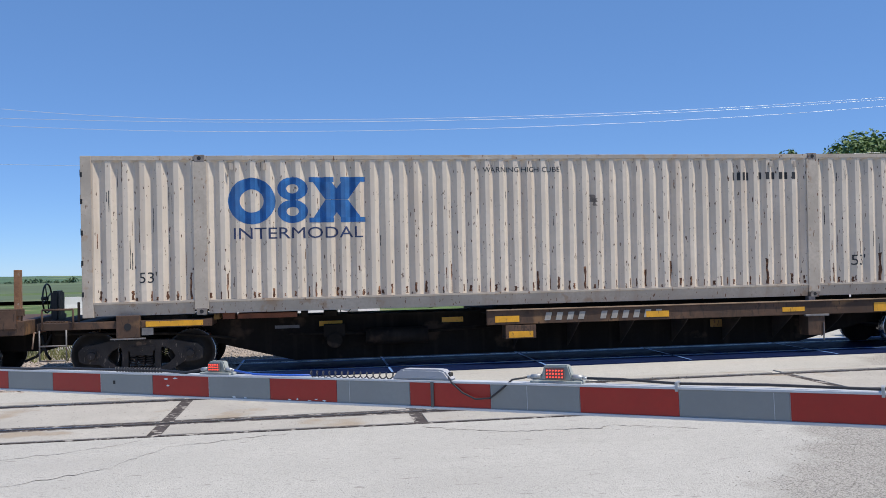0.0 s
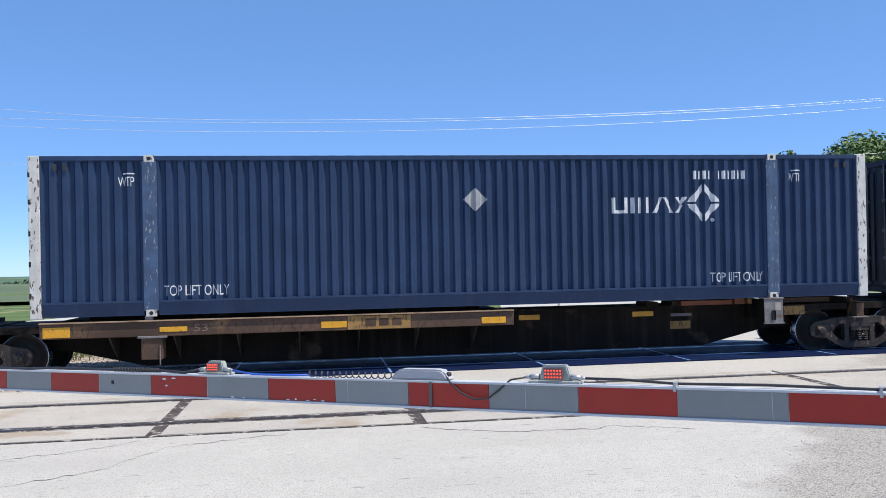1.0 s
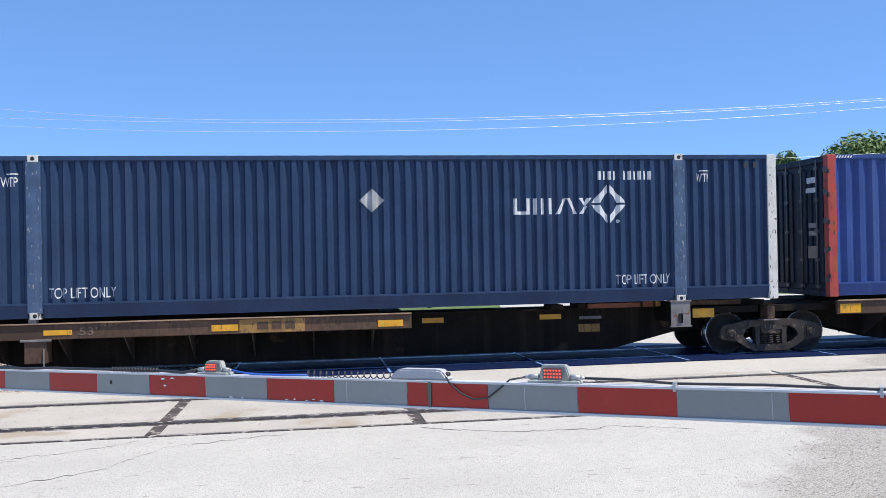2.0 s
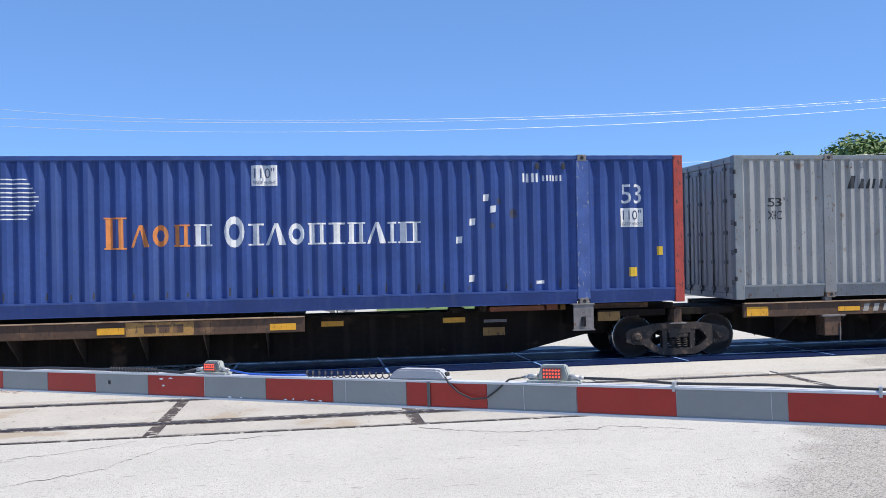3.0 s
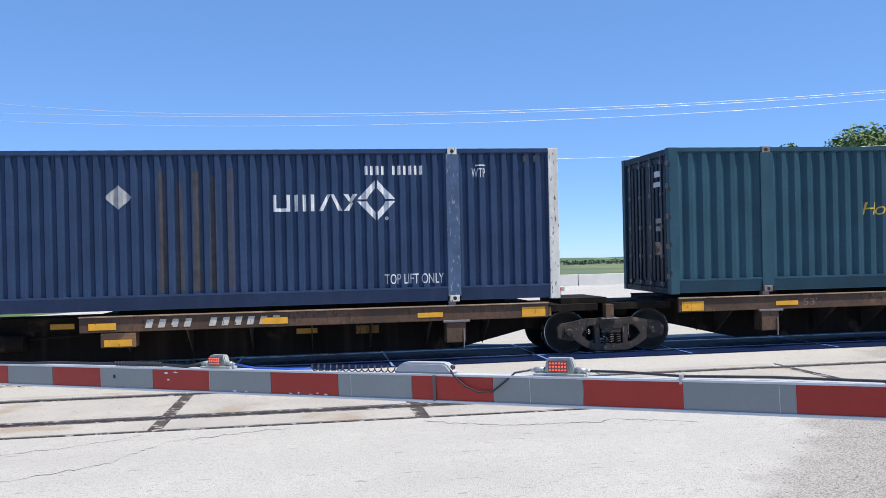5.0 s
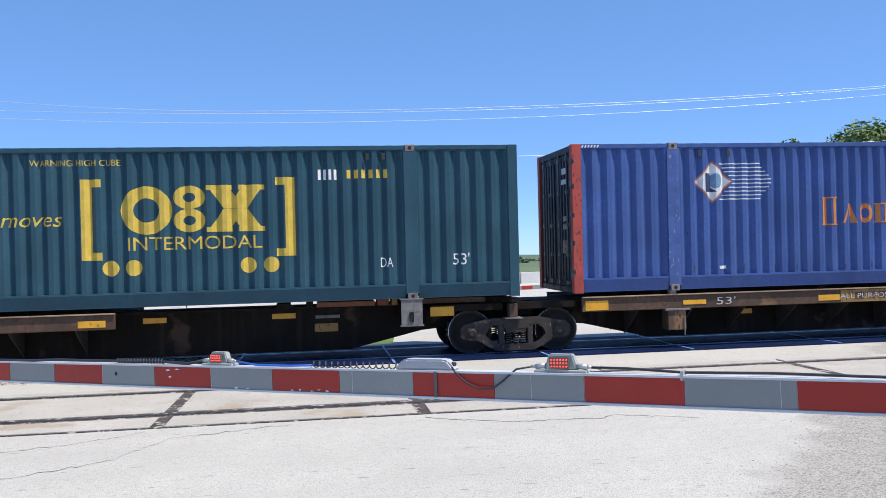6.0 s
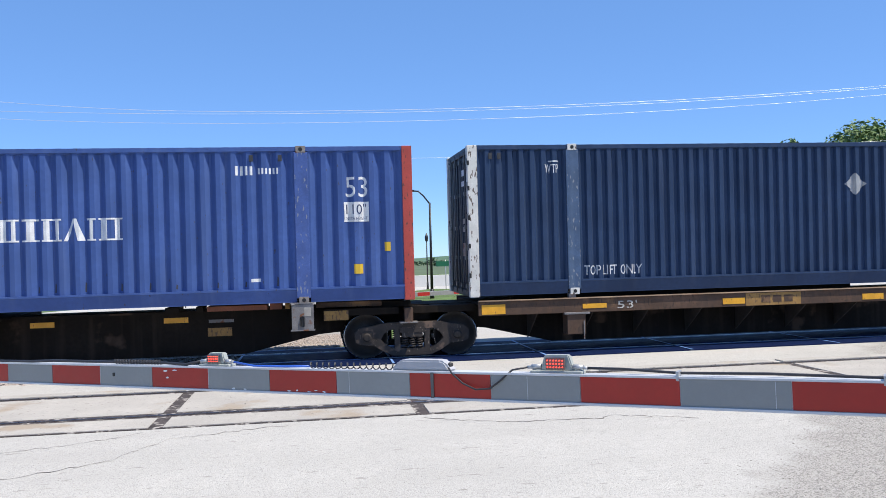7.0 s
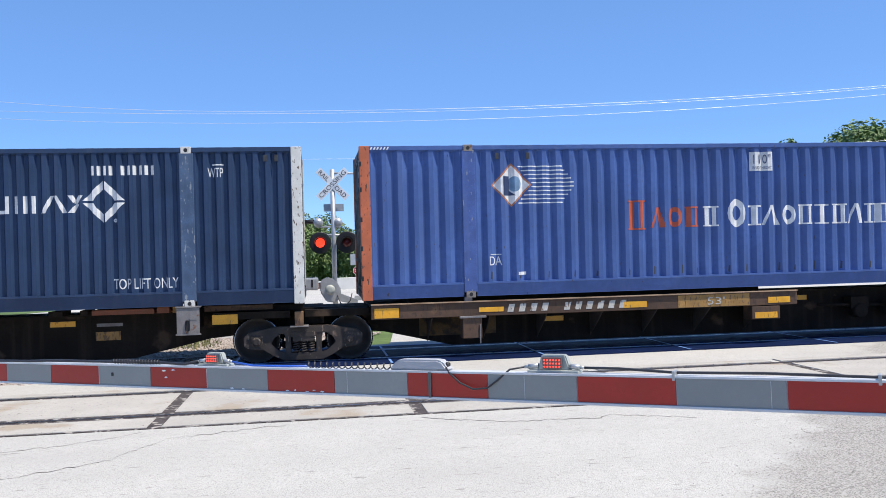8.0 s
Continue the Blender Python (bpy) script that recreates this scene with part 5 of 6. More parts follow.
        word(car, None, "53'", 6.85, 7.22, 0.83, 0.98, M["faded_white"], y=-0.008)
        part("patch_plate", bbox(1.2, 2.75, MID - 0.43, MID - 0.419, 0.36, 0.78), M["old_yellow"], car, "rubbed old yellow paint on the sill")
    if i in (5, 7, 9):
        u, w = X(3.72, 4.16) if i != 5 else X(4.6, 5.0)
        reflector(car, u, w, 0.56, 0.66, y=MID - 0.42)
    # hanging yellow-fronted step of the end cars
    if kind:
        u = X(7.80, 8.42)[0]
        s = part("step_box", bbox(u, u + 0.6, 0.0, 0.35, 0.50, 0.76, 0.015), M["channel"], car, "brown hanging step with a yellow front")
        part("step_front", bbox(u + 0.06, u + 0.54, -0.006, 0.002, 0.52, 0.64, 0.004), M["reflector"], s)
        bm = bmesh.new()
        x0 = 3.6 if kind == "left" else 9.6
        tube(bm, (x0 + 1.5, 0.55, 0.60), (x0 + 2.7, 0.55, 0.60), 0.16, seg=16)
        tube(bm, (x0, 0.6, 0.70), (x0 + 1.5, 0.6, 0.66), 0.03, seg=8)
        tube(bm, (x0 + 2.7, 0.6, 0.66), (x0 + 4.0, 0.6, 0.72), 0.03, seg=8)
        lathe(bm, [(-0.16, 0.12), (-0.16, 0.15), (0.06, 0.15), (0.06, 0.1)], (x0 + 0.9, 0.62, 0.55), "y", 16)
        box(bm, x0 + 0.7, x0 + 1.1, 0.5, 0.75, 0.62, 0.85)
        part("air_tank", bm, M["sill"], car, "dark brake reservoir with pipes")
    # end structure
    if kind:
        e, s = (left_end, -1) if kind == "left" else (right_end, 1)

        def E(a, b):
            lo, hi = e - s * a, e - s * b
            return min(lo, hi), max(lo, hi)
        a, b = E(0.0, 3.0)
        pl = part("end_platform", bbox(a, b, 0.0, W, 0.93, 1.06, 0.01), M["channel"], car, "brown end platform beam")
        a, b = E(1.85, 2.85)
        reflector(car, a, b, 0.95, 1.045)
        a, b = E(1.35, 1.75)
        bk = part("bolster_plate", bbox(a, b, -0.05, 0.12, 0.76, 1.16, 0.012), M["channel"], car, "brown plate with a round hole")
        bm = bmesh.new()
        tube(bm, ((a + b) / 2, -0.056, 0.96), ((a + b) / 2, -0.045, 0.96), 0.065, seg=16)
        part("plate_hole", bm, M["black"], bk)
        a, b = E(1.25, 1.85)
        part("plate_shelf", bbox(a, b, -0.08, 0.0, 0.735, 0.757), M["bracket"], bk)
        bm = bmesh.new()
        x0 = e
        pts = [(x0 - s * 0.10, -0.03, 0.95), (x0 - s * 0.10, -0.03, 1.30), (x0 - s * 0.62, -0.03, 1.30), (x0 - s * 0.62, -0.03, 0.95)]
        for p, q in zip(pts, pts[1:]):
            tube(bm, p, q, 0.018, seg=8)
        part("handrail", bm, M["channel"], car, "rusty bent handrail")
        bm = bmesh.new()
        pts = [(x0 - s * 0.05, -0.02, 0.94), (x0 - s * 0.05, -0.02, 0.40), (x0 - s * 0.50, -0.02, 0.40), (x0 - s * 0.50, -0.02, 0.94)]
        for p, q in zip(pts, pts[1:]):
            tube(bm, p, q, 0.014, seg=8)
        tube(bm, (x0 - s * 0.05, -0.02, 0.66), (x0 - s * 0.50, -0.02, 0.66), 0.014, seg=8)
        part("ladder_step", bm, M["bracket"], car, "thin steel step loop")
        # brake wheel on its stand
        bm = bmesh.new()
        box(bm, *E(0.02, 0.16), 0.75, 1.15, 1.06, 1.62)
        bmesh.ops.bevel(bm, geom=bm.edges[:], offset=0.03, segments=2, affect="EDGES")
        st = part("brake_stand", bm, M["black"], car, "black brake gear housing")
        bm = bmesh.new()
        n = 24
        cx = e + s * 0.10
        pipe(bm, [(cx, 0.95 + 0.27 * math.cos(2 * math.pi * k / n), 1.48 + 0.27 * math.sin(2 * math.pi * k / n)) for k in range(n + 1)], 0.016, 6)
        for k in range(4):
            tube(bm, (cx, 0.95, 1.48), (cx, 0.95 + 0.27 * math.cos(k * 1.571 + 0.4), 1.48 + 0.27 * math.sin(k * 1.571 + 0.4)), 0.012, seg=6)
        tube(bm, (cx - 0.10, 0.95, 1.48), (cx + 0.02, 0.95, 1.48), 0.035, seg=8)
        part("brake_wheel", bm, M["black"], st)
        if kind == "right":
            part("end_post", bbox(e - 0.10, e - 0.02, 0.35, 0.50, 1.06, 1.66, 0.01), M["orange_post"], car, "rusty orange end post")
        bm = bmesh.new()
        tube(bm, (e + s * 0.03, -0.05, 0.90), (e + s * 0.03, MID, 0.90), 0.014, seg=8)
        tube(bm, (e + s * 0.03, -0.05, 0.90), (e + s * 0.06, -0.05, 0.62), 0.014, seg=8)
        part("uncoupling_lever", bm, M["rust"], car)
        for k in range(9):
            a, b = E(0.08 + k * 0.06, 0.11 + k * 0.06)
            part("grating_bar", bbox(a, b, 0.12, W - 0.12, 1.061, 1.085), M["channel"], pl)
        part("corner_stake", bbox(*E(0.66, 0.70), 0.10, 0.14, 1.06, 1.42, 0.006), M["channel"], car)
        part("sign_holder", bbox(*E(1.78, 1.98), -0.012, 0.01, 0.80, 0.93, 0.004), M["bracket"], car)
        bm = bmesh.new()
        tube(bm, (e - s * 0.25, 0.18, 0.86), (e - s * 2.3, 0.22, 0.80), 0.025, seg=8)
        tube(bm, (e - s * 2.3, 0.22, 0.80), (e - s * 3.4, 0.4, 0.66), 0.025, seg=8)
        part("brake_pipe", bm, M["sill"], car)
        # coupler and air hose
        bm = bmesh.new()
        box(bm, *E(-0.50, 0.3), MID - 0.09, MID + 0.09, 0.78, 0.95)
        box(bm, *E(-0.72, -0.42), MID - 0.16, MID + 0.16, 0.72, 1.0)
        box(bm, *E(-0.18, -0.02), MID - 0.3, MID + 0.3, 0.70, 1.04)
        bmesh.ops.bevel(bm, geom=bm.edges[:], offset=0.03, segments=2, affect="EDGES")
        part("coupler", bm, M["sill"], car, "dark knuckle coupler")
        bm = bmesh.new()
        pipe(bm, [(e + s * 0.02, MID - 0.35, 0.80), (e + s * 0.12, MID - 0.35, 0.62), (e + s * 0.30, MID - 0.33, 0.40), (e + s * 0.52, MID - 0.28, 0.31), (e + s * 0.60, MID - 0.26, 0.34)], 0.026)
        part("air_hose", bm, M["rubber"], car, "black hanging air hose")
    # articulated ends
    if kind != "left":
        bm = bmesh.new()
        box(bm, left_end, left_end + 1.2, 0.35, W - 0.35, 0.86, 0.99)
        box(bm, left_end - 0.15, left_end + 0.35, 0.55, W - 0.55, 0.72, 1.02)
        part("end_saddle", bm, M["sill"], car)
    if kind != "right":
        bm = bmesh.new()
        box(bm, right_end - 1.6, right_end - 0.2, 0.30, W - 0.30, 0.86, 0.99)
        box(bm, right_end - 0.9, right_end + 0.05, 0.5, W - 0.5, 0.99, 1.10)
        part("end_saddle", bm, M["sill"], car)
        part("side_bearer", bbox(right_end - 0.11, right_end + 0.05, 0.10, 0.30, 0.70, 0.98, 0.01), M["channel"], car, "worn brown side bearing block")
        part("bearer_foot", bbox(right_end - 0.20, right_end + 0.14, 0.08, 0.34, 0.69, 0.715, 0.004), M["bracket"], car)
    return car


M["faded_white"] = mat("faded_white_marking", (0.50, 0.48, 0.44), 0.7, var=0.3, scale=8, chips=(0.13, 0.08, 0.05), chip_at=0.60)
M["old_yellow"] = mat("rubbed_yellow_paint", (0.13, 0.075, 0.025), 0.8, var=0.5, scale=3, dirt=(0.03, 0.02, 0.014), dirt_amount=0.5, dirt_scale=2)
M["gusset"] = mat("brown_gusset", (0.06, 0.045, 0.037), 0.7, var=0.4, scale=4)
M["pad"] = mat("red_brown_pad", (0.22, 0.075, 0.04), 0.7, var=0.35, scale=4)
M["channel_dark"] = mat("faint_marking", (0.21, 0.15, 0.11), 0.7, var=0.3, scale=6)

cars = []
for i in range(10):
    k = i % 5
    if k == 0:
        car = spine_car("left", True, -0.72, 17.25, i)
        truck(car, 1.0)
        truck(car, 17.29)
    elif k == 4:
        car = spine_car("right", False, -1.02, 16.90, i)
        truck(car, 15.17)
    else:
        car = spine_car("", False, -1.02, 16.12, i)
        truck(car, 16.16)
    cars.append(car)

# end of the wagon ahead, with a rusty stake post
ahead = thing("flat_wagon", pose(0, 0, 0), "rusty empty flat wagon with a tall stake post", "railway wagon")
part("deck_beam", bbox(-9.0, 0.0, 0.0, W, 0.86, 1.12, 0.015), M["channel"], ahead, "rusty deck beam")
for k in range(9):
    part("stake_pocket", bbox(-0.45 - k * 0.9, -0.12 - k * 0.9, -0.03, 0.0, 0.98, 1.30, 0.004), M["channel"], ahead)
part("top_rail", bbox(-9.0, -0.02, 0.0, 0.12, 1.20, 1.33, 0.01), M["channel"], ahead)
part("stake_post", bbox(-0.17, -0.06, 0.02, 0.14, 1.0, 2.02, 0.01), M["rust"], ahead, "tall rusty stake post")
part("centre_sill", bbox(-9.0, 0.1, MID - 0.35, MID + 0.35, 0.5, 0.86, 0.01), M["sill"], ahead)
bm = bmesh.new()
box(bm, 0.0, 0.10, MID - 0.10, MID + 0.10, 0.78, 0.96)
box(bm, 0.08, 0.16, MID - 0.17, MID + 0.17, 0.72, 1.0)
part("coupler", bm, M["sill"], ahead)
bm = bmesh.new()
pipe(bm, [(0.0, MID - 0.35, 0.80), (0.04, MID - 0.35, 0.60), (0.09, MID - 0.33, 0.42), (0.14, MID - 0.28, 0.33)], 0.026)
part("air_hose", bm, M["rubber"], ahead)
truck(ahead, -1.9)
AHEAD_START = -5.12

# ---- beyond the track ----
sig = thing("crossing_signal", pose(0.50, 24.0, -0.02), "galvanised crossing signal mast with crossbuck and red flashers", "railway signal")
bm = bmesh.new()
tube(bm, (0, 0, 0), (0, 0, 4.46), 0.068, seg=14)
tube(bm, (0, 0, 0), (0, 0, 0.10), 0.16, 0.10, seg=14)
part("mast", bm, M["galv"], sig)
bm = bmesh.new()
tube(bm, (-0.05, 0, 4.36), (0.62, -0.05, 4.34), 0.03, seg=8)
part("top_arm", bm, M["galv"], sig)
for s, t in ((-1, "RAIL   ROAD"), (1, "CROSSING")):
    m4 = Matrix.Translation((0, -0.075 - 0.012 * (s > 0), 4.05)) @ Matrix.Rotation(radians(45 * -s), 4, "Y")
    bl = part("crossbuck_blade", bbox(-0.56, 0.56, -0.004, 0.004, -0.10, 0.10, 0.002), M["sign_white"], sig, "white crossbuck blade", m4)
    painted(bl, "blade_lettering", fit_to(flat_text(t, 1.0), -0.50, 0.50, -0.062, 0.062), M["dark_ink"], None, -0.004)
part("track_sign", bbox(-0.26, 0.30, 0.06, 0.07, 3.29, 3.50, 0.003), M["galv"], sig, "bare grey back of a small sign")
bm = bmesh.new()
tube(bm, (-0.42, -0.02, 2.62), (0.42, -0.02, 2.62), 0.03, seg=8)
tube(bm, (-0.37, -0.02, 2.40), (-0.37, -0.02, 2.62), 0.025, seg=8)
tube(bm, (0.37, -0.02, 2.40), (0.37, -0.02, 2.62), 0.025, seg=8)
part("cross_arm", bm, M["galv"], sig)
for x, lit in ((-0.38, True), (0.36, False)):
    bm = bmesh.new()
    lathe(bm, [(0.0, 0.30), (-0.02, 0.305), (-0.025, 0.29), (-0.012, 0.16)], (x, -0.10, 2.41), "y", 32)
    fl = part("flasher", bm, M["black"], sig, "black round flasher background")
    bm = bmesh.new()
    lathe(bm, [(0.01, 0.13), (-0.03, 0.125), (-0.055, 0.07), (-0.06, 0.02)], (x, -0.115, 2.41), "y", 24)
    part("lens", bm, M["red_lamp"] if lit else M["red_lamp_off"], fl, "glowing red lens" if lit else "dark red lens")
    bm = bmesh.new()
    n = 14
    a = [[bm.verts.new((x + r * math.cos(k), y, 2.41 + r * math.sin(k))) for k in [math.pi * (j / n * 1.1 - 0.05) for j in range(n + 1)]] for y, r in ((-0.13, 0.155), (-0.42, 0.165))]
    for j in range(n):
        bm.faces.new((a[0][j], a[0][j + 1], a[1][j + 1], a[1][j]))
    part("hood", bm, M["black"], fl)
for x in (-0.42, 0.12):
    bm = bmesh.new()
    lathe(bm, [(0.16, 0.13), (0.02, 0.135), (-0.06, 0.11), (-0.10, 0.04)], (x, 0.0, 2.98), "y", 20)
    rear = part("rear_flasher", bm, M["galv"], sig, "silver back of a flasher lamp")
    bm = bmesh.new()
    tube(bm, (x - 0.05, 0.1, 3.0), (x - 0.38 if x < 0 else x - 0.22, 0.12, 3.02), 0.06, 0.06, seg=10)
    part("hood", bm, M["black"], rear)
bm = bmesh.new()
tube(bm, (-0.45, 0.0, 2.86), (0.2, 0.0, 2.86), 0.025, seg=8)
part("cross_arm", bm, M["galv"], sig)
cw = part("counterweight", bbox(-1.13, -0.46, -0.18, -0.02, 1.10, 1.45, 0.05), M["galv"], sig, "grey counterweight plate")
bm = bmesh.new()
plate(bm, [(-0.42, 1.06), (-0.40, 1.36), (-0.20, 1.46), (0.02, 1.36), (0.16, 1.10), (0.14, 0.86), (-0.02, 0.74), (-0.26, 0.78)], -0.24, -0.06)
bmesh.ops.bevel(bm, geom=bm.edges[:], offset=0.03, segments=2, affect="EDGES")
mech = part("gate_mechanism", bm, M["galv"], sig, "grey cast gate mechanism")
bm = bmesh.new()
lathe(bm, [(-0.30, 0.04), (-0.30, 0.12), (-0.24, 0.14)], (-0.14, 0, 1.10), "y", 20)
part("shaft_cap", bm, M["fixture"], mech)
bm = bmesh.new()
plate(bm, [(0.08, 1.02), (0.22, 0.96), (0.62, 0.80), (0.60, 0.66), (0.10, 0.78)], -0.22, -0.10)
part("arm_clamp", bm, M["galv"], sig, "grey clamp that holds the arm")
bm = bmesh.new()
pipe(bm, [(0.05, -0.26, 0.95), (0.14, -0.28, 0.72), (0.26, -0.28, 0.66), (0.40, -0.26, 0.78), (0.46, -0.2, 0.98)], 0.016, 6)
part("cable", bm, M["cable"], sig)
bm = bmesh.new()
for x0, z0 in ((-0.95, 1.30), (-0.66, 1.30)):
    box(bm, x0, x0 + 0.05, -0.186, -0.18, z0 - 0.12, z0 + 0.1)
part("weight_slot", bm, M["black"], cw)

far_arm = thing("gate_arm", pose(1.05, 23.9, 0.76, 0, -0.4, 22), "lowered far gate arm with red and grey stripes", "gate arm")
part("beam", bbox(0.0, 7.4, 0.002, 0.05, 0.0, 0.13, 0.005), M["galv"], far_arm)
for k in range(17):
    share("stripe", stripe_mesh["arm_red" if k % 3 == 1 else "arm_grey"], far_arm, pose(0.3 + k * 0.41, -0.004, 0.004))
far_arm_prop = part("prop", bbox(7.2, 7.26, 0.0, 0.05, -0.70, 0.0, 0.005), M["galv"], far_arm)

lawn = polygon("lawn", [(2.2, 30.5), (7.2, 32.5), (9.0, 41.5), (9.0, 47.0), (6.5, 49.5), (3.2, 44.0)], 0.02, M["grass"], "small patch of green roadside lawn")


def street_lamp(x, y, h, reach, rise, label, r=0.06):
    t = thing("street_lamp", pose(x, y, -0.05), label, "street lamp")
    bm = bmesh.new()
    tube(bm, (0, 0, 0), (0, 0, 0.5), r * 1.8, r * 1.3, seg=12)
    tube(bm, (0, 0, 0.5), (0, 0, h), r * 1.1, r * 0.75, seg=12)
    part("pole", bm, M["black"], t)
    if reach:
        bm = bmesh.new()
        pipe(bm, [(0, 0, h - 0.05), (-reach * 0.35, 0, h + rise * 0.6), (-reach * 0.6, 0, h + rise * 0.95), (-reach, 0, h + rise)], r * 0.6)
        part("arm", bm, M["black"], t)
        part("lamp_head", bbox(-reach - 0.30, -reach + 0.15, -0.10, 0.10, h + rise - 0.05, h + rise + 0.04, 0.02), M["black"], t)
    else:
        bm = bmesh.new()
        lathe(bm, [(h - 0.05, 0.04), (h, 0.08), (h + 0.24, 0.11), (h + 0.30, 0.08), (h + 0.48, 0.015)], (0, 0, 0), "z", 10)
        part("lantern", bm, M["black"], t)
    return t


street_lamp(5.08, 38.2, 4.42, 0.85, 0.55, "black street lamp with one curved arm")
street_lamp(6.40, 50.0, 2.90, 0, 0, "black post-top lantern lamp", 0.04)
street_lamp(-6.65, 50.0, 2.85, 0, 0, "black post-top lantern lamp", 0.04)


def pole(x, y, h, r, label, top=False):
    t = thing("utility_pole", pose(x, y, land(x, y) if y > 60 else -0.05), label, "pole")
    bm = bmesh.new()
    tube(bm, (0, 0, 0), (0, 0, h), r, r * 0.7, seg=8)
    part("shaft", bm, M["galv"], t)
    if top:
        part("floodlight", bbox(-0.35, 0.25, -0.15, 0.15, h - 0.1, h + 0.3, 0.05), M["shed_end"], t, "grey floodlight head")
        bm = bmesh.new()
        tube(bm, (0.35, 0, 0), (0.35, 0, h - 0.9), r * 0.7, r * 0.6, seg=8)
        for k in range(8):
            tube(bm, (0, 0, h * (0.1 + k * 0.1)), (0.35, 0, h * (0.12 + k * 0.1)), r * 0.4, seg=6)
        part("second_leg", bm, M["galv"], t)


pole(-16.9, 110, 6.3, 0.09, "slender light tower with a grey floodlight", True)
pole(-8.9, 75, 4.5, 0.06, "thin grey steel pole beside the road")
pole(-6.6, 85, 3.4, 0.06, "thin grey steel pole beside the road")


def stop_sign(x, y, z, r, extra, label):
    t = thing("stop_sign", pose(x, y, -0.03), label, "road sign")
    bm = bmesh.new()
    tube(bm, (0, 0.03, 0), (0, 0.03, z + (0.8 if extra else 0.1)), 0.03, seg=8)
    part("post", bm, M["galv"], t)
    for k, (rr, m) in enumerate(((r, "sign_white"), (r * 0.92, "sign_red"))):
        bm = bmesh.new()
        plate(bm, [(rr * math.cos(radians(22.5 + 45 * j)), z + rr * math.sin(radians(22.5 + 45 * j))) for j in range(8)], -0.004 * k - 0.004, 0.0 - 0.004 * k)
        part("sign_face", bm, M[m], t, "red octagon face" if k else "white octagon rim")
    painted(t, "lettering", fit_to(flat_text("STOP", 1.0), -r * 0.7, r * 0.7, z - r * 0.28, z + r * 0.28), M["sign_white"], None, -0.009)
    if extra:
        part("upper_sign", bbox(-0.42, 0.42, 0.0, 0.01, z + r + 0.03, z + r + 0.65, 0.004), M["galv"], t, "blank grey sign above")
    else:
        bm = bmesh.new()
        lathe(bm, [(0.0, 0.27), (0.05, 0.25), (0.80, 0.22), (0.83, 0.14)], (0, 0.03, 0), "z", 16)
        b = part("barrel", bm, M["black"], t, "dark banded barrel base")
        for z0 in (0.2, 0.44, 0.68):
            bm = bmesh.new()
            lathe(bm, [(z0 - 0.06, 0.20), (z0 - 0.06, 0.265 - z0 * 0.04), (z0 + 0.06, 0.262 - z0 * 0.04), (z0 + 0.06, 0.20)], (0, 0.03, 0), "z", 16)
            part("band", bm, M["sign_white"], b)


stop_sign(-4.05, 48.0, 1.30, 0.29, False, "red stop sign standing on a banded barrel")
stop_sign(2.30, 48.0, 1.26, 0.29, True, "red stop sign below a blank grey sign")
rs = thing("road_sign", pose(-5.70, 38.0, -0.03), "round road sign seen from its bare grey back", "road sign")
bm = bmesh.new()
tube(bm, (0, -0.03, 0), (0, -0.03, 1.75), 0.025, seg=8)
part("post", bm, M["black"], rs)
bm = bmesh.new()
lathe(bm, [(0.0, 0.36), (0.012, 0.36)], (0, 0, 1.42), "y", 28)
part("sign_back", bm, M["galv"], rs)
ys = thing("road_sign", pose(-3.80, 57.6, -0.03), "white triangular road sign pointing down", "road sign")
bm = bmesh.new()
plate(bm, [(-0.475, 1.63), (0, 0.80), (0.475, 1.63)], 0, 0.01)
part("sign_face", bm, M["sign_white"], ys)
bm = bmesh.new()
tube(bm, (0, 0.03, 0), (0, 0.03, 1.3), 0.025, seg=8)
part("post", bm, M["galv"], ys)
gs = thing("street_sign", pose(7.35, 49.0, -0.03), "green street name sign on a thin post", "road sign")
bm = bmesh.new()
tube(bm, (0, 0.03, 0), (0, 0.03, 1.75), 0.025, seg=8)
part("post", bm, M["galv"], gs)
part("sign_face", bbox(-0.55, 0.45, -0.01, 0.01, 1.36, 1.66, 0.005), M["sign_green"], gs)

wall = thing("low_wall", pose(0, 54.0, 0), "long low white concrete wall", "wall", kind="structure")
for k in range(9):
    part("wall_section", bbox(1.0 + k * 4.0, 4.94 + k * 4.0, 0, 0.3, -0.1, 0.72, 0.02), M["white_wall"], wall)
kerb = thing("brick_wall", pose(0, 57.0, 0), "low red brick wall with a white cap", "wall", kind="structure")
part("courses", bbox(-11.5, 2.5, 0, 0.3, -0.3, 0.36), M["brick"], kerb)
part("cap", bbox(-11.5, 2.5, -0.03, 0.33, 0.36, 0.46, 0.01), M["white_wall"], kerb)
for k in range(5):
    b = thing("concrete_barrier", pose(-13.9 + k * 1.55, 50.0 - 0.12 * k, -0.02), "white concrete road barrier block", "barrier", "row of barriers")
    bm = bmesh.new()
    v = [(-0.28, 0.0), (0.28, 0.0), (0.20, 0.22), (0.10, 0.62), (-0.10, 0.62), (-0.20, 0.22)]
    a = [bm.verts.new((0, y, z)) for y, z in v]
    c = [bm.verts.new((1.5, y, z)) for y, z in v]
    bm.faces.new(a)
    bm.faces.new(c[::-1])
    for j in range(6):
        bm.faces.new((a[j], c[j], c[(j + 1) % 6], a[(j + 1) % 6]))
    part("block", bm, M["white_wall"], b)

shed_z = land(-21, 110)
shed = thing("arched_shed", pose(-20.2, 112.0, shed_z - 0.5), "white arched metal shed with a grey front", "shed")
bm = bmesh.new()
n = 18
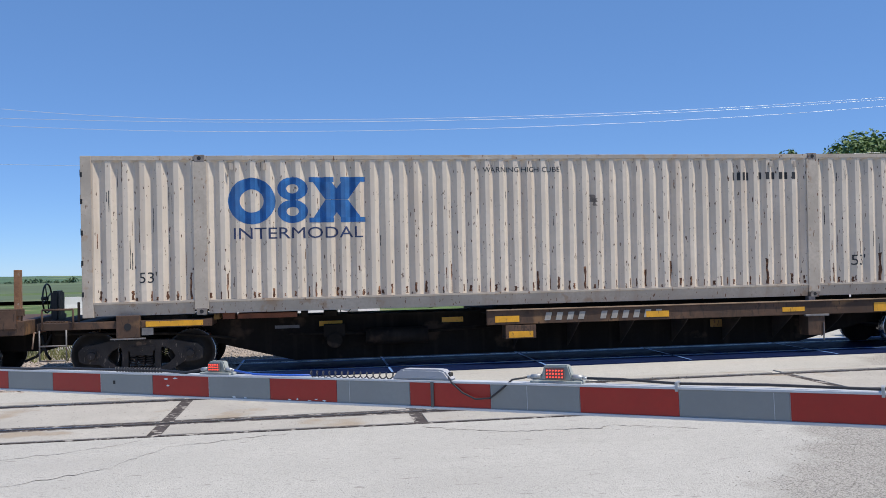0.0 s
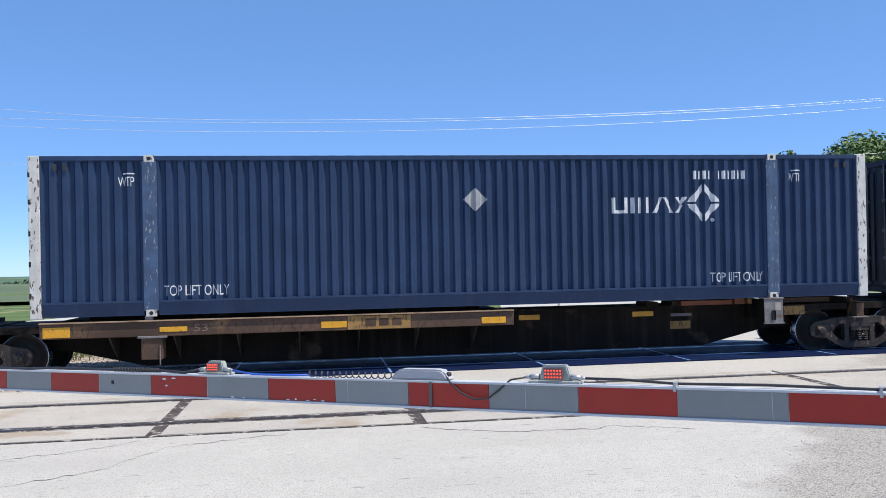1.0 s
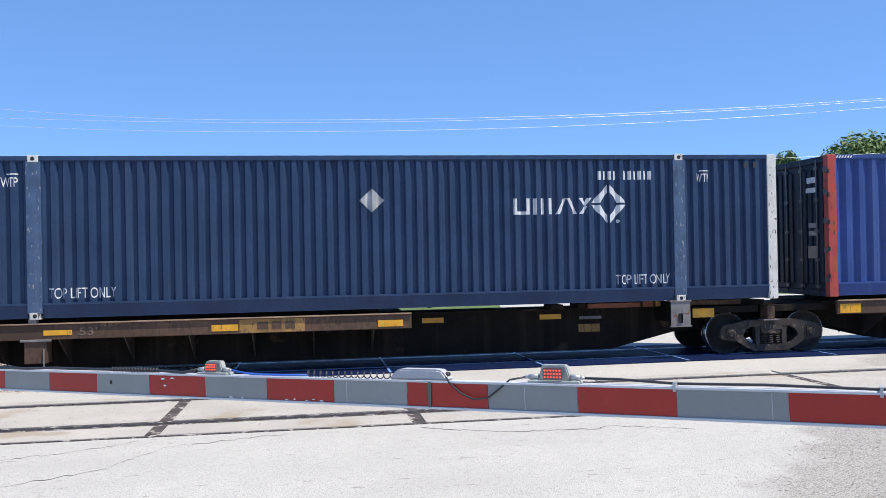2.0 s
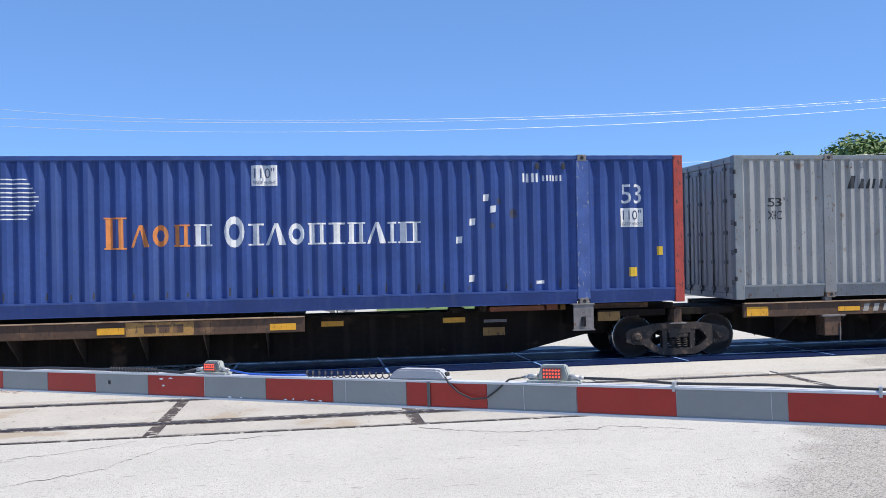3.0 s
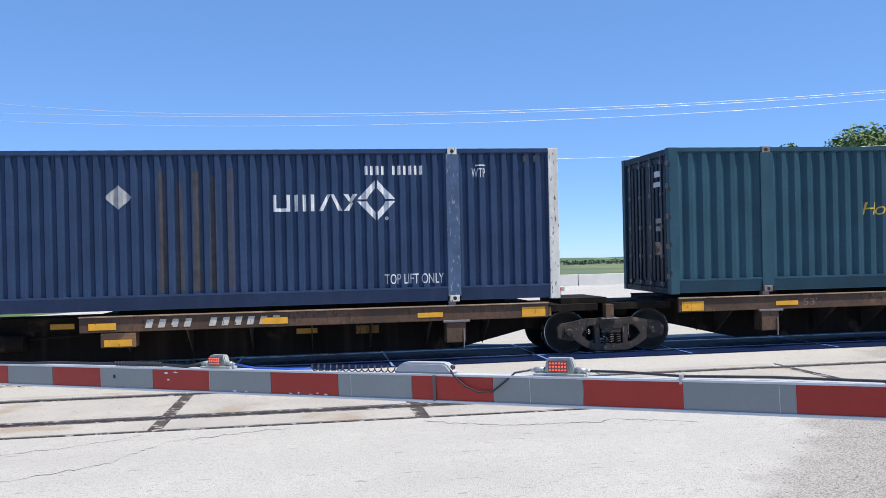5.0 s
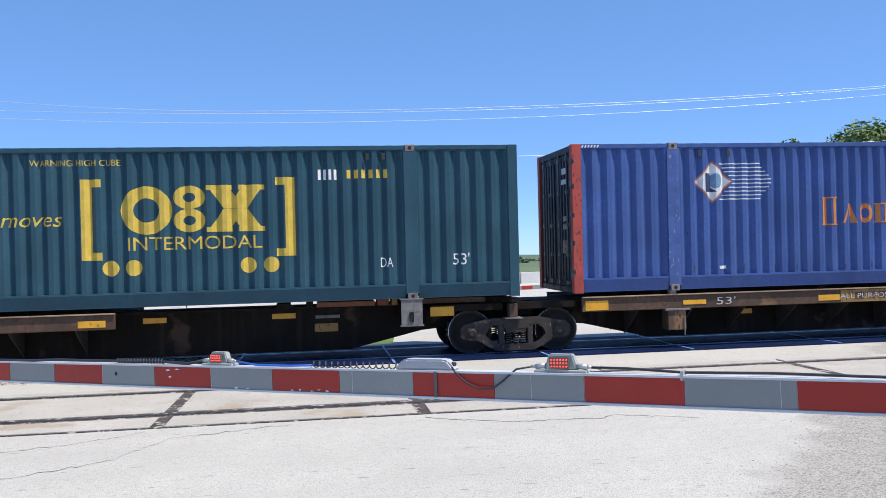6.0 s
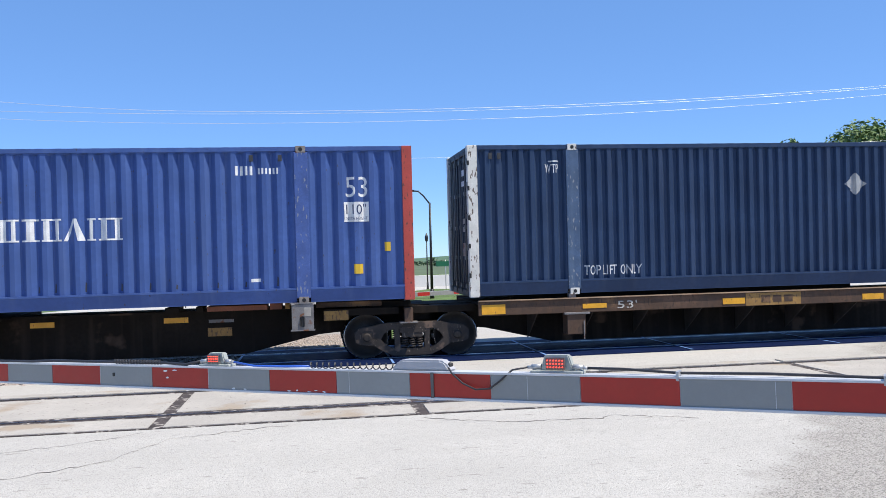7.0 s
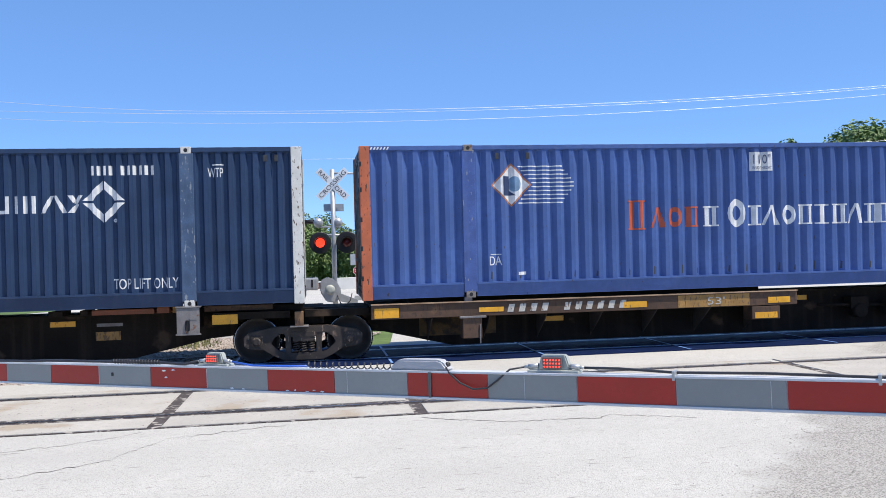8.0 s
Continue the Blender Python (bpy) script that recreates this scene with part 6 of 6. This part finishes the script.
rings = [[bm.verts.new((3.9 * math.cos(math.pi * j / n), y, 2.9 * math.sin(math.pi * j / n))) for j in range(n + 1)] for y in (-2, 14)]
for j in range(n):
    bm.faces.new((rings[0][j], rings[0][j + 1], rings[1][j + 1], rings[1][j]))
part("arch", bm, M["shed"], shed, "white arched sheet roof")
bm = bmesh.new()
plate(bm, [(3.8 * math.cos(math.pi * j / n), 2.8 * math.sin(math.pi * j / n)) for j in range(n + 1)], -1.6, -1.4)
fr = part("front_wall", bm, M["shed_end"], shed, "grey sheet front wall")
part("door", bbox(-1.6, 1.2, -1.66, -1.6, 0.0, 1.5, 0.01), M["galv"], fr)
part("window", bbox(-3.0, -2.0, -1.66, -1.6, 0.9, 1.5, 0.01), M["black"], fr)

# ---- tractor with a front loader on the far road; it drives with its front to -x ----
tractor = thing("tractor", pose(0, 0, 0), "green farm tractor with a front loader and yellow wheel rims", "tractor")
bm = bmesh.new()
plate(bm, [(0.95, 0.95), (2.7, 0.95), (2.7, 1.45), (1.15, 1.42), (0.95, 1.25)], -0.40, 0.40)
bmesh.ops.bevel(bm, geom=bm.edges[:], offset=0.08, segments=2, affect="EDGES")
part("bonnet", bm, M["tractor"], tractor)
bm = bmesh.new()
plate(bm, [(2.55, 0.95), (3.95, 0.95), (3.85, 1.6), (2.75, 1.6)], -0.7, 0.7)
part("cab_base", bm, M["tractor"], tractor)
bm = bmesh.new()
for x in (2.72, 3.8):
    for y in (-0.68, 0.62):
        box(bm, x, x + 0.07, y, y + 0.07, 1.6, 2.42)
part("cab_frame", bm, M["tractor"], tractor)
part("cab_glass", bbox(2.80, 3.79, -0.60, 0.60, 1.6, 2.42), M["shed_end"], tractor, "dark tinted cab glass")
part("cab_roof", bbox(2.6, 3.98, -0.78, 0.78, 2.42, 2.58, 0.05), M["tractor"], tractor)
bm = bmesh.new()
tube(bm, (1.7, 0.25, 1.45), (1.7, 0.25, 2.75), 0.05, seg=8)
part("exhaust", bm, M["black"], tractor)
for x, r, wd in ((1.35, 0.62, 0.36), (3.75, 0.88, 0.50)):
    for s in (-1, 1):
        bm = bmesh.new()
        y = s * 0.78
        lathe(bm, [(-wd / 2, r * 0.55), (-wd / 2, r * 0.92), (-wd / 2 + 0.05, r), (wd / 2 - 0.05, r), (wd / 2, r * 0.92), (wd / 2, r * 0.55)], (x, y, r), "y", 28)
        w = part("wheel", bm, M["rubber"], tractor, "black ribbed tyre")
        bm = bmesh.new()
        lathe(bm, [(-wd / 2 - 0.02, r * 0.54), (-wd / 2 + 0.1, r * 0.3), (wd / 2 - 0.1, r * 0.3), (wd / 2 + 0.02, r * 0.54)], (x, y, r), "y", 20)
        part("rim", bm, M["reflector"] if r > 0.7 else M["black"], w, "yellow wheel rim" if r > 0.7 else "dark wheel rim")
for s in (-0.55, 0.5):
    bm = bmesh.new()
    plate(bm, [(2.5, 1.6), (2.4, 1.75), (1.0, 1.55), (0.35, 0.75), (0.15, 0.35), (0.32, 0.33), (0.55, 0.72), (1.1, 1.36)], s, s + 0.08)
    part("loader_arm", bm, M["tractor"], tractor)
bm = bmesh.new()
plate(bm, [(0.30, 0.40), (0.42, 0.70), (0.22, 0.76), (0.05, 0.42), (0.08, 0.38)], -0.62, 0.62)
part("bucket", bm, M["tractor"], tractor)


for ob in tractor.children_recursive:
    ob.data.transform(Matrix.Scale(0.8, 4))

# ---- trees, bushes, grass ----
def leafy(bm, rnd, centre, radii, count, size):
    """Small leaf sprays scattered over an uneven crown of lobes."""
    lobes = [(Vector(centre), Vector(radii))] * 5
    for _ in range(11):
        d = Vector((rnd.gauss(0, 1), rnd.gauss(0, 1), rnd.gauss(0.15, 0.8))).normalized()
        k = rnd.uniform(0.45, 0.85)
        f = rnd.uniform(0.28, 0.5)
        lobes.append((Vector(centre) + Vector((d.x * radii[0] * k, d.y * radii[1] * k, d.z * radii[2] * k)), Vector(radii) * f))
    for _ in range(count):
        c, r = rnd.choice(lobes)
        d = Vector((rnd.gauss(0, 1), rnd.gauss(0, 1), rnd.gauss(0, 1))).normalized() * (rnd.random() ** 0.4)
        p = c + Vector((d.x * r.x, d.y * r.y, d.z * r.z))
        n = (d + Vector((rnd.uniform(-1, 1), rnd.uniform(-1, 1), rnd.uniform(-0.6, 1.2)))).normalized()
        a = n.orthogonal().normalized()
        b = n.cross(a)
        t = rnd.uniform(0, 6.28)
        a, b = a * math.cos(t) + b * math.sin(t), b * math.cos(t) - a * math.sin(t)
        s = size * rnd.uniform(0.6, 1.4)
        bm.faces.new([bm.verts.new(q) for q in (p - a * s, p + b * s * 0.55, p + a * s, p - b * s * 0.55 + n * s * 0.2)])


def tree(x, y, h, r, seed, count=4200, size=0.16, low=0.12, label="broad leafy green tree"):
    z = land(x, y) if y > 60 else -0.06
    t = thing("tree", pose(x, y, z), label, "tree")
    rnd = random.Random(seed)
    bm = bmesh.new()
    pipe(bm, [(0, 0, 0), (0.03 * r, 0, h * 0.2), (-0.02 * r, 0.03, h * 0.45), (0.02, 0, h * 0.75)], 0.045 * h * 0.5, 10)
    for k in range(9):
        a = k * 2.4
        z0 = h * (0.16 + 0.055 * k)
        pipe(bm, [(0, 0, z0), (r * 0.4 * math.cos(a), r * 0.4 * math.sin(a), z0 + h * 0.12), (r * 0.75 * math.cos(a), r * 0.75 * math.sin(a), z0 + h * 0.22)], 0.012 * h, 6)
    part("trunk", bm, M["bark"], t, "grey-brown trunk and limbs")
    bm = bmesh.new()
    zc = h * (1 + low) / 2
    leafy(bm, rnd, (0, 0, zc), (r, r, h * (1 - low) / 2 * 0.92), count, size)
    part("crown", bm, M["leaf"], t, "crown of small green leaves")
    return t


tree(-1.85, 60.5, 5.9, 2.35, 1, 34000, 0.10, -0.02, label="dense round leafy tree beside the road")
tree(0.65, 62.0, 5.6, 1.9, 2, 16000, 0.10, 0.0)
tree(2.55, 61.0, 4.2, 1.35, 3, 8000, 0.11, 0.06)
tree(4.75, 59.5, 4.3, 1.6, 4, 9000, 0.11, 0.06, label="compact leafy tree with an uneven top")
tree(56.0, 80.0, 15.6, 5.0, 5, 16000, 0.24, 0.3, label="tall leafy tree rising behind the train")
tree(50.2, 84.0, 14.2, 1.6, 6, 2500, 0.2, 0.5, label="slender leafy tree behind the train")
tree(64.0, 82.0, 14.6, 4.5, 7, 9000, 0.24, 0.3, label="tall leafy tree rising behind the train")

bm = bmesh.new()
rnd = random.Random(21)
for k in range(420):
    y = rnd.uniform(300, 760)
    x = rnd.uniform(-0.62, 0.75) * y
    s = rnd.uniform(0.9, 2.3)
    z = land(x, y)
    leafy(bm, rnd, (x, y, z + s * 0.55), (s * rnd.uniform(1.2, 3.2), s, s * rnd.uniform(0.5, 0.9)), 60, s * 0.34)
tagged(part("far_bushes", bm, M["leaf_dark"]), "scattered far hedgerow trees and bushes", "bushes", kind="stuff")


def blades(name, count, spot, hmin, hmax, seed, label, material):
    rnd = random.Random(seed)
    verts, faces = [], []
    for _ in range(count):
        x, y = spot(rnd)
        h, a = rnd.uniform(hmin, hmax), rnd.uniform(0, 6.28)
        dx, dy = 0.012 * math.cos(a), 0.012 * math.sin(a)
        lx, ly = rnd.uniform(-0.5, 0.5) * h, rnd.uniform(-0.5, 0.5) * h
        k = len(verts)
        verts += [(x - dx, y - dy, -0.06), (x + dx, y + dy, -0.06), (x + lx * 0.4 + dx * 0.6, y + ly * 0.4, h * 0.6 - 0.06), (x + lx, y + ly, h - 0.06)]
        faces += [(k, k + 1, k + 2), (k, k + 2, k + 3)]
    me = bpy.data.meshes.new(name)
    me.from_pydata(verts, [], faces)
    me.materials.append(material)
    tagged(new(name, me), label, "grass", kind="stuff")


def verge(r):
    while True:
        x, y = r.uniform(-16, -1.5), r.uniform(19.8, 26.6)
        if x < -2.2 - (y - 19.8) * 0.1 and noise.noise(Vector((x * 0.7, y * 0.7, 2))) > -0.25:
            return x, y


blades("grass", 16000, verge, 0.06, 0.26, 31, "rough green and straw-coloured grass beside the track", M["blade"])
blades("lawn_grass", 5000, lambda r: (r.uniform(3.4, 7.6), r.uniform(33.5, 45)), 0.04, 0.12, 32, "short lawn grass", M["blade"])


def stones(name, count, spot, smin, smax, seed, label, material):
    rnd = random.Random(seed)
    verts, faces = [], []
    for _ in range(count):
        x, y, z = spot(rnd)
        s = smin + (smax - smin) * rnd.random() ** 2.5
        a = rnd.uniform(0, 6.28)
        k = len(verts)
        for dx, dy, dz in ((1, 0, 0.1), (-0.1, 0.9, 0.2), (-1, 0.1, 0.05), (0.1, -1, 0.15), (0.05, 0.1, 0.75), (0, 0, -0.4)):
            j = rnd.uniform(0.7, 1.25)
            verts.append((x + s * j * (dx * math.cos(a) - dy * math.sin(a)), y + s * j * (dx * math.sin(a) + dy * math.cos(a)), z + s * j * dz))
        faces += [(k + i, k + (i + 1) % 4, k + 4) for i in range(4)] + [(k + (i + 1) % 4, k + i, k + 5) for i in range(4)]
    me = bpy.data.meshes.new(name)
    me.from_pydata(verts, [], faces)
    me.materials.append(material)
    tagged(new(name, me), label, "stones", kind="stuff")


def shoulder(r):
    while True:
        x, y = r.uniform(2.4, 12.0), r.uniform(4.5, 10.2)
        edge = 3.33 + (y - 6.4) * 0.8
        if x > edge - 0.6 and r.random() < smooth(-0.3, 1.0, x - edge + 0.5 * noise.noise(Vector((x * 1.5, y * 1.5, 5)))):
            return x, y, -0.011


stones("loose_gravel", 42000, shoulder, 0.003, 0.012, 41, "loose pale gravel spread on the road shoulder", M["pebble"])


def bed(r):
    while True:
        x, y = r.uniform(-9.0, 2.0), r.uniform(14.9, 22.3)
        if (x < -1.7 and y < 18.6) or (x < 0.2 + (y - 18.6) * 0.4 and y > 18.6):
            return x, y, -0.022


stones("ballast_stones", 15000, bed, 0.02, 0.055, 42, "crushed tan and grey ballast stones", M["stone"])
stones("road_grit", 9000, lambda r: (r.uniform(-6, 9), 6.2 + 4.2 * r.random() ** 1.4, -0.011), 0.002, 0.006, 43, "fine grit scattered on the concrete road", M["pebble"])


def crack(points, w, seed):
    rnd = random.Random(seed)
    pts = []
    for (x0, y0), (x1, y1) in zip(points, points[1:]):
        n = max(2, int(math.hypot(x1 - x0, y1 - y0) / 0.07))
        pts += [(x0 + (x1 - x0) * i / n + rnd.uniform(-0.03, 0.03), y0 + (y1 - y0) * i / n + rnd.uniform(-0.045, 0.045)) for i in range(n)]
    bm = bmesh.new()
    prev = None
    for x, y in pts:
        h = w * rnd.uniform(0.3, 1.3)
        cur = (bm.verts.new((x, y - h, -0.0085)), bm.verts.new((x, y + h, -0.0085)))
        if prev:
            bm.faces.new((prev[0], cur[0], cur[1], prev[1]))
        prev = cur
    tagged(part("road_crack", bm, M["crack"]), "dark irregular crack in the concrete", "crack", kind="structure")


crack([(1.25, 10.23), (1.7, 9.95), (2.19, 9.73), (3.25, 9.62), (3.43, 9.78), (4.35, 9.32)], 0.010, 1)
crack([(-3.4, 8.1), (-2.91, 8.38), (-2.13, 8.86), (-1.7, 9.83), (-0.29, 10.28)], 0.008, 2)
crack([(-3.6, 9.5), (-2.6, 9.85), (-2.0, 10.3)], 0.006, 3)


# ---- overhead wires ----
def wire(y, c, x0, kl, kr, r, material, a=-60, b=90):
    bm = bmesh.new()
    pipe(bm, [(x, y, c + (kl if x < x0 else kr) * (x - x0) ** 2) for x in [a + (b - a) * i / 60 for i in range(61)]], r, 6)
    tagged(part("overhead_wire", bm, material), "thin sagging overhead power wire", "wire", "overhead wires")


wire(35, 7.98, -3, 0.0048, 0.00136, 0.006, M["wire"], -26, 56)
wire(35.3, 7.93, -3, 0.0016, 0.00136, 0.006, M["wire"], -26, 56)
wire(35, 7.50, -3, 0.0026, 0.00145, 0.006, M["wire"], -26, 56)
wire(60, 8.93, 3, 0.0006, 0.0006, 0.010, M["wire"], -36, 74)
for x, y, h in ((-26, 35.15, 11.0), (56, 35.15, 13.4), (-36, 60, 10.1), (74, 60, 12.3)):
    t = thing("power_pole", pose(x, y, -0.1), "weathered timber pole that carries the wires", "pole")
    bm = bmesh.new()
    tube(bm, (0, 0, 0), (0, 0, h), 0.16, 0.11, seg=10)
    part("shaft", bm, M["bark"], t)
    part("cross_arm", bbox(-0.06, 0.06, -0.9, 0.9, h - 0.75, h - 0.6, 0.01), M["bark"], t)


# ---- what moves ----
def motions():
    times = [0.5 * k for k in range(17)]
    for c, x in zip(containers, START):
        walk(c, [(t, pose(x + 0.05 - SPEED * t, FACE_Y, BASE_Z, CANT)) for t in times])
    for c, x in zip(cars, START):
        walk(c, [(t, pose(x - SPEED * t, FACE_Y, 0.0)) for t in times])
    walk(ahead, [(t, pose(AHEAD_START - SPEED * t, FACE_Y, 0.0)) for t in times])
    walk(tractor, [(t, pose(x, y, -0.03, 0, 0, a)) for t, x, y, a in ((0.0, 20.5, 55.9, 2), (2.0, 13.3, 55.9, 2), (4.3, 4.9, 55.9, 2), (6.2, -1.95, 55.6, 10), (7.2, -5.25, 53.6, 40), (8.0, -7.2, 51.8, 50))])
    turn = math.degrees(SPEED / WHEEL_R)
    for w in wheelsets:
        p = w.location.copy()
        walk(w, [(k / FPS, pose(p.x, p.y, p.z, 0, -turn * k / FPS, 0)) for k in range(8 * FPS + 1)])


motions()
